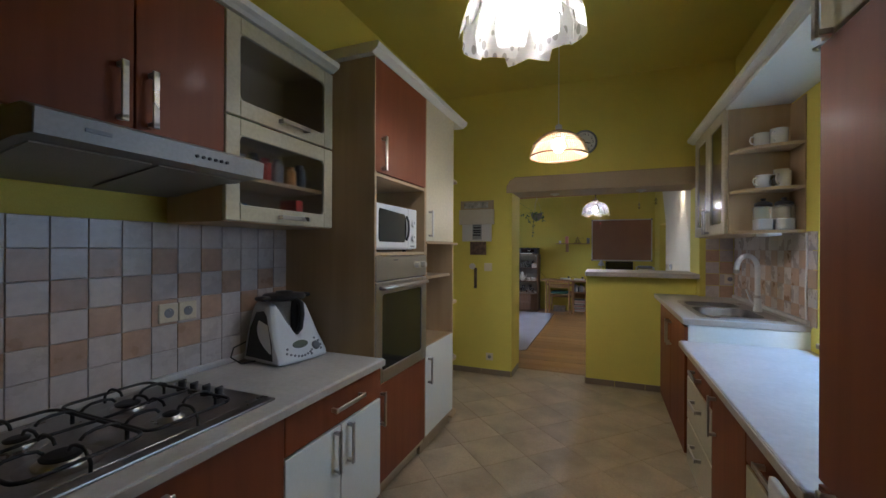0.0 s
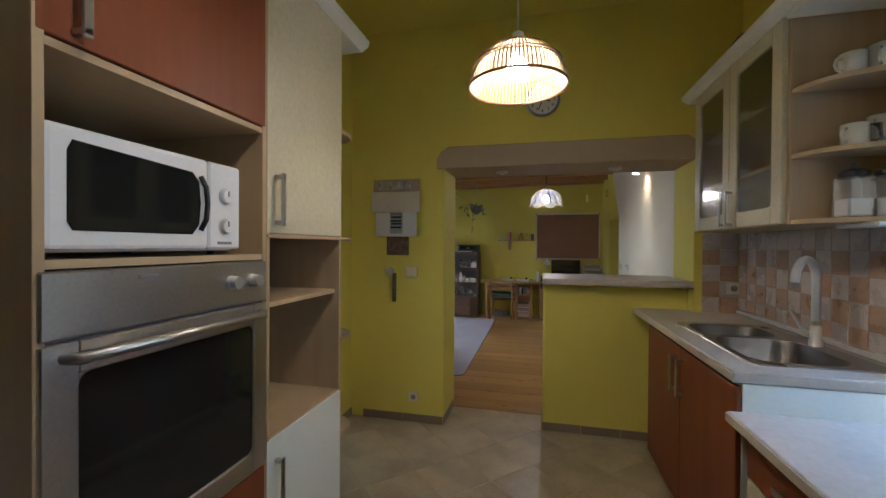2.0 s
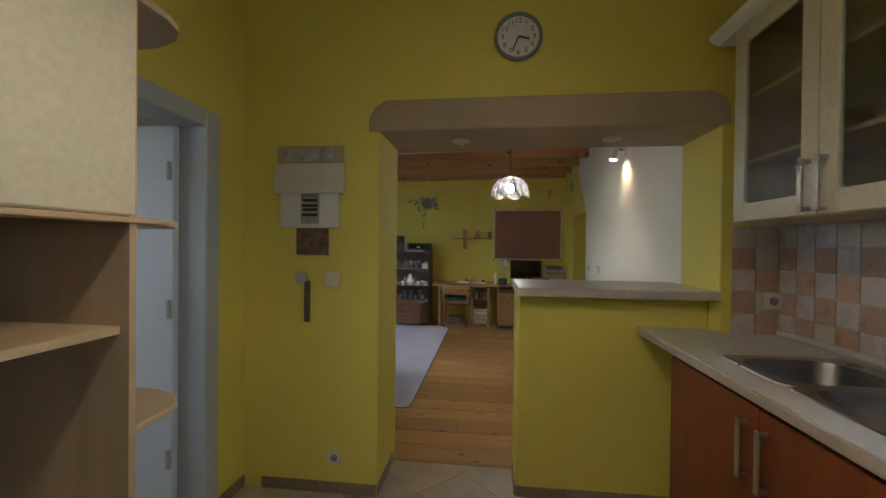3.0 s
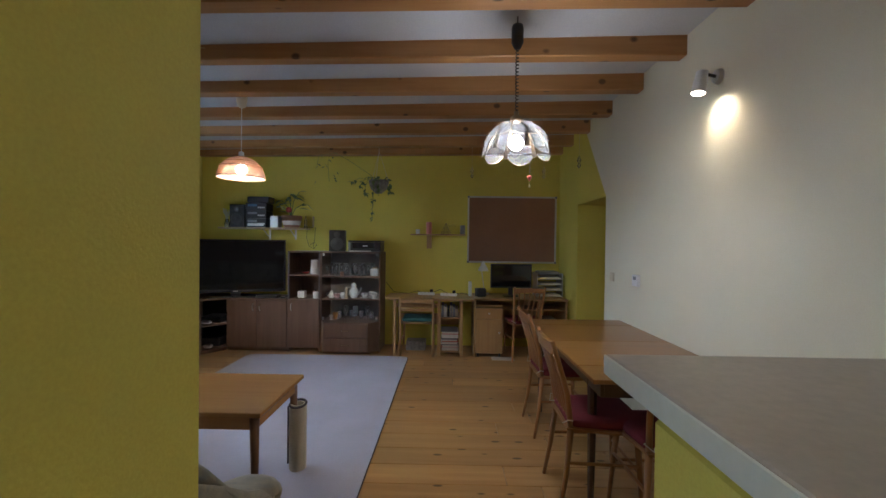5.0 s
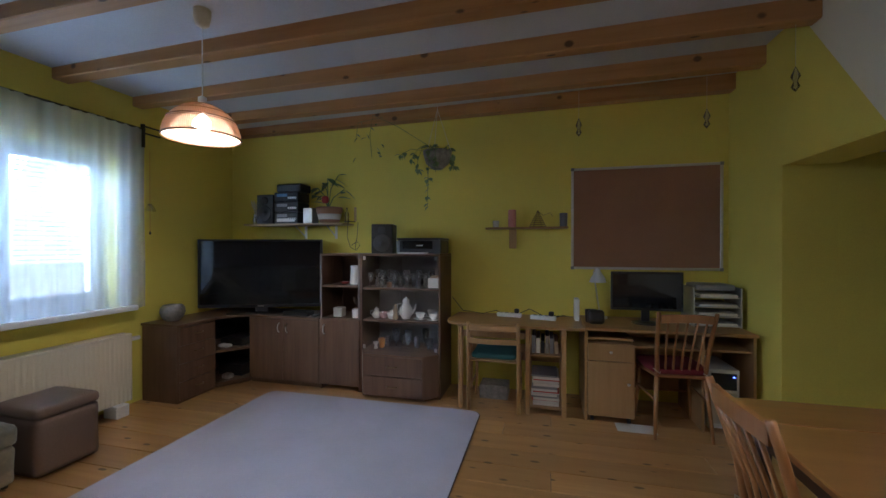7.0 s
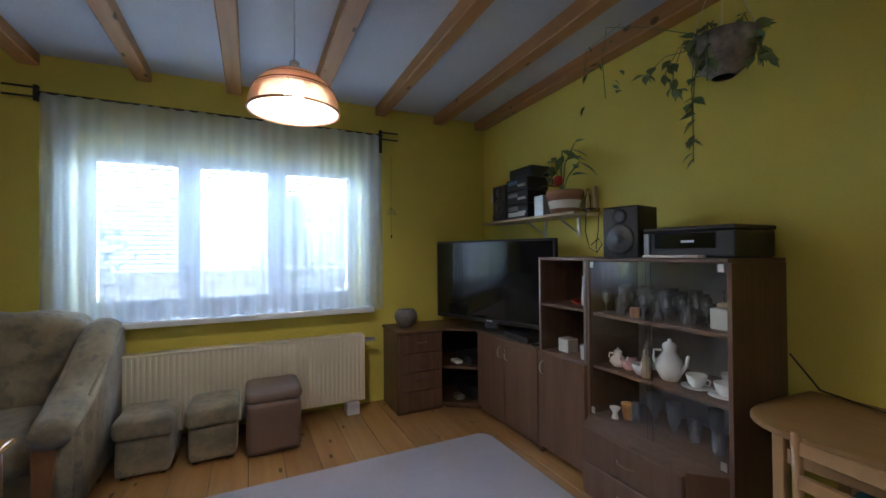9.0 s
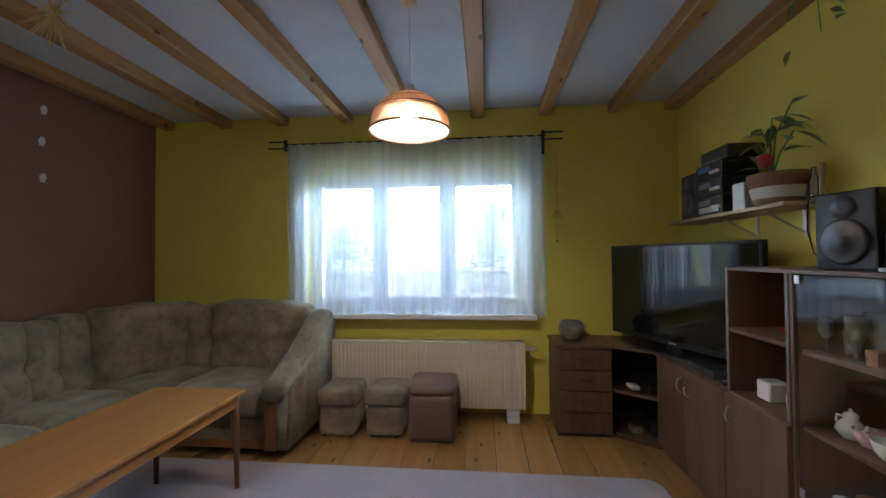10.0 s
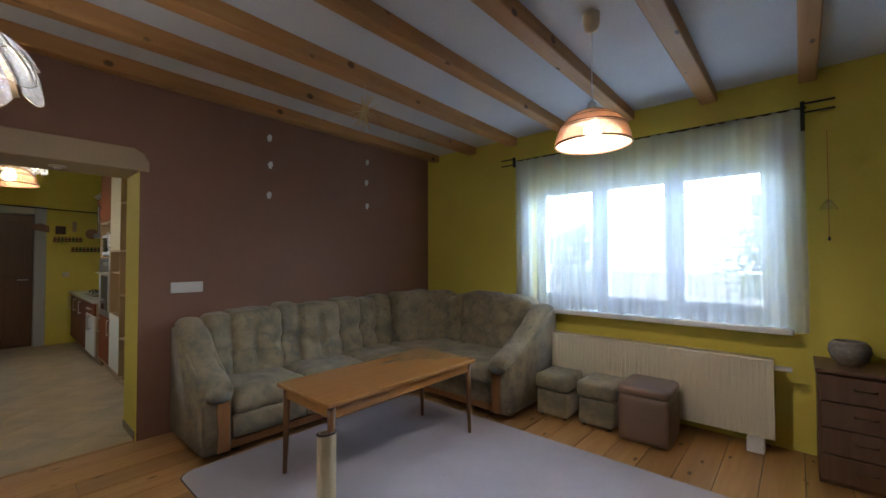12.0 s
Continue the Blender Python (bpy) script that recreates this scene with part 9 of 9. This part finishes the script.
# kitchen floor tiles, laid on the diagonal
S = 0.335
half = S / math.sqrt(2)
full = meshed(prism([(half - 0.0018, 0), (0, half - 0.0018), (-half + 0.0018, 0), (0, -half + 0.0018)], "z", -0.008, 0.0, 0.0012), "tile", FLOOR_TILE)
count = 0
for i in range(-8, 9):
    for j in range(-14, 26):
        if (i + j) % 2:
            continue
        x, y = i * half, 0.1 + j * half
        poly = [(x + half - 0.0018, y), (x, y + half - 0.0018), (x - half + 0.0018, y), (x, y - half + 0.0018)]
        cut = clip(poly, -1.75, -2.25, 1.12, 4.685)
        if not cut:
            continue
        if len(cut) == 4 and all(abs(a - c) + abs(b - d) < 1e-6 for (a, b), (c, d) in zip(cut, poly)):
            piece("tile", full, floor_kitchen, (x, y, 0))
        else:
            cx, cy = sum(p[0] for p in cut) / len(cut), sum(p[1] for p in cut) / len(cut)
            me = meshed(prism([(p[0] - cx, p[1] - cy) for p in cut], "z", -0.008, 0.0), "tile", FLOOR_TILE)
            piece("tile", me, floor_kitchen, (cx, cy, 0))

# skirting tiles
for ax, a0, a1, at in (("x", -1.60, -0.93, KN - 0.009), ("y", KN, 4.685, -0.93), ("x", -0.17, 0.66, 4.406), ("y", 4.415, 4.685, -0.179), ("y", 4.075, KN, KL)):
    n = max(1, round((a1 - a0) / 0.30))
    w = (a1 - a0) / n
    for k in range(n):
        c = a0 + (k + 0.5) * w
        if ax == "x":
            me = meshed(box(-w / 2 + 0.0015, 0, 0, w / 2 - 0.0015, 0.009, 0.062, 0.002), "skirting_tile", SKIRT_TILE)
            piece("skirting_tile", me, floor_kitchen, (c, at, 0.0005))
        else:
            me = meshed(box(0, -w / 2 + 0.0015, 0, 0.009, w / 2 - 0.0015, 0.062, 0.002), "skirting_tile", SKIRT_TILE)
            piece("skirting_tile", me, floor_kitchen, (at, c, 0.0005))

# pine floor boards in the living room, running across the room
random.seed(17)
BW = 0.205
row = 0
y = 4.712
while y < 9.60:
    x = LW - 0.05
    ends = [x]
    first = random.uniform(1.1, 2.6)
    while x + first < 0.6:
        x += first
        ends.append(x)
        first = random.uniform(1.9, 2.9)
    ends.append(LE + 0.05 if not 7.85 < y < 8.75 else 1.97)
    for a, b in zip(ends, ends[1:]):
        w = min(BW, 9.62 - y)
        me = meshed(box(-(b - a) / 2 + 0.0018, 0.0022, -0.014, (b - a) / 2 - 0.0018, w - 0.0022, 0.0, 0.0013), "floor_board", PINE_FLOOR)
        piece("floor_board", me, floor_living, ((a + b) / 2, y, -0.0005 * random.random()))
    y += BW
